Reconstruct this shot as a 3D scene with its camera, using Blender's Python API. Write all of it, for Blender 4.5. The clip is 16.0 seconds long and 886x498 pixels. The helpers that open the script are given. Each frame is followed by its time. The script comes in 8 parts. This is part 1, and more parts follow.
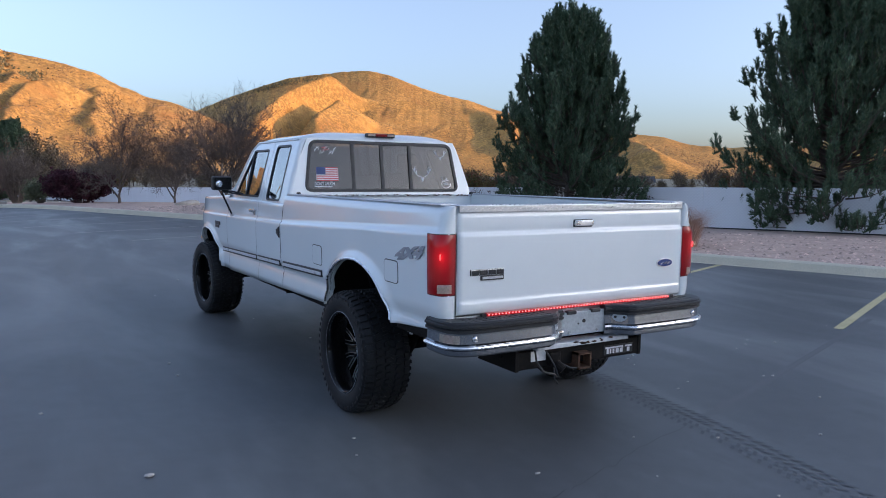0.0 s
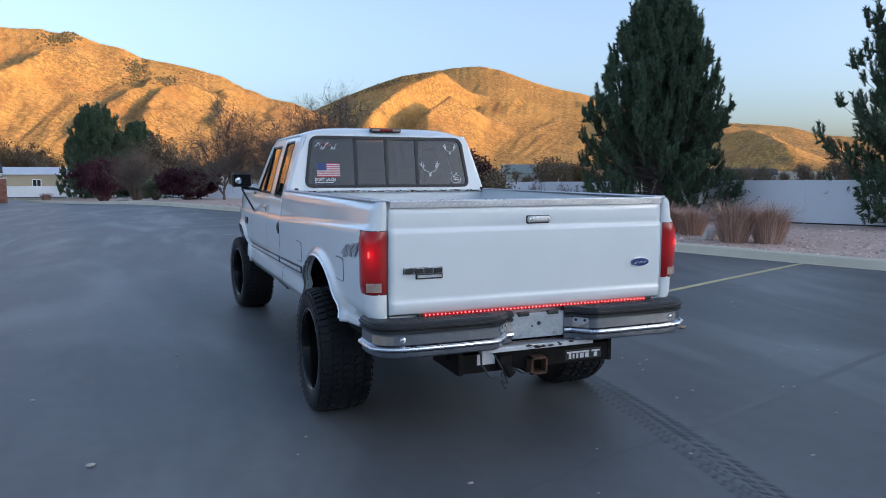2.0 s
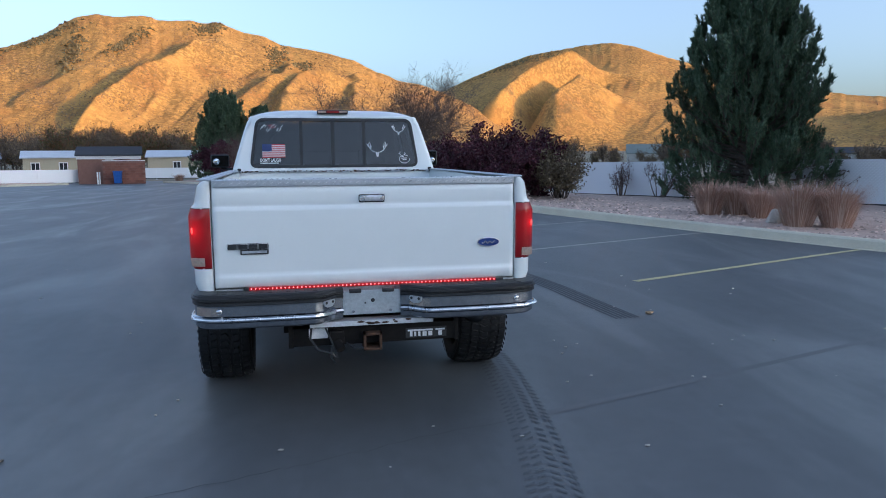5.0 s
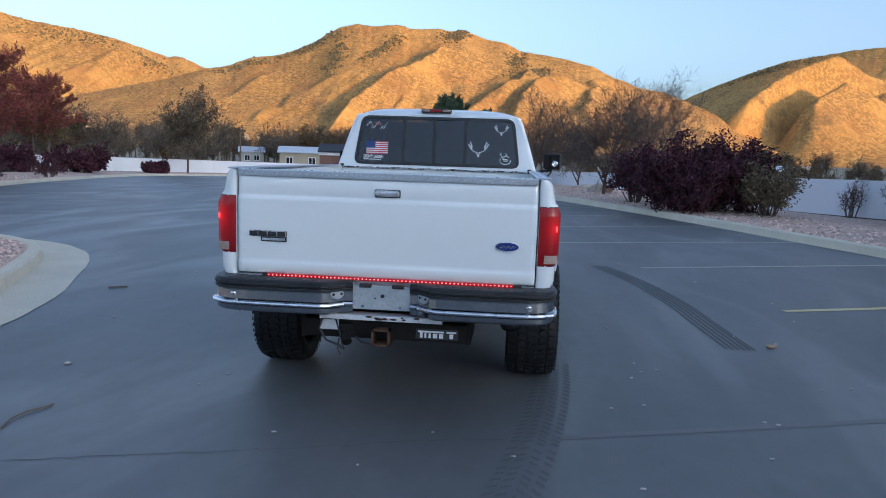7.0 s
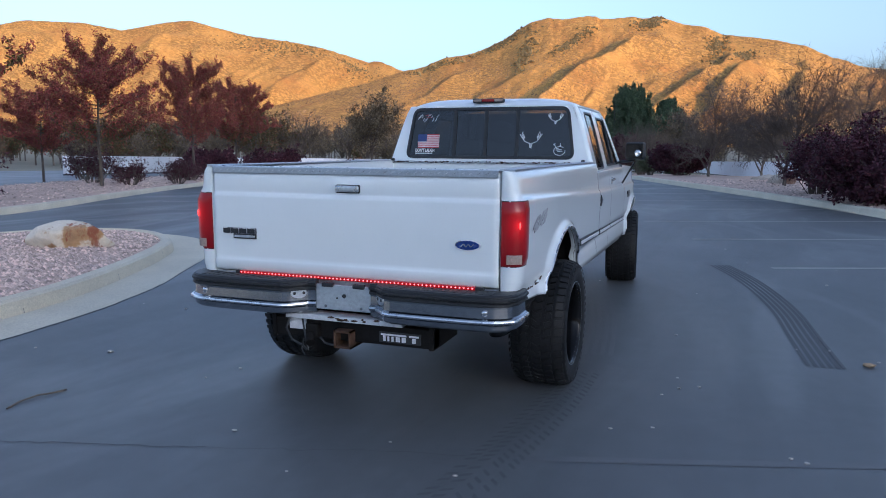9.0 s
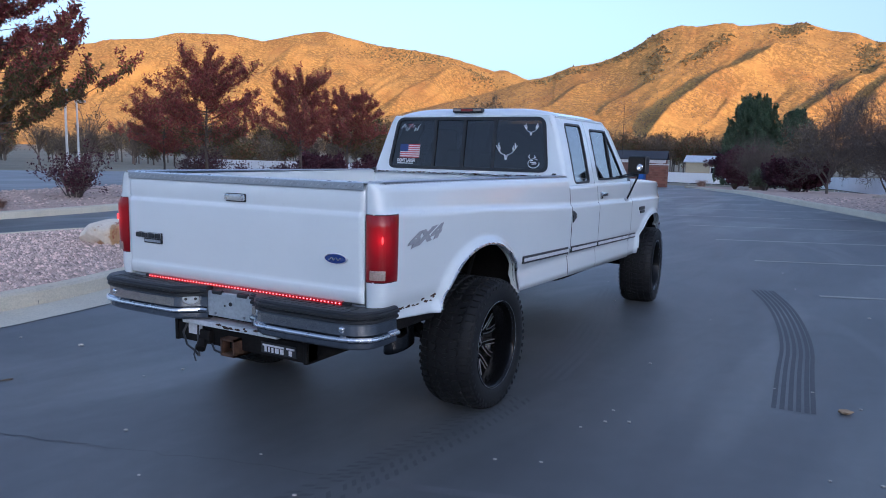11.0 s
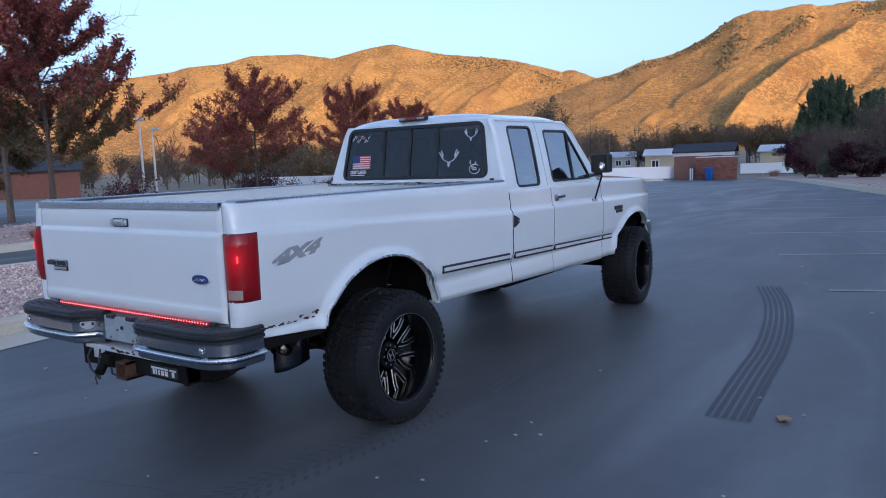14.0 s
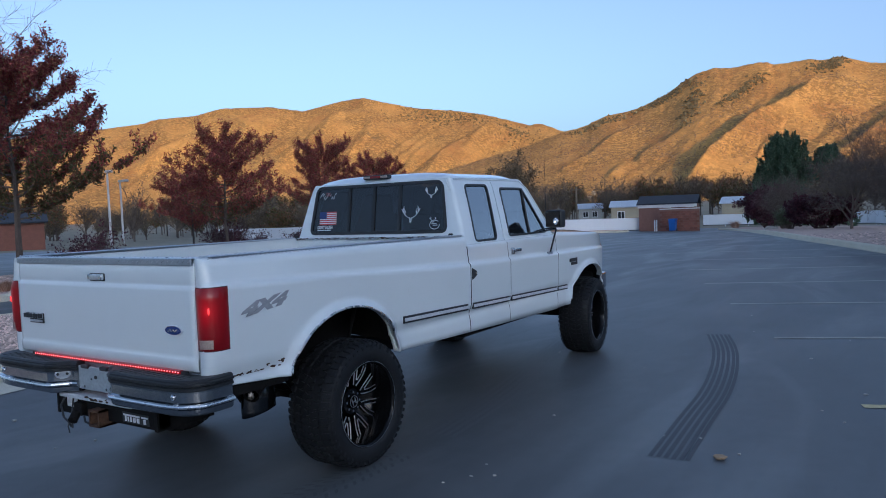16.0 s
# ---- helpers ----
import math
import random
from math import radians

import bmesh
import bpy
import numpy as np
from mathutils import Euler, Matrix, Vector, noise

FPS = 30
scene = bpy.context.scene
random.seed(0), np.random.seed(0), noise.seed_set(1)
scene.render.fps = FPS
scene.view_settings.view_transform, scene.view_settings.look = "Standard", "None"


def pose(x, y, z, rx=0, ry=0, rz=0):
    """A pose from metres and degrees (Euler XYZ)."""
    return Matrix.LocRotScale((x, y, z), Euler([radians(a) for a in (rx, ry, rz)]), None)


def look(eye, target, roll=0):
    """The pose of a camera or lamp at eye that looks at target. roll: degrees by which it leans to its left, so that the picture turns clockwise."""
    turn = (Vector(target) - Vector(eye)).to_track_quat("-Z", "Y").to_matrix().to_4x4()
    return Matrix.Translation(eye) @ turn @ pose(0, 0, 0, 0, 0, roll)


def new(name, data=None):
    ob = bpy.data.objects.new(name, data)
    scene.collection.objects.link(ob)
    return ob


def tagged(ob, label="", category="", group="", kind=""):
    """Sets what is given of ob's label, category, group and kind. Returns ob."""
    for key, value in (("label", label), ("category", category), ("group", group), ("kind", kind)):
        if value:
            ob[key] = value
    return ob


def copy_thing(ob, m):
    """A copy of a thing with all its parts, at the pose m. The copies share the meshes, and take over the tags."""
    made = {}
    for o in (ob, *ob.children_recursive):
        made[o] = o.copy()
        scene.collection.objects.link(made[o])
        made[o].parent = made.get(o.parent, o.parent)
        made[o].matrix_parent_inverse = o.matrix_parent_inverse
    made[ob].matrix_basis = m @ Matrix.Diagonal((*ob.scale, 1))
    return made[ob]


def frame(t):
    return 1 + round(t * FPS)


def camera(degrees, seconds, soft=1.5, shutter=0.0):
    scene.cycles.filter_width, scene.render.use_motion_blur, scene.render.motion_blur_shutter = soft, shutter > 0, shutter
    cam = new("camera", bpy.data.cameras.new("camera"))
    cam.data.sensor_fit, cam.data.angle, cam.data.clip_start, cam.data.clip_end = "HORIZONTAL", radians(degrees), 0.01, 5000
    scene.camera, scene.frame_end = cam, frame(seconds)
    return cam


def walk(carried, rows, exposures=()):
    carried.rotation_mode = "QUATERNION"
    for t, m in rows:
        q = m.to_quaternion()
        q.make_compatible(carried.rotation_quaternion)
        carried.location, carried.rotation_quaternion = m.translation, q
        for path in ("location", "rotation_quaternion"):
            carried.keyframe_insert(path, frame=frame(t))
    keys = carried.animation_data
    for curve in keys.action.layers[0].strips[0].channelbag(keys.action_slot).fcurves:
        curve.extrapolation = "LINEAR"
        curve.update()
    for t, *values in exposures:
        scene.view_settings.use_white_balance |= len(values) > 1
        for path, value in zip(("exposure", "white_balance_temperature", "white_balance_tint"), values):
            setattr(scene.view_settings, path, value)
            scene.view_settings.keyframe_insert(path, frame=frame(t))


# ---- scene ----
# the camera, carried at eye height round the back of the truck
cam = camera(62.21, 16.0, soft=0.95)
PATH = [
    (0, (-2.723, -3.092, 1.482), (-1.708, -1.381, 1.282), 0.7),
    (0.5, (-2.509, -3.083, 1.471), (-1.526, -1.352, 1.275), 1.3),
    (1, (-2.308, -3.14, 1.483), (-1.386, -1.375, 1.299), 1.6),
    (1.5, (-2.064, -3.273, 1.478), (-1.268, -1.452, 1.252), 0.0),
    (2, (-1.876, -3.347, 1.484), (-1.13, -1.504, 1.269), 0.1),
    (2.5, (-1.655, -3.367, 1.49), (-1.005, -1.485, 1.295), 2.6),
    (3, (-1.442, -3.445, 1.502), (-0.896, -1.527, 1.349), 1.2),
    (3.5, (-1.166, -3.576, 1.482), (-0.719, -1.64, 1.253), -0.2),
    (3.7, (-1.081, -3.629, 1.481), (-0.626, -1.696, 1.241), -0.8),
    (5.8, (-0.015, -3.921, 1.474), (0.296, -1.964, 1.204), 1.4),
    (6, (0.085, -3.885, 1.475), (0.323, -1.916, 1.218), 1.9),
    (6.5, (0.363, -3.832, 1.456), (0.378, -1.849, 1.202), 1.9),
    (7, (0.672, -3.812, 1.45), (0.487, -1.837, 1.191), 1.9),
    (7.5, (0.917, -3.7, 1.44), (0.592, -1.746, 1.164), 1.3),
    (8, (1.164, -3.545, 1.451), (0.728, -1.613, 1.169), 0.9),
    (8.5, (1.483, -3.422, 1.44), (0.924, -1.524, 1.147), 0.8),
    (9, (1.732, -3.288, 1.449), (1.049, -1.429, 1.168), 0.2),
    (9.2, (1.817, -3.212, 1.449), (1.106, -1.362, 1.186), -0.3),
    (11.3, (2.779, -2.598, 1.478), (1.781, -0.885, 1.216), 1.0),
    (11.5, (2.786, -2.539, 1.475), (1.785, -0.827, 1.216), 0.3),
    (12, (2.955, -2.429, 1.467), (1.898, -0.754, 1.193), -1.2),
    (12.5, (3.139, -2.331, 1.489), (2.078, -0.654, 1.24), -2.1),
    (13, (3.193, -2.215, 1.459), (2.162, -0.517, 1.225), -0.7),
    (13.5, (3.295, -2.129, 1.474), (2.179, -0.491, 1.213), -0.5),
    (14, (3.507, -2.09, 1.488), (2.357, -0.472, 1.244), -2.2),
    (14.5, (3.662, -2.101, 1.5), (2.539, -0.458, 1.296), -2.9),
    (15, (3.681, -2.209, 1.516), (2.584, -0.544, 1.359), -2.5),
    (15.5, (3.702, -2.301, 1.519), (2.611, -0.63, 1.391), -2.2),
    (16, (3.733, -2.296, 1.524), (2.647, -0.62, 1.415), -2.2),
]
# the phone's own exposure and white balance drift on the way
LIGHTNESS = [(0, 2.2, 5830, 16), (0.5, 2.23, 5820, 15), (1, 2.11, 5810, 14), (1.5, 2.11, 5800, 13), (2, 2.25, 5790, 12), (2.5, 2.14, 5730, 10), (3, 1.87, 5670, 8), (3.7, 2.11, 5659, 8), (6, 2.17, 5572, 12), (6.5, 2.14, 5564, 11), (9, 2.13, 5470, 14), (11.5, 2.07, 5320, 18), (14, 1.95, 5308, 18), (14.6, 1.82, 5249, 15), (15.2, 1.7, 5240, 13), (16, 1.61, 5210, 12)]
walk(cam, [(t, look(eye, target, roll)) for t, eye, target, roll in PATH], LIGHTNESS)
# evening light: a low sun that only the mountains catch, and a clear sky over the shaded car park
SUN_AZ, SUN_EL = radians(130.0), radians(6.5)
world = bpy.data.worlds.new("evening_sky")
scene.world = world
world.use_nodes = True
wn, wl = world.node_tree.nodes, world.node_tree.links
sky = wn.new("ShaderNodeTexSky")
sky.sky_type = 'NISHITA'
sky.sun_disc = False
sky.sun_elevation, sky.sun_rotation = SUN_EL, SUN_AZ
sky.altitude, sky.air_density, sky.dust_density, sky.ozone_density = 1400, 1.0, 8.5, 2.4
thin_haze = wn.new("ShaderNodeHueSaturation")
thin_haze.inputs["Saturation"].default_value = 0.66
wl.new(sky.outputs[0], thin_haze.inputs["Color"])
wl.new(thin_haze.outputs[0], wn["Background"].inputs[0])
wn["Background"].inputs[1].default_value = 0.1
sun = new("sun", bpy.data.lights.new("sun", 'SUN'))
sun.data.energy, sun.data.angle, sun.data.color = 1.12, radians(0.6), (1.0, 0.43, 0.055)
SUN_TO = Vector((math.sin(SUN_AZ) * math.cos(SUN_EL), math.cos(SUN_AZ) * math.cos(SUN_EL), math.sin(SUN_EL)))
sun.matrix_world = look(SUN_TO * 50, (0, 0, 0))
# ---- materials ----
def nodes_of(name):
    m = bpy.data.materials.new(name)
    m.use_nodes = True
    return m, m.node_tree.nodes, m.node_tree.links, m.node_tree.nodes["Principled BSDF"]


def noise_node(n, l, scale, detail=6.0, rough=0.6, stretch=None):
    tc = n.new("ShaderNodeTexCoord")
    t = n.new("ShaderNodeTexNoise")
    t.inputs["Scale"].default_value, t.inputs["Detail"].default_value, t.inputs["Roughness"].default_value = scale, detail, rough
    if stretch:
        mp = n.new("ShaderNodeMapping")
        mp.inputs["Scale"].default_value = stretch
        l.new(tc.outputs["Object"], mp.inputs[0])
        l.new(mp.outputs[0], t.inputs["Vector"])
    else:
        l.new(tc.outputs["Object"], t.inputs["Vector"])
    return t.outputs["Fac"]


def ramp_node(n, l, fac, stops):
    r = n.new("ShaderNodeValToRGB")
    e = r.color_ramp.elements
    while len(e) < len(stops):
        e.new(0.5)
    for s, (p, c) in zip(e, stops):
        s.position, s.color = p, (*c, 1.0)
    l.new(fac, r.inputs[0])
    return r.outputs[0]


def mix_node(n, l, fac, a, b, mode='MIX'):
    x = n.new("ShaderNodeMix")
    x.data_type, x.blend_type = 'RGBA', mode
    for sock, v in ((x.inputs[0], fac), (x.inputs[6], a), (x.inputs[7], b)):
        if hasattr(v, "links"):
            l.new(v, sock)
        else:
            sock.default_value = v if not isinstance(v, tuple) else (*v, 1.0)
    return x.outputs[2]


def bump_node(n, l, fac, bsdf, strength, dist=0.01):
    b = n.new("ShaderNodeBump")
    b.inputs["Strength"].default_value, b.inputs["Distance"].default_value = strength, dist
    l.new(fac, b.inputs["Height"])
    l.new(b.outputs[0], bsdf.inputs["Normal"])


def surface(name, c1, c2, rough=0.5, metal=0.0, scale=8.0, fine=60.0, bump=0.1, dist=0.005, coat=0.0, rough_var=0.1, per_object=0.0, per_island=0.0, stretch=None, spec=0.5):
    """A surface with a broad colour change, a fine grain, a varied gloss and a fine relief."""
    m, n, l, b = nodes_of(name)
    broad, grain = noise_node(n, l, scale, 5, 0.6, stretch), noise_node(n, l, fine, 4, 0.7, stretch)
    col = ramp_node(n, l, broad, [(0.3, c1), (0.7, c2)])
    col = mix_node(n, l, 0.35, col, ramp_node(n, l, grain, [(0.3, tuple(v * 0.6 for v in c1)), (0.7, tuple(min(v * 1.25, 1) for v in c2))]))
    for amount, source in ((per_object, "ob"), (per_island, "isl")):
        if amount:
            if source == "ob":
                rnd = n.new("ShaderNodeObjectInfo").outputs["Random"]
            else:
                rnd = n.new("ShaderNodeNewGeometry").outputs["Random Per Island"]
            shade = ramp_node(n, l, rnd, [(0.0, (1 - amount,) * 3), (1.0, (1 + amount * 0.6,) * 3)])
            col = mix_node(n, l, 1.0, col, shade, 'MULTIPLY')
    l.new(col, b.inputs["Base Color"])
    mr = n.new("ShaderNodeMapRange")
    l.new(broad, mr.inputs[0])
    mr.inputs[3].default_value, mr.inputs[4].default_value = max(rough - rough_var, 0.02), min(rough + rough_var, 1)
    l.new(mr.outputs[0], b.inputs["Roughness"])
    b.inputs["Metallic"].default_value = metal
    b.inputs["Specular IOR Level"].default_value = spec
    if coat:
        b.inputs["Coat Weight"].default_value, b.inputs["Coat Roughness"].default_value = coat, 0.05
    if bump:
        bump_node(n, l, grain, b, bump, dist)
    return m


def leaf_material(name, stops, rough=0.6):
    m, n, l, b = nodes_of(name)
    rnd = n.new("ShaderNodeNewGeometry").outputs["Random Per Island"]
    broad = noise_node(n, l, 0.9, 3)
    col = ramp_node(n, l, rnd, stops)
    col = mix_node(n, l, 1.0, col, ramp_node(n, l, broad, [(0.3, (0.65, 0.65, 0.65)), (0.7, (1.2, 1.2, 1.2))]), 'MULTIPLY')
    l.new(col, b.inputs["Base Color"])
    b.inputs["Roughness"].default_value = rough
    b.inputs["Specular IOR Level"].default_value = 0.25
    return m


def asphalt_material():
    """Weathered asphalt: fine aggregate, broad worn patches and faint swirling tyre sheen."""
    m, n, l, b = nodes_of("asphalt")
    broad, grain = noise_node(n, l, 0.35, 6, 0.62), noise_node(n, l, 190, 3, 0.7)
    swirl = noise_node(n, l, 0.55, 3, 0.55, (1.0, 0.28, 1.0))
    swirl.node.inputs["Distortion"].default_value = 1.6
    streak, blotch = noise_node(n, l, 2.4, 6, 0.7, (1.0, 0.16, 1.0)), noise_node(n, l, 5.5, 6, 0.72)
    streak.node.inputs["Distortion"].default_value = 0.8
    col = ramp_node(n, l, broad, [(0.3, (0.076, 0.081, 0.085)), (0.55, (0.104, 0.110, 0.114)), (0.75, (0.138, 0.146, 0.151))])
    col = mix_node(n, l, ramp_node(n, l, swirl, [(0.49, (0, 0, 0)), (0.68, (0.75, 0.75, 0.75))]), col, (0.200, 0.209, 0.208))
    col = mix_node(n, l, 0.5, col, ramp_node(n, l, streak, [(0.32, (0.72, 0.72, 0.72)), (0.68, (1.28, 1.28, 1.28))]), 'MULTIPLY')
    col = mix_node(n, l, 0.4, col, ramp_node(n, l, blotch, [(0.35, (0.8, 0.8, 0.8)), (0.65, (1.2, 1.2, 1.2))]), 'MULTIPLY')
    col = mix_node(n, l, 0.30, col, ramp_node(n, l, grain, [(0.3, (0.058, 0.061, 0.063)), (0.7, (0.212, 0.222, 0.230))]))
    l.new(col, b.inputs["Base Color"])
    l.new(ramp_node(n, l, swirl, [(0.35, (0.54, 0.54, 0.54)), (0.7, (0.44, 0.44, 0.44))]), b.inputs["Roughness"])
    bump_node(n, l, grain, b, 0.3, 0.003)
    return m


ASPHALT = asphalt_material()
CONCRETE = surface("kerb_concrete", (0.581, 0.530, 0.409), (0.750, 0.683, 0.532), 0.85, scale=1.5, fine=60, bump=0.25)
GRAVEL = surface("pink_gravel", (0.497, 0.347, 0.275), (0.713, 0.546, 0.450), 0.9, scale=3, fine=35, bump=0.9, dist=0.03)
STONES = surface("gravel_stones", (0.550, 0.389, 0.315), (0.836, 0.648, 0.557), 0.85, scale=20, fine=80, per_island=0.55)
FIELD = surface("dry_field", (0.20, 0.17, 0.11), (0.30, 0.26, 0.18), 0.95, scale=0.05, fine=0.8, bump=0.3, dist=0.1)


def fence_material():
    """White slats woven through wire mesh: a fine diagonal weave."""
    m, n, l, b = nodes_of("white_slatted_mesh")
    broad, tc = noise_node(n, l, 0.8, 4, 0.6), n.new("ShaderNodeTexCoord")
    waves = []
    for k in (1, -1):
        mp = n.new("ShaderNodeMapping")
        mp.inputs["Rotation"].default_value = (radians(45 * k), 0, 0)
        l.new(tc.outputs["Object"], mp.inputs["Vector"])
        w = n.new("ShaderNodeTexWave")
        w.bands_direction = 'Y'
        w.inputs["Scale"].default_value = 5.0
        l.new(mp.outputs[0], w.inputs["Vector"])
        waves.append(w.outputs["Fac"])
    weave = n.new("ShaderNodeMath")
    weave.operation = 'MULTIPLY'
    l.new(waves[0], weave.inputs[0])
    l.new(waves[1], weave.inputs[1])
    col = ramp_node(n, l, broad, [(0.3, (0.86, 0.88, 0.90)), (0.7, (0.90, 0.91, 0.93))])
    col = mix_node(n, l, ramp_node(n, l, weave.outputs[0], [(0.0, (0.3, 0.3, 0.3)), (0.3, (0, 0, 0))]), col, (0.68, 0.70, 0.73))
    l.new(col, b.inputs["Base Color"])
    b.inputs["Roughness"].default_value = 0.5
    bump_node(n, l, weave.outputs[0], b, 0.4, 0.01)
    return m


FENCE = fence_material()
BARK = surface("bark", (0.07, 0.055, 0.045), (0.14, 0.11, 0.09), 0.9, scale=6, fine=40, bump=0.8, stretch=(1, 1, 0.25))
GREYTWIG = surface("grey_twigs", (0.10, 0.075, 0.06), (0.2, 0.16, 0.13), 0.9, scale=2, fine=30, bump=0.2, per_island=0.3)
NEEDLE = leaf_material("pine_needles", [(0.0, (0.046, 0.090, 0.056)), (0.6, (0.110, 0.170, 0.095)), (1.0, (0.20, 0.255, 0.155))])
REDLEAF = leaf_material("autumn_leaves", [(0.0, (0.184, 0.040, 0.046)), (0.5, (0.345, 0.080, 0.075)), (0.8, (0.414, 0.150, 0.092)), (1.0, (0.207, 0.160, 0.069))])
GREENRED = leaf_material("turning_leaves", [(0.0, (0.07, 0.08, 0.03)), (0.45, (0.14, 0.11, 0.05)), (0.75, (0.24, 0.09, 0.06)), (1.0, (0.16, 0.17, 0.06))])
PLUM = leaf_material("plum_leaves", [(0.0, (0.042, 0.013, 0.022)), (0.6, (0.090, 0.026, 0.042)), (1.0, (0.15, 0.055, 0.066))])
DRYLEAF = leaf_material("dry_leaves", [(0.0, (0.12, 0.09, 0.05)), (0.6, (0.2, 0.15, 0.09)), (1.0, (0.3, 0.24, 0.15))])
STRAW = leaf_material("dry_grass", [(0.0, (0.36, 0.20, 0.15)), (0.6, (0.58, 0.38, 0.29)), (1.0, (0.74, 0.58, 0.47))])
OLIVE = leaf_material("olive_leaves", [(0.0, (0.10, 0.115, 0.065)), (0.6, (0.17, 0.19, 0.11)), (1.0, (0.26, 0.27, 0.16))])
PLUME = leaf_material("grass_plumes", [(0.0, (0.5, 0.45, 0.38)), (1.0, (0.72, 0.68, 0.6))])
def paint_material():
    """White car paint under clear coat, with faint dust and road film."""
    m, n, l, b = nodes_of("white_car_paint")
    broad, grain = noise_node(n, l, 1.7, 5, 0.6), noise_node(n, l, 45, 4, 0.7)
    col = ramp_node(n, l, broad, [(0.3, (0.785, 0.84, 0.85)), (0.7, (0.82, 0.875, 0.885))])
    col = mix_node(n, l, ramp_node(n, l, grain, [(0.62, (0, 0, 0)), (0.8, (0.25, 0.25, 0.25))]), col, (0.6, 0.6, 0.58))
    l.new(col, b.inputs["Base Color"])
    l.new(ramp_node(n, l, broad, [(0.3, (0.28, 0.28, 0.28)), (0.7, (0.42, 0.42, 0.42))]), b.inputs["Roughness"])
    b.inputs["Coat Weight"].default_value, b.inputs["Coat Roughness"].default_value = 1.0, 0.035
    return m


def glass_material(name, tint, rough=0.02, ior=1.5):
    m, n, l, b = nodes_of(name)
    b.inputs["Base Color"].default_value = (*tint, 1)
    b.inputs["Roughness"].default_value = rough
    b.inputs["Transmission Weight"].default_value = 1.0
    b.inputs["IOR"].default_value = ior
    return m


def glow_material(name, base, glow, strength, rough=0.2, coat=0.5):
    m, n, l, b = nodes_of(name)
    b.inputs["Base Color"].default_value = (*base, 1)
    b.inputs["Emission Color"].default_value = (*glow, 1)
    b.inputs["Emission Strength"].default_value = strength
    b.inputs["Roughness"].default_value = rough
    b.inputs["Coat Weight"].default_value = coat
    return m


WHITE = paint_material()
BLACKPLASTIC = surface("black_plastic", (0.016, 0.017, 0.019), (0.028, 0.03, 0.033), 0.5, scale=6, fine=120, bump=0.15, dist=0.002)
RUBBER = surface("tyre_rubber", (0.009, 0.0095, 0.0105), (0.018, 0.0185, 0.020), 0.62, scale=5, fine=70, bump=0.3, dist=0.003, spec=0.34)
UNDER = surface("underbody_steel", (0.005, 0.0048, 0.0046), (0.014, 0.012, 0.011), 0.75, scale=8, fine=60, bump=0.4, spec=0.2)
CHROME = surface("chrome", (0.62, 0.63, 0.65), (0.72, 0.73, 0.75), 0.12, 1.0, scale=5, fine=60, bump=0.03, rough_var=0.06)
BUMPERCHROME = surface("dull_bumper_chrome", (0.31, 0.325, 0.35), (0.40, 0.415, 0.44), 0.17, 1.0, scale=2.5, fine=30, bump=0.012, rough_var=0.05)
DARKCHROME = surface("dark_chrome", (0.05, 0.05, 0.052), (0.09, 0.09, 0.092), 0.2, 1.0, scale=6, fine=60, bump=0.03, rough_var=0.06)
ALU = surface("diamond_plate_aluminium", (0.50, 0.53, 0.58), (0.66, 0.69, 0.73), 0.38, 1.0, scale=6, fine=90, bump=0.1)
BRIGHT = surface("bright_trim", (0.78, 0.80, 0.82), (0.88, 0.89, 0.90), 0.28, 1.0, scale=8, fine=90, bump=0.03)
PLATEGREY = surface("bare_grey_panel", (0.36, 0.41, 0.44), (0.46, 0.51, 0.54), 0.5, 0.25, scale=14, fine=70, bump=0.1)
PALEPLATE = surface("pale_plate", (0.55, 0.58, 0.60), (0.68, 0.70, 0.72), 0.5, 0.1, scale=9, fine=60, bump=0.1)
GALV = surface("galvanised_plate", (0.40, 0.43, 0.47), (0.56, 0.60, 0.64), 0.45, 0.7, scale=10, fine=60, bump=0.1)
RUST = surface("rusty_steel", (0.05, 0.028, 0.018), (0.13, 0.065, 0.035), 0.85, scale=25, fine=90, bump=0.5)
RUSTSPOT = surface("rust_spots", (0.03, 0.018, 0.012), (0.09, 0.05, 0.03), 0.9, scale=40, fine=120, bump=0.5)
RIMBLACK = surface("gloss_black_rim", (0.003, 0.003, 0.0035), (0.006, 0.006, 0.0065), 0.2, scale=8, fine=80, bump=0.0, coat=0.05, rough_var=0.05, spec=0.2)
MILLED = surface("milled_aluminium", (0.80, 0.81, 0.83), (0.9, 0.9, 0.92), 0.3, 1.0, scale=20, fine=90, bump=0.03)


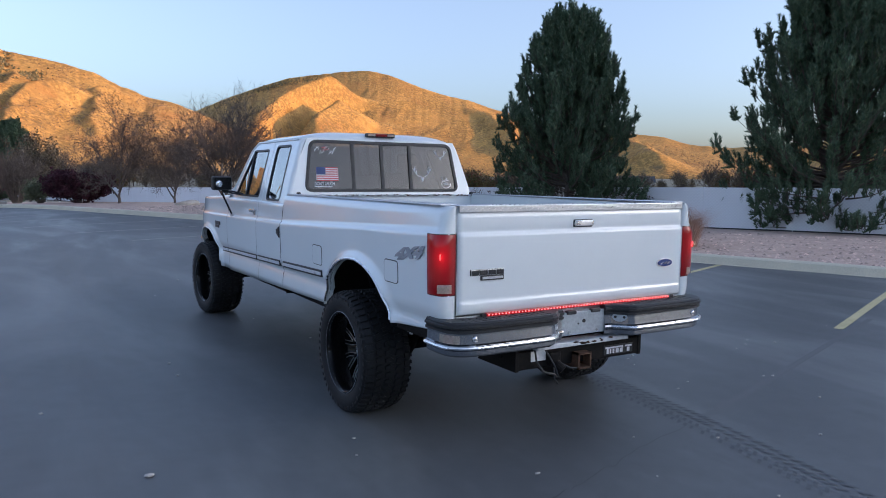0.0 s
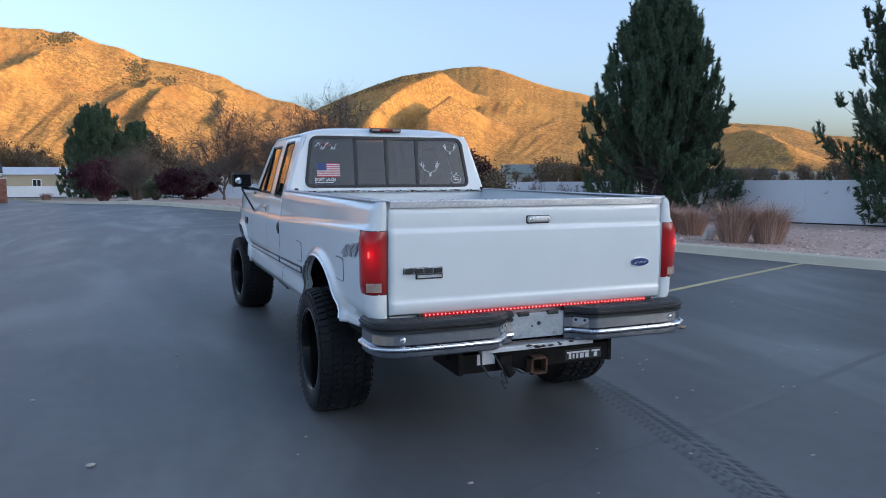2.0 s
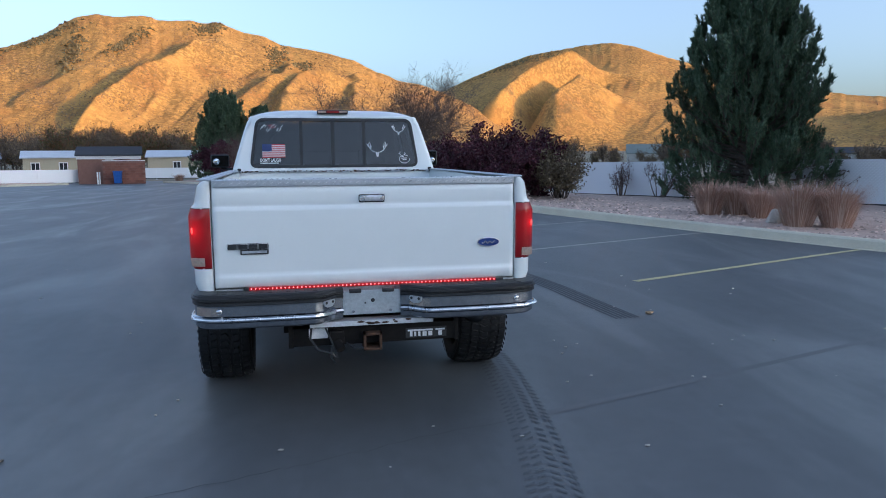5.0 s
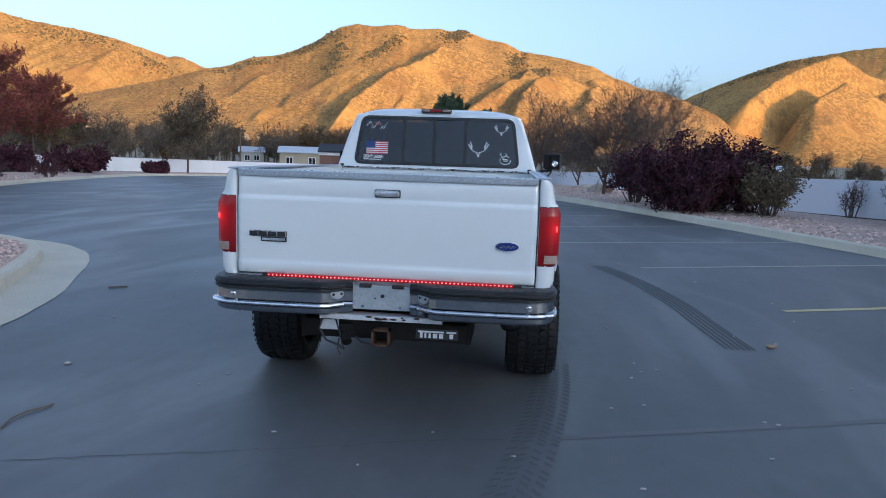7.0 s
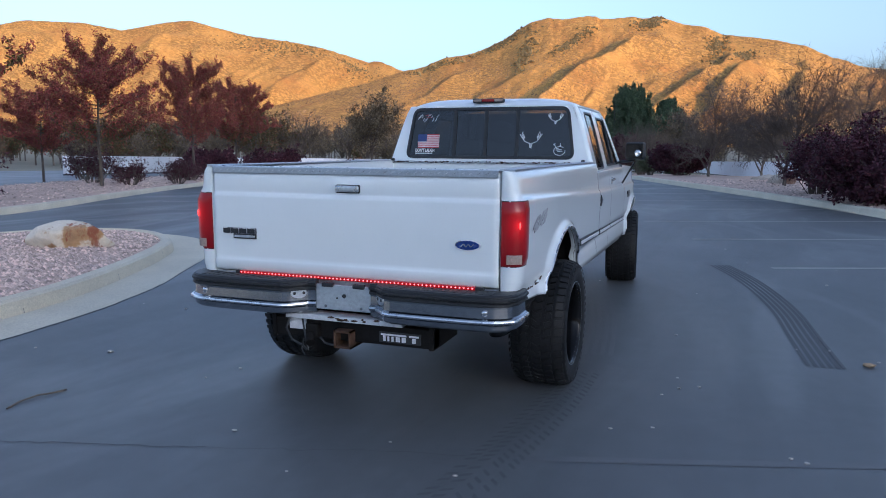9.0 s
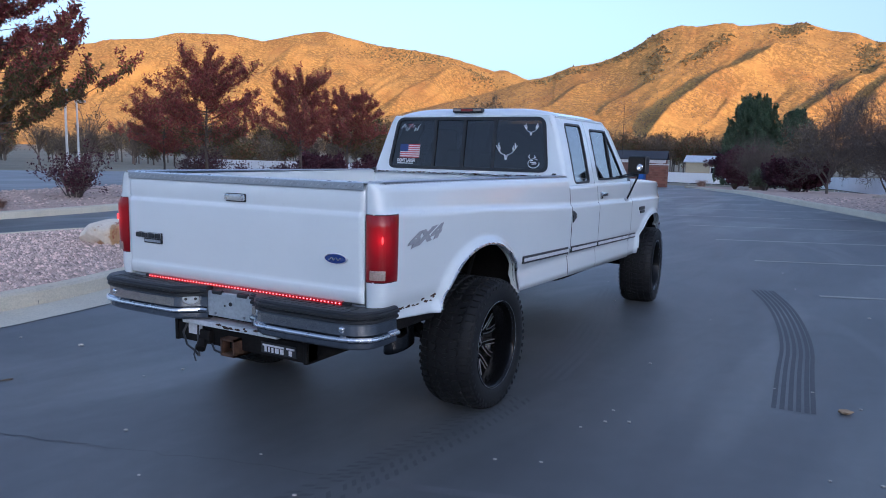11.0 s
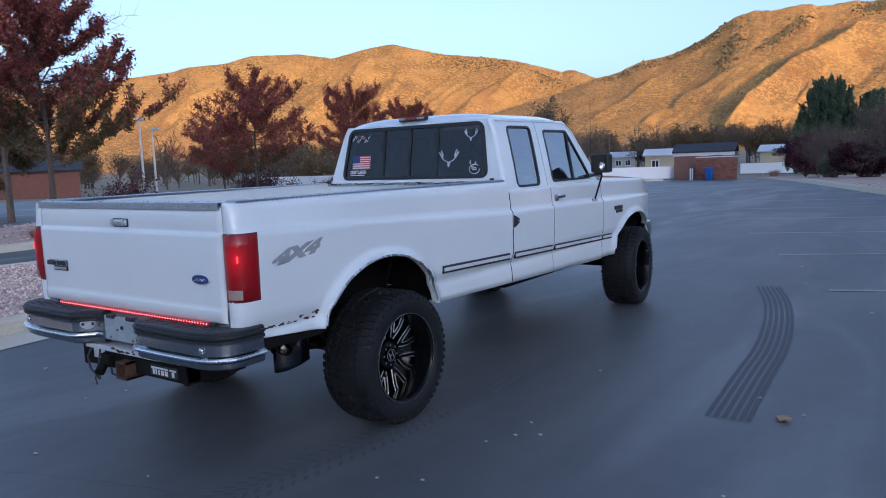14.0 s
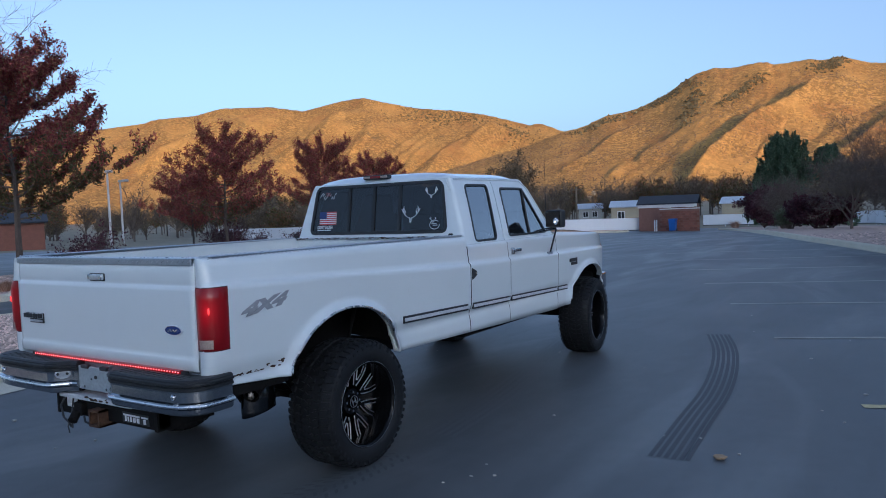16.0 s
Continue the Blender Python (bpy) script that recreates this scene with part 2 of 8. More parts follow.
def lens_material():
    """Red ribbed lens of a lit lamp, its glow painted brightest before the bulb."""
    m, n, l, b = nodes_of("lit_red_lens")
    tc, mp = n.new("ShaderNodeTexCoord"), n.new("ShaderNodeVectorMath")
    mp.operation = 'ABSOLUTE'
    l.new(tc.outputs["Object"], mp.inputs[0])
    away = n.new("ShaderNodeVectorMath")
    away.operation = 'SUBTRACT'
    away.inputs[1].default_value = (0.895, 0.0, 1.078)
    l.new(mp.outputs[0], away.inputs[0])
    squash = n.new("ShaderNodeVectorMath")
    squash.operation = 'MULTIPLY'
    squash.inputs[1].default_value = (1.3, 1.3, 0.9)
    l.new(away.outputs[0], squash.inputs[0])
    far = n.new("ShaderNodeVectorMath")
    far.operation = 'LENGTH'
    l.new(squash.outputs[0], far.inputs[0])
    # bulb glow painted as a radial falloff in emission strength
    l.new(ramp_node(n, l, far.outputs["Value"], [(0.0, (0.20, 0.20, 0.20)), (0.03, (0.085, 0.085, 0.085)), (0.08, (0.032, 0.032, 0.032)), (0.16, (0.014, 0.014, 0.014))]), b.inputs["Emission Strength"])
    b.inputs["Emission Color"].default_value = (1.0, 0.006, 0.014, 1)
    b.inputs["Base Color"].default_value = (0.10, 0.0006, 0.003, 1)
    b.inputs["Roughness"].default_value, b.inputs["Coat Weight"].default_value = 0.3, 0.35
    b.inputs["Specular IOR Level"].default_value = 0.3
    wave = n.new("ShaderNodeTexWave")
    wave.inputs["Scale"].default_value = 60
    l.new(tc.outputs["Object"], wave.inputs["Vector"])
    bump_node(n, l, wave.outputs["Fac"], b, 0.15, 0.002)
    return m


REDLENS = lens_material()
REDHOT = glow_material("lit_bulb", (0.9, 0.05, 0.04), (1.0, 0.05, 0.04), 0.6)
CLEARLENS = surface("clear_lens", (0.30, 0.23, 0.19), (0.46, 0.37, 0.31), 0.2, scale=30, fine=120, bump=0.3, coat=0.6)
AMBER = surface("amber_lens", (0.55, 0.14, 0.02), (0.7, 0.2, 0.03), 0.2, scale=10, fine=60, bump=0.0, coat=0.6)
LED = glow_material("led_dot", (0.9, 0.3, 0.3), (1.0, 0.11, 0.10), 1.1)
LEDBAR = glow_material("led_strip_red", (0.16, 0.006, 0.008), (1.0, 0.01, 0.02), 0.045)
PRIVACY = glass_material("privacy_glass", (0.10, 0.115, 0.13), 0.02, 1.6)
SIDEGLASS = glass_material("side_glass", (0.36, 0.39, 0.40), 0.02, 4.2)
DECALGREY = surface("grey_decal", (0.30, 0.31, 0.34), (0.38, 0.39, 0.42), 0.5, scale=12, fine=60, bump=0.0)
DECALWHITE = surface("white_decal", (0.7, 0.72, 0.74), (0.8, 0.8, 0.82), 0.5, scale=12, fine=60, bump=0.0)
DECALRED = surface("red_decal", (0.45, 0.04, 0.05), (0.55, 0.06, 0.07), 0.5, scale=12, fine=60, bump=0.0)
DECALBLUE = surface("blue_decal", (0.02, 0.04, 0.16), (0.03, 0.06, 0.2), 0.5, scale=12, fine=60, bump=0.0)
BADGEBLUE = surface("blue_badge", (0.01, 0.03, 0.16), (0.015, 0.045, 0.22), 0.25, scale=30, fine=60, bump=0.0, coat=0.5)
SEAT = surface("grey_seat_cloth", (0.05, 0.05, 0.055), (0.08, 0.08, 0.085), 0.9, scale=12, fine=150, bump=0.3)
MIRROR = surface("mirror_glass", (0.85, 0.86, 0.87), (0.87, 0.88, 0.89), 0.02, 1.0, scale=2, fine=20, bump=0.0, rough_var=0.0)
INSERT = surface("bright_moulding_insert", (0.60, 0.62, 0.64), (0.70, 0.72, 0.74), 0.3, 0.0, scale=8, fine=90, bump=0.02)
# ---- mesh helpers ----
def sp(v):
    return math.log1p(math.exp(max(min(v, 60.0), -60.0))) if v < 60 else v


def ground_z(y, x=-99.0):
    """The car park is level round the truck and falls away gently beyond it, later along the right-hand verge."""
    low = -0.021 * 2.0 * (sp((y - 8.0) / 2.0) - sp((y - 90.0) / 2.0))
    high = max(low, -0.0365 * 3.0 * (sp((y - 31.0) / 3.0) - sp((y - 90.0) / 3.0)))
    a, b = min(max((x + 10.0) / 9.0, 0.0), 1.0), min(max((10.0 - x) / 4.0, 0.0), 1.0)
    return low + (high - low) * a * a * (3 - 2 * a) * b * b * (3 - 2 * b)


def put(name, verts, faces, material, parent=None, label="", smooth=False):
    me = bpy.data.meshes.new(name)
    me.from_pydata([tuple(v) for v in verts], [], [tuple(f) for f in faces])
    me.update()
    if smooth:
        me.polygons.foreach_set("use_smooth", [True] * len(me.polygons))
    me.materials.append(material)
    ob = new(name, me)
    if parent is not None:
        ob.parent = parent
    if label:
        ob["label"] = label
    return ob


def part(name, bm, material, parent, label="", smooth=False):
    me = bpy.data.meshes.new(name)
    bmesh.ops.recalc_face_normals(bm, faces=bm.faces[:])
    bm.to_mesh(me)
    bm.free()
    if smooth:
        me.polygons.foreach_set("use_smooth", [True] * len(me.polygons))
    me.materials.append(material)
    ob = new(name, me)
    if parent is not None:
        ob.parent = parent
    if label:
        ob["label"] = label
    return ob


def box(bm, x0, x1, y0, y1, z0, z1, bevel=0.0, segs=2):
    r = bmesh.ops.create_cube(bm, size=1.0)
    vs = r["verts"]
    for v in vs:
        v.co = Vector(((x0 + x1) / 2 + v.co.x * (x1 - x0), (y0 + y1) / 2 + v.co.y * (y1 - y0), (z0 + z1) / 2 + v.co.z * (z1 - z0)))
    if bevel:
        es = {e for v in vs for e in v.link_edges}
        r = bmesh.ops.bevel(bm, geom=list(es), offset=bevel, segments=segs, affect='EDGES', profile=0.6)
        vs = list({v for f in r["faces"] for v in f.verts} | {v for v in vs if v.is_valid})
    return vs


def rod(bm, p, q, r0, r1=None, n=10, caps=True):
    p, q = Vector(p), Vector(q)
    r1 = r0 if r1 is None else r1
    u = (q - p).normalized()
    a = u.orthogonal().normalized()
    b = u.cross(a)
    rings = []
    for c, r in ((p, r0), (q, r1)):
        rings.append([bm.verts.new(c + (a * math.cos(k * math.tau / n) + b * math.sin(k * math.tau / n)) * r) for k in range(n)])
    for k in range(n):
        bm.faces.new((rings[0][k], rings[0][(k + 1) % n], rings[1][(k + 1) % n], rings[1][k]))
    if caps:
        bm.faces.new(rings[0][::-1])
        bm.faces.new(rings[1])


def pipe(bm, pts, r, n=8, caps=True):
    """A tube of even thickness along a line of points."""
    pts = [Vector(p) for p in pts]
    rings = []
    a = None
    for i, p in enumerate(pts):
        d = (pts[min(i + 1, len(pts) - 1)] - pts[max(i - 1, 0)]).normalized()
        a = d.orthogonal().normalized() if a is None else (a - d * a.dot(d)).normalized()
        b = d.cross(a)
        rings.append([bm.verts.new(p + (a * math.cos(k * math.tau / n) + b * math.sin(k * math.tau / n)) * r) for k in range(n)])
    for r0, r1 in zip(rings, rings[1:]):
        for k in range(n):
            bm.faces.new((r0[k], r0[(k + 1) % n], r1[(k + 1) % n], r1[k]))
    if caps:
        bm.faces.new(rings[0][::-1])
        bm.faces.new(rings[-1])


def resample(line, step):
    """Points at even steps on a line of plan points."""
    pts = [Vector((x, y, 0)) for x, y in line]
    out = [pts[0]]
    for a, b in zip(pts, pts[1:]):
        k = max(int((b - a).length / step), 1)
        out += [a.lerp(b, j / k) for j in range(1, k + 1)]
    return out


def smooth_line(line, rounds=2):
    for _ in range(rounds):
        new_line = [line[0]]
        for a, b in zip(line, line[1:]):
            new_line += [(a[0] * 0.75 + b[0] * 0.25, a[1] * 0.75 + b[1] * 0.25), (a[0] * 0.25 + b[0] * 0.75, a[1] * 0.25 + b[1] * 0.75)]
        line = new_line + [line[-1]]
    return line


def beside(pts, d):
    """The line of plan points moved d metres to its right."""
    out = []
    for i, p in enumerate(pts):
        t = (pts[min(i + 1, len(pts) - 1)] - pts[max(i - 1, 0)]).normalized()
        out.append(p + Vector((t.y, -t.x, 0)) * d)
    return out


def ribbon(name, pts, profile, material, parent=None, lift=0.0):
    """Sweeps a profile of (distance to the right, height) along plan points on the ground."""
    cols = [beside(pts, d) for d, _ in profile]
    verts, faces = [], []
    for i in range(len(pts)):
        for (d, h), c in zip(profile, cols):
            verts.append((c[i].x, c[i].y, ground_z(c[i].y, c[i].x) + h + lift))
    k = len(profile)
    for i in range(len(pts) - 1):
        for j in range(k - 1):
            a = i * k + j
            faces.append((a, a + 1, a + k + 1, a + k))
    return put(name, verts, faces, material, parent)


# ---- the ground, the car park and its kerbs ----
def ground_sheet():
    verts, faces = [], []
    radii = [0, 6, 12, 20, 30, 40, 50, 60, 70, 80, 90, 100, 115, 140, 180, 250, 400, 700, 1100, 1700, 2600, 3600, 4900]
    n = 96
    for r in radii:
        for k in range(n):
            x, y = r * math.sin(k * math.tau / n), r * math.cos(k * math.tau / n)
            verts.append((x, y, ground_z(y) - 0.12))
    for i in range(len(radii) - 1):
        for k in range(n):
            faces.append((i * n + k, i * n + (k + 1) % n, (i + 1) * n + (k + 1) % n, (i + 1) * n + k))
    return put("ground", verts, faces, FIELD)


tagged(ground_sheet(), "dry grass fields reaching to the mountains", "ground", kind="structure")


def asphalt_sheet():
    verts, faces = [], []
    xs = [-48 + 0.5 * i for i in range(163)]
    ys = [-40 + 1.25 * i for i in range(91)]
    for y in ys:
        for x in xs:
            verts.append((x, y, ground_z(y, x)))
    k = len(xs)
    for j in range(len(ys) - 1):
        for i in range(k - 1):
            faces.append((j * k + i, j * k + i + 1, (j + 1) * k + i + 1, (j + 1) * k + i))
    return put("car_park", verts, faces, ASPHALT, smooth=True)


car_park = tagged(asphalt_sheet(), "worn dark blue-grey asphalt of a car park", "road", kind="structure")

KERB_R = smooth_line([(15.5, -15), (11.9, -5), (8.85, 3.1), (7.75, 5.8), (6.65, 9.0), (6.0, 10.9), (5.3, 13.2), (4.3, 16), (3.0, 19.3), (1.9, 22), (0.6, 25), (-1.2, 30), (-2.6, 35), (-3.8, 41), (-5.4, 49), (-7.6, 57), (-9.6, 61.5), (-10.6, 63)])
KERB_L = smooth_line([(-9.5, -14), (-11.6, 3.0), (-11.9, 7.2), (-12.6, 9.6), (-14.5, 13.3), (-18.5, 22), (-22.5, 35), (-25, 46), (-22, 54), (-17, 59)])
ISLAND = smooth_line([(-3.55, -9), (-3.65, -2), (-3.7, 1.2), (-4.1, 2.6), (-4.75, 4.1), (-5.35, 5.1), (-6.6, 5.9), (-7.9, 5.5), (-8.5, 4.2), (-8.4, -2), (-8.2, -9)])
# distance from the line towards the planting, height
KERB_PROFILE = [(0.0, 0.0), (0.02, 0.12), (0.05, 0.145), (0.15, 0.15), (0.165, 0.13), (0.17, 0.0)]


def kerb(name, line, side, label):
    """A concrete kerb in lengths with open joints, and its gutter pan."""
    pts = resample(line, 0.75)
    base = new(name)
    tagged(base, label, "kerb", kind="structure")
    per = 4
    for i in range(0, len(pts) - 1, per):
        seg = pts[i:i + per + 1]
        if len(seg) < 2:
            continue
        seg = [p.copy() for p in seg]
        seg[0] += (seg[1] - seg[0]).normalized() * 0.006
        ribbon("kerb_stone", seg, [(side * d, h) for d, h in KERB_PROFILE][::int(side)], CONCRETE, base)
    return base


kerb("kerb_right", KERB_R, 1, "pale weathered concrete kerb along the parking bays")
kerb("kerb_left", KERB_L, -1, "pale weathered concrete kerb of the planted strip")
kerb("kerb_island", ISLAND, -1, "pale concrete kerb round a gravel island")


def island_gutter():
    """A broad pan whose outer edge is lapped unevenly by the asphalt sealer."""
    line = resample(ISLAND, 0.12)
    near = beside(line, 0.0)
    far = [beside(line, 0.53 + 0.05 * noise.noise((i * 0.11, 3.1, 0)) + 0.022 * noise.noise((i * 0.45, 8.1, 0)))[i] for i in range(len(line))]
    verts = []
    for p, q in zip(near, far):
        verts += [(p.x, p.y, ground_z(p.y, p.x) + 0.004), (q.x, q.y, ground_z(q.y, q.x) + 0.006)]
    return put("gutter_pan", verts, [(2 * i, 2 * i + 1, 2 * i + 3, 2 * i + 2) for i in range(len(line) - 1)], CONCRETE)


tagged(island_gutter(), "broad concrete gutter pan round the island", "gutter", kind="structure")
tagged(ribbon("gutter_pan", resample(KERB_R, 1.0), [(-0.16, 0.006), (0.0, 0.004)], CONCRETE), "narrow concrete gutter at the kerb", "gutter", kind="structure")
tagged(ribbon("verge", resample(KERB_R, 1.0), [(0.165, 0.12), (0.6, 0.14), (2.5, 0.17), (4.5, 0.19), (6.4, 0.16), (9.0, 0.1), (14, 0.0)], GRAVEL), "pinkish gravel verge between kerb and fence", "gravel", kind="structure")
tagged(ribbon("planted_strip", resample(KERB_L, 1.0), [(-5.6, 0.0), (-5.5, 0.14), (-3, 0.2), (-0.165, 0.12)], GRAVEL), "pinkish gravel strip under the trees", "gravel", kind="structure")


def island_bed():
    pts = resample(ISLAND, 0.4)
    inner = beside(pts, -0.165)
    bm = bmesh.new()
    ring = [bm.verts.new((p.x, p.y, ground_z(p.y, p.x) + 0.12)) for p in inner]
    mid = [bm.verts.new((-6.1 + (p.x + 6.1) * 0.55, min(p.y, 3.4 + (p.y - 3.4) * 0.4), ground_z(p.y) + 0.22)) for p in inner]
    for i in range(len(ring) - 1):
        bm.faces.new((ring[i], ring[i + 1], mid[i + 1], mid[i]))
    bm.faces.new(mid)
    return part("island_gravel", bm, GRAVEL, None)


island_gravel = tagged(island_bed(), "pinkish gravel bed of the kerbed island", "gravel", kind="structure")

# ---- painted bay lines ----
PAINT = surface("worn_line_paint", (0.27, 0.27, 0.25), (0.48, 0.47, 0.42), 0.8, scale=3, fine=30, bump=0.1)
PAINT_Y = surface("worn_yellow_paint", (0.48, 0.42, 0.22), (0.64, 0.57, 0.33), 0.8, scale=3, fine=30, bump=0.1)


def paint_line(a, b, w, material):
    a, b = Vector((*a, 0)), Vector((*b, 0))
    n = max(int((b - a).length / 0.5), 2)
    pts = [a.lerp(b, k / n) for k in range(n + 1)]
    ob = ribbon("bay_line", pts, [(-w / 2, 0.004), (w / 2, 0.004)], material)
    tagged(ob, "thin worn painted line between parking bays", "road marking", "bay lines", "structure")


for k in range(14):
    # bays 2.7 m wide along the kerb
    sx, sy = 5.33 - 0.965 * k, -1.45 + 2.55 * k
    paint_line((sx, sy), (sx + 4.72 - 0.02 * k, sy + 1.72 + 0.015 * k), 0.09, PAINT_Y if k < 3 else PAINT)
for k in range(5):
    paint_line((-9.9 - 1.2 * k, 7.6 + 2.6 * k), (-7.2 - 1.2 * k, 8.7 + 2.6 * k), 0.075, PAINT)

# ---- fence ----
FENCE_LINE = [(22.5, -9), (19.2, -0.5), (15.6, 9.2), (10.4, 22.8), (6.7, 40), (4.5, 50), (3.0, 62), (0.5, 77), (-9.5, 84), (-17, 85)]
FENCE_FAR = [(-16.5, 62.5), (-19.5, 60), (-24.5, 56), (-30, 50), (-34, 40), (-33.4, 29)]


def fence(line, h, label):
    base = new("fence")
    tagged(base, label, "fence")
    pts = resample(line, 2.4)
    for a, b in zip(pts, pts[1:]):
        d = (b - a).normalized()
        nrm = Vector((d.y, -d.x, 0)) * 0.02
        za, zb = ground_z(a.y) + 0.1, ground_z(b.y) + 0.1
        vs = [(p.x + s * nrm.x, p.y + s * nrm.y, z + hh) for hh in (0.05, h) for s in (-1, 1) for p, z in ((a, za), (b, zb))]
        put("panel", vs, [(0, 1, 5, 4), (2, 6, 7, 3), (4, 5, 7, 6), (0, 4, 6, 2), (1, 3, 7, 5), (0, 2, 3, 1)], FENCE, base)
        # black strip stands in for the shade in the gap under each panel
        low = [(p.x + s * nrm.x * 1.3, p.y + s * nrm.y * 1.3, z + hh) for hh in (-0.03, 0.048) for s in (-1, 1) for p, z in ((a, za), (b, zb))]
        put("dark_gap_strip", low, [(0, 1, 5, 4), (2, 6, 7, 3), (4, 5, 7, 6), (0, 4, 6, 2), (1, 3, 7, 5)], BLACKPLASTIC, base)
        bm = bmesh.new()
        box(bm, a.x - 0.026, a.x + 0.026, a.y - 0.026, a.y + 0.026, za - 0.15, za + h + 0.012)
        part("post", bm, FENCE, base)
    return base


fence(FENCE_LINE, 1.2, "long low white slatted fence behind the gravel verge")
fence(FENCE_FAR, 1.1, "long low white vinyl fence beyond the car park")


# ---- mountains ----
def mountain_material():
    """Dry golden grass, drifts of scrub dots, rusty bare patches and dark thickets."""
    m, n, l, b = nodes_of("dry_mountain_slope")
    broad, speck, fine = noise_node(n, l, 0.0062, 6, 0.68, (1, 0.6, 1)), noise_node(n, l, 0.085, 4, 0.75), noise_node(n, l, 0.26, 2, 0.7)
    patch, thicket, rust = noise_node(n, l, 0.0050, 5, 0.65), noise_node(n, l, 0.0085, 6, 0.7), noise_node(n, l, 0.011, 5, 0.7, (1, 0.5, 1))
    col = ramp_node(n, l, broad, [(0.30, (0.365, 0.196, 0.074)), (0.44, (0.515, 0.300, 0.100)), (0.58, (0.580, 0.352, 0.112)), (0.72, (0.410, 0.226, 0.080))])
    col = mix_node(n, l, ramp_node(n, l, rust, [(0.54, (0, 0, 0)), (0.66, (0.55, 0.55, 0.55))]), col, (0.39, 0.178, 0.075))
    mask = n.new("ShaderNodeMath")
    mask.operation = 'MULTIPLY'
    l.new(ramp_node(n, l, speck, [(0.44, (0, 0, 0)), (0.51, (1, 1, 1))]), mask.inputs[0])
    l.new(ramp_node(n, l, patch, [(0.36, (0.2, 0.2, 0.2)), (0.54, (0.78, 0.78, 0.78))]), mask.inputs[1])
    col = mix_node(n, l, mask.outputs[0], col, (0.225, 0.150, 0.062))
    col = mix_node(n, l, ramp_node(n, l, fine, [(0.55, (0, 0, 0)), (0.70, (0.3, 0.3, 0.3))]), col, (0.68, 0.43, 0.15))
    col = mix_node(n, l, ramp_node(n, l, thicket, [(0.60, (0, 0, 0)), (0.68, (0.6, 0.6, 0.6))]), col, (0.125, 0.105, 0.072))
    l.new(col, b.inputs["Base Color"])
    b.inputs["Roughness"].default_value = 0.95
    b.inputs["Specular IOR Level"].default_value = 0.1
    bump_node(n, l, speck, b, 0.6, 7.0)
    return m


SLOPE = mountain_material()


def slope_profile(u):
    """How high the slope has risen at the share u of the way from its foot to the ridge."""
    return 0.25 * u + 0.75 * u ** 1.35


def crest_lines(spurs, az, el, foot, ridge):
    """Turns each spur's crest from (bearing, elevation) into (share of the slope, bearing)."""
    out = []
    for pts, top, wl, wr in spurs:
        line = []
        for a, e in pts:
            high = ridge * math.tan(radians(float(np.interp(a, az, el))))
            us = np.linspace(0.0, 1.0, 400)
            hs = (np.array([high * slope_profile(u) for u in us]) + top * 0.85) / (foot + (ridge - foot) * us)
            line.append((float(np.interp(math.tan(radians(e)), hs, us)), a))
        line.sort()
        out.append((line, top, wl, wr))
    return out


def spur_height(a, u, crests):
    """Height of the named spurs: each has a crest line, a steep left flank and a long right one."""
    h = 0.0
    for line, top, wl, wr in crests:
        u0, u1 = line[0][0], line[-1][0]
        t = (u - u0) / (u1 - u0)
        if -0.3 < t < 1.2:
            if t < 0:
                c = line[0][1] + (line[1][1] - line[0][1]) * (u - u0) / (line[1][0] - u0)
            elif t > 1:
                c = line[-1][1] + (line[-1][1] - line[-2][1]) * (u - u1) / (u1 - line[-2][0])
            else:
                c = lerp_table(line, u)
            wave = 0.45 * noise.noise((u * 11, u0 * 50, 1.5)) + 0.22 * noise.noise((u * 31, u0 * 50, 4.5))
            d = a - c - wave
            end = min(max((t + 0.3) / 0.4, 0), 1) * min(max((1.2 - t) / 0.35, 0), 1)
            end = end * end * (3 - 2 * end)
            f = min(max(1 + d / wl, 0) if d < 0 else max(1 - d / wr, 0) ** 1.4, 1.0)
            h = max(h, top * end * (f * f * (3 - 2 * f) if d < 0 else f))
    return h


def lerp_table(table, v):
    if v <= table[0][0]:
        return table[0][1]
    for (a, p), (b, q) in zip(table, table[1:]):
        if v <= b:
            s = (v - a) / (b - a)
            return p + (q - p) * s
    return table[-1][1]


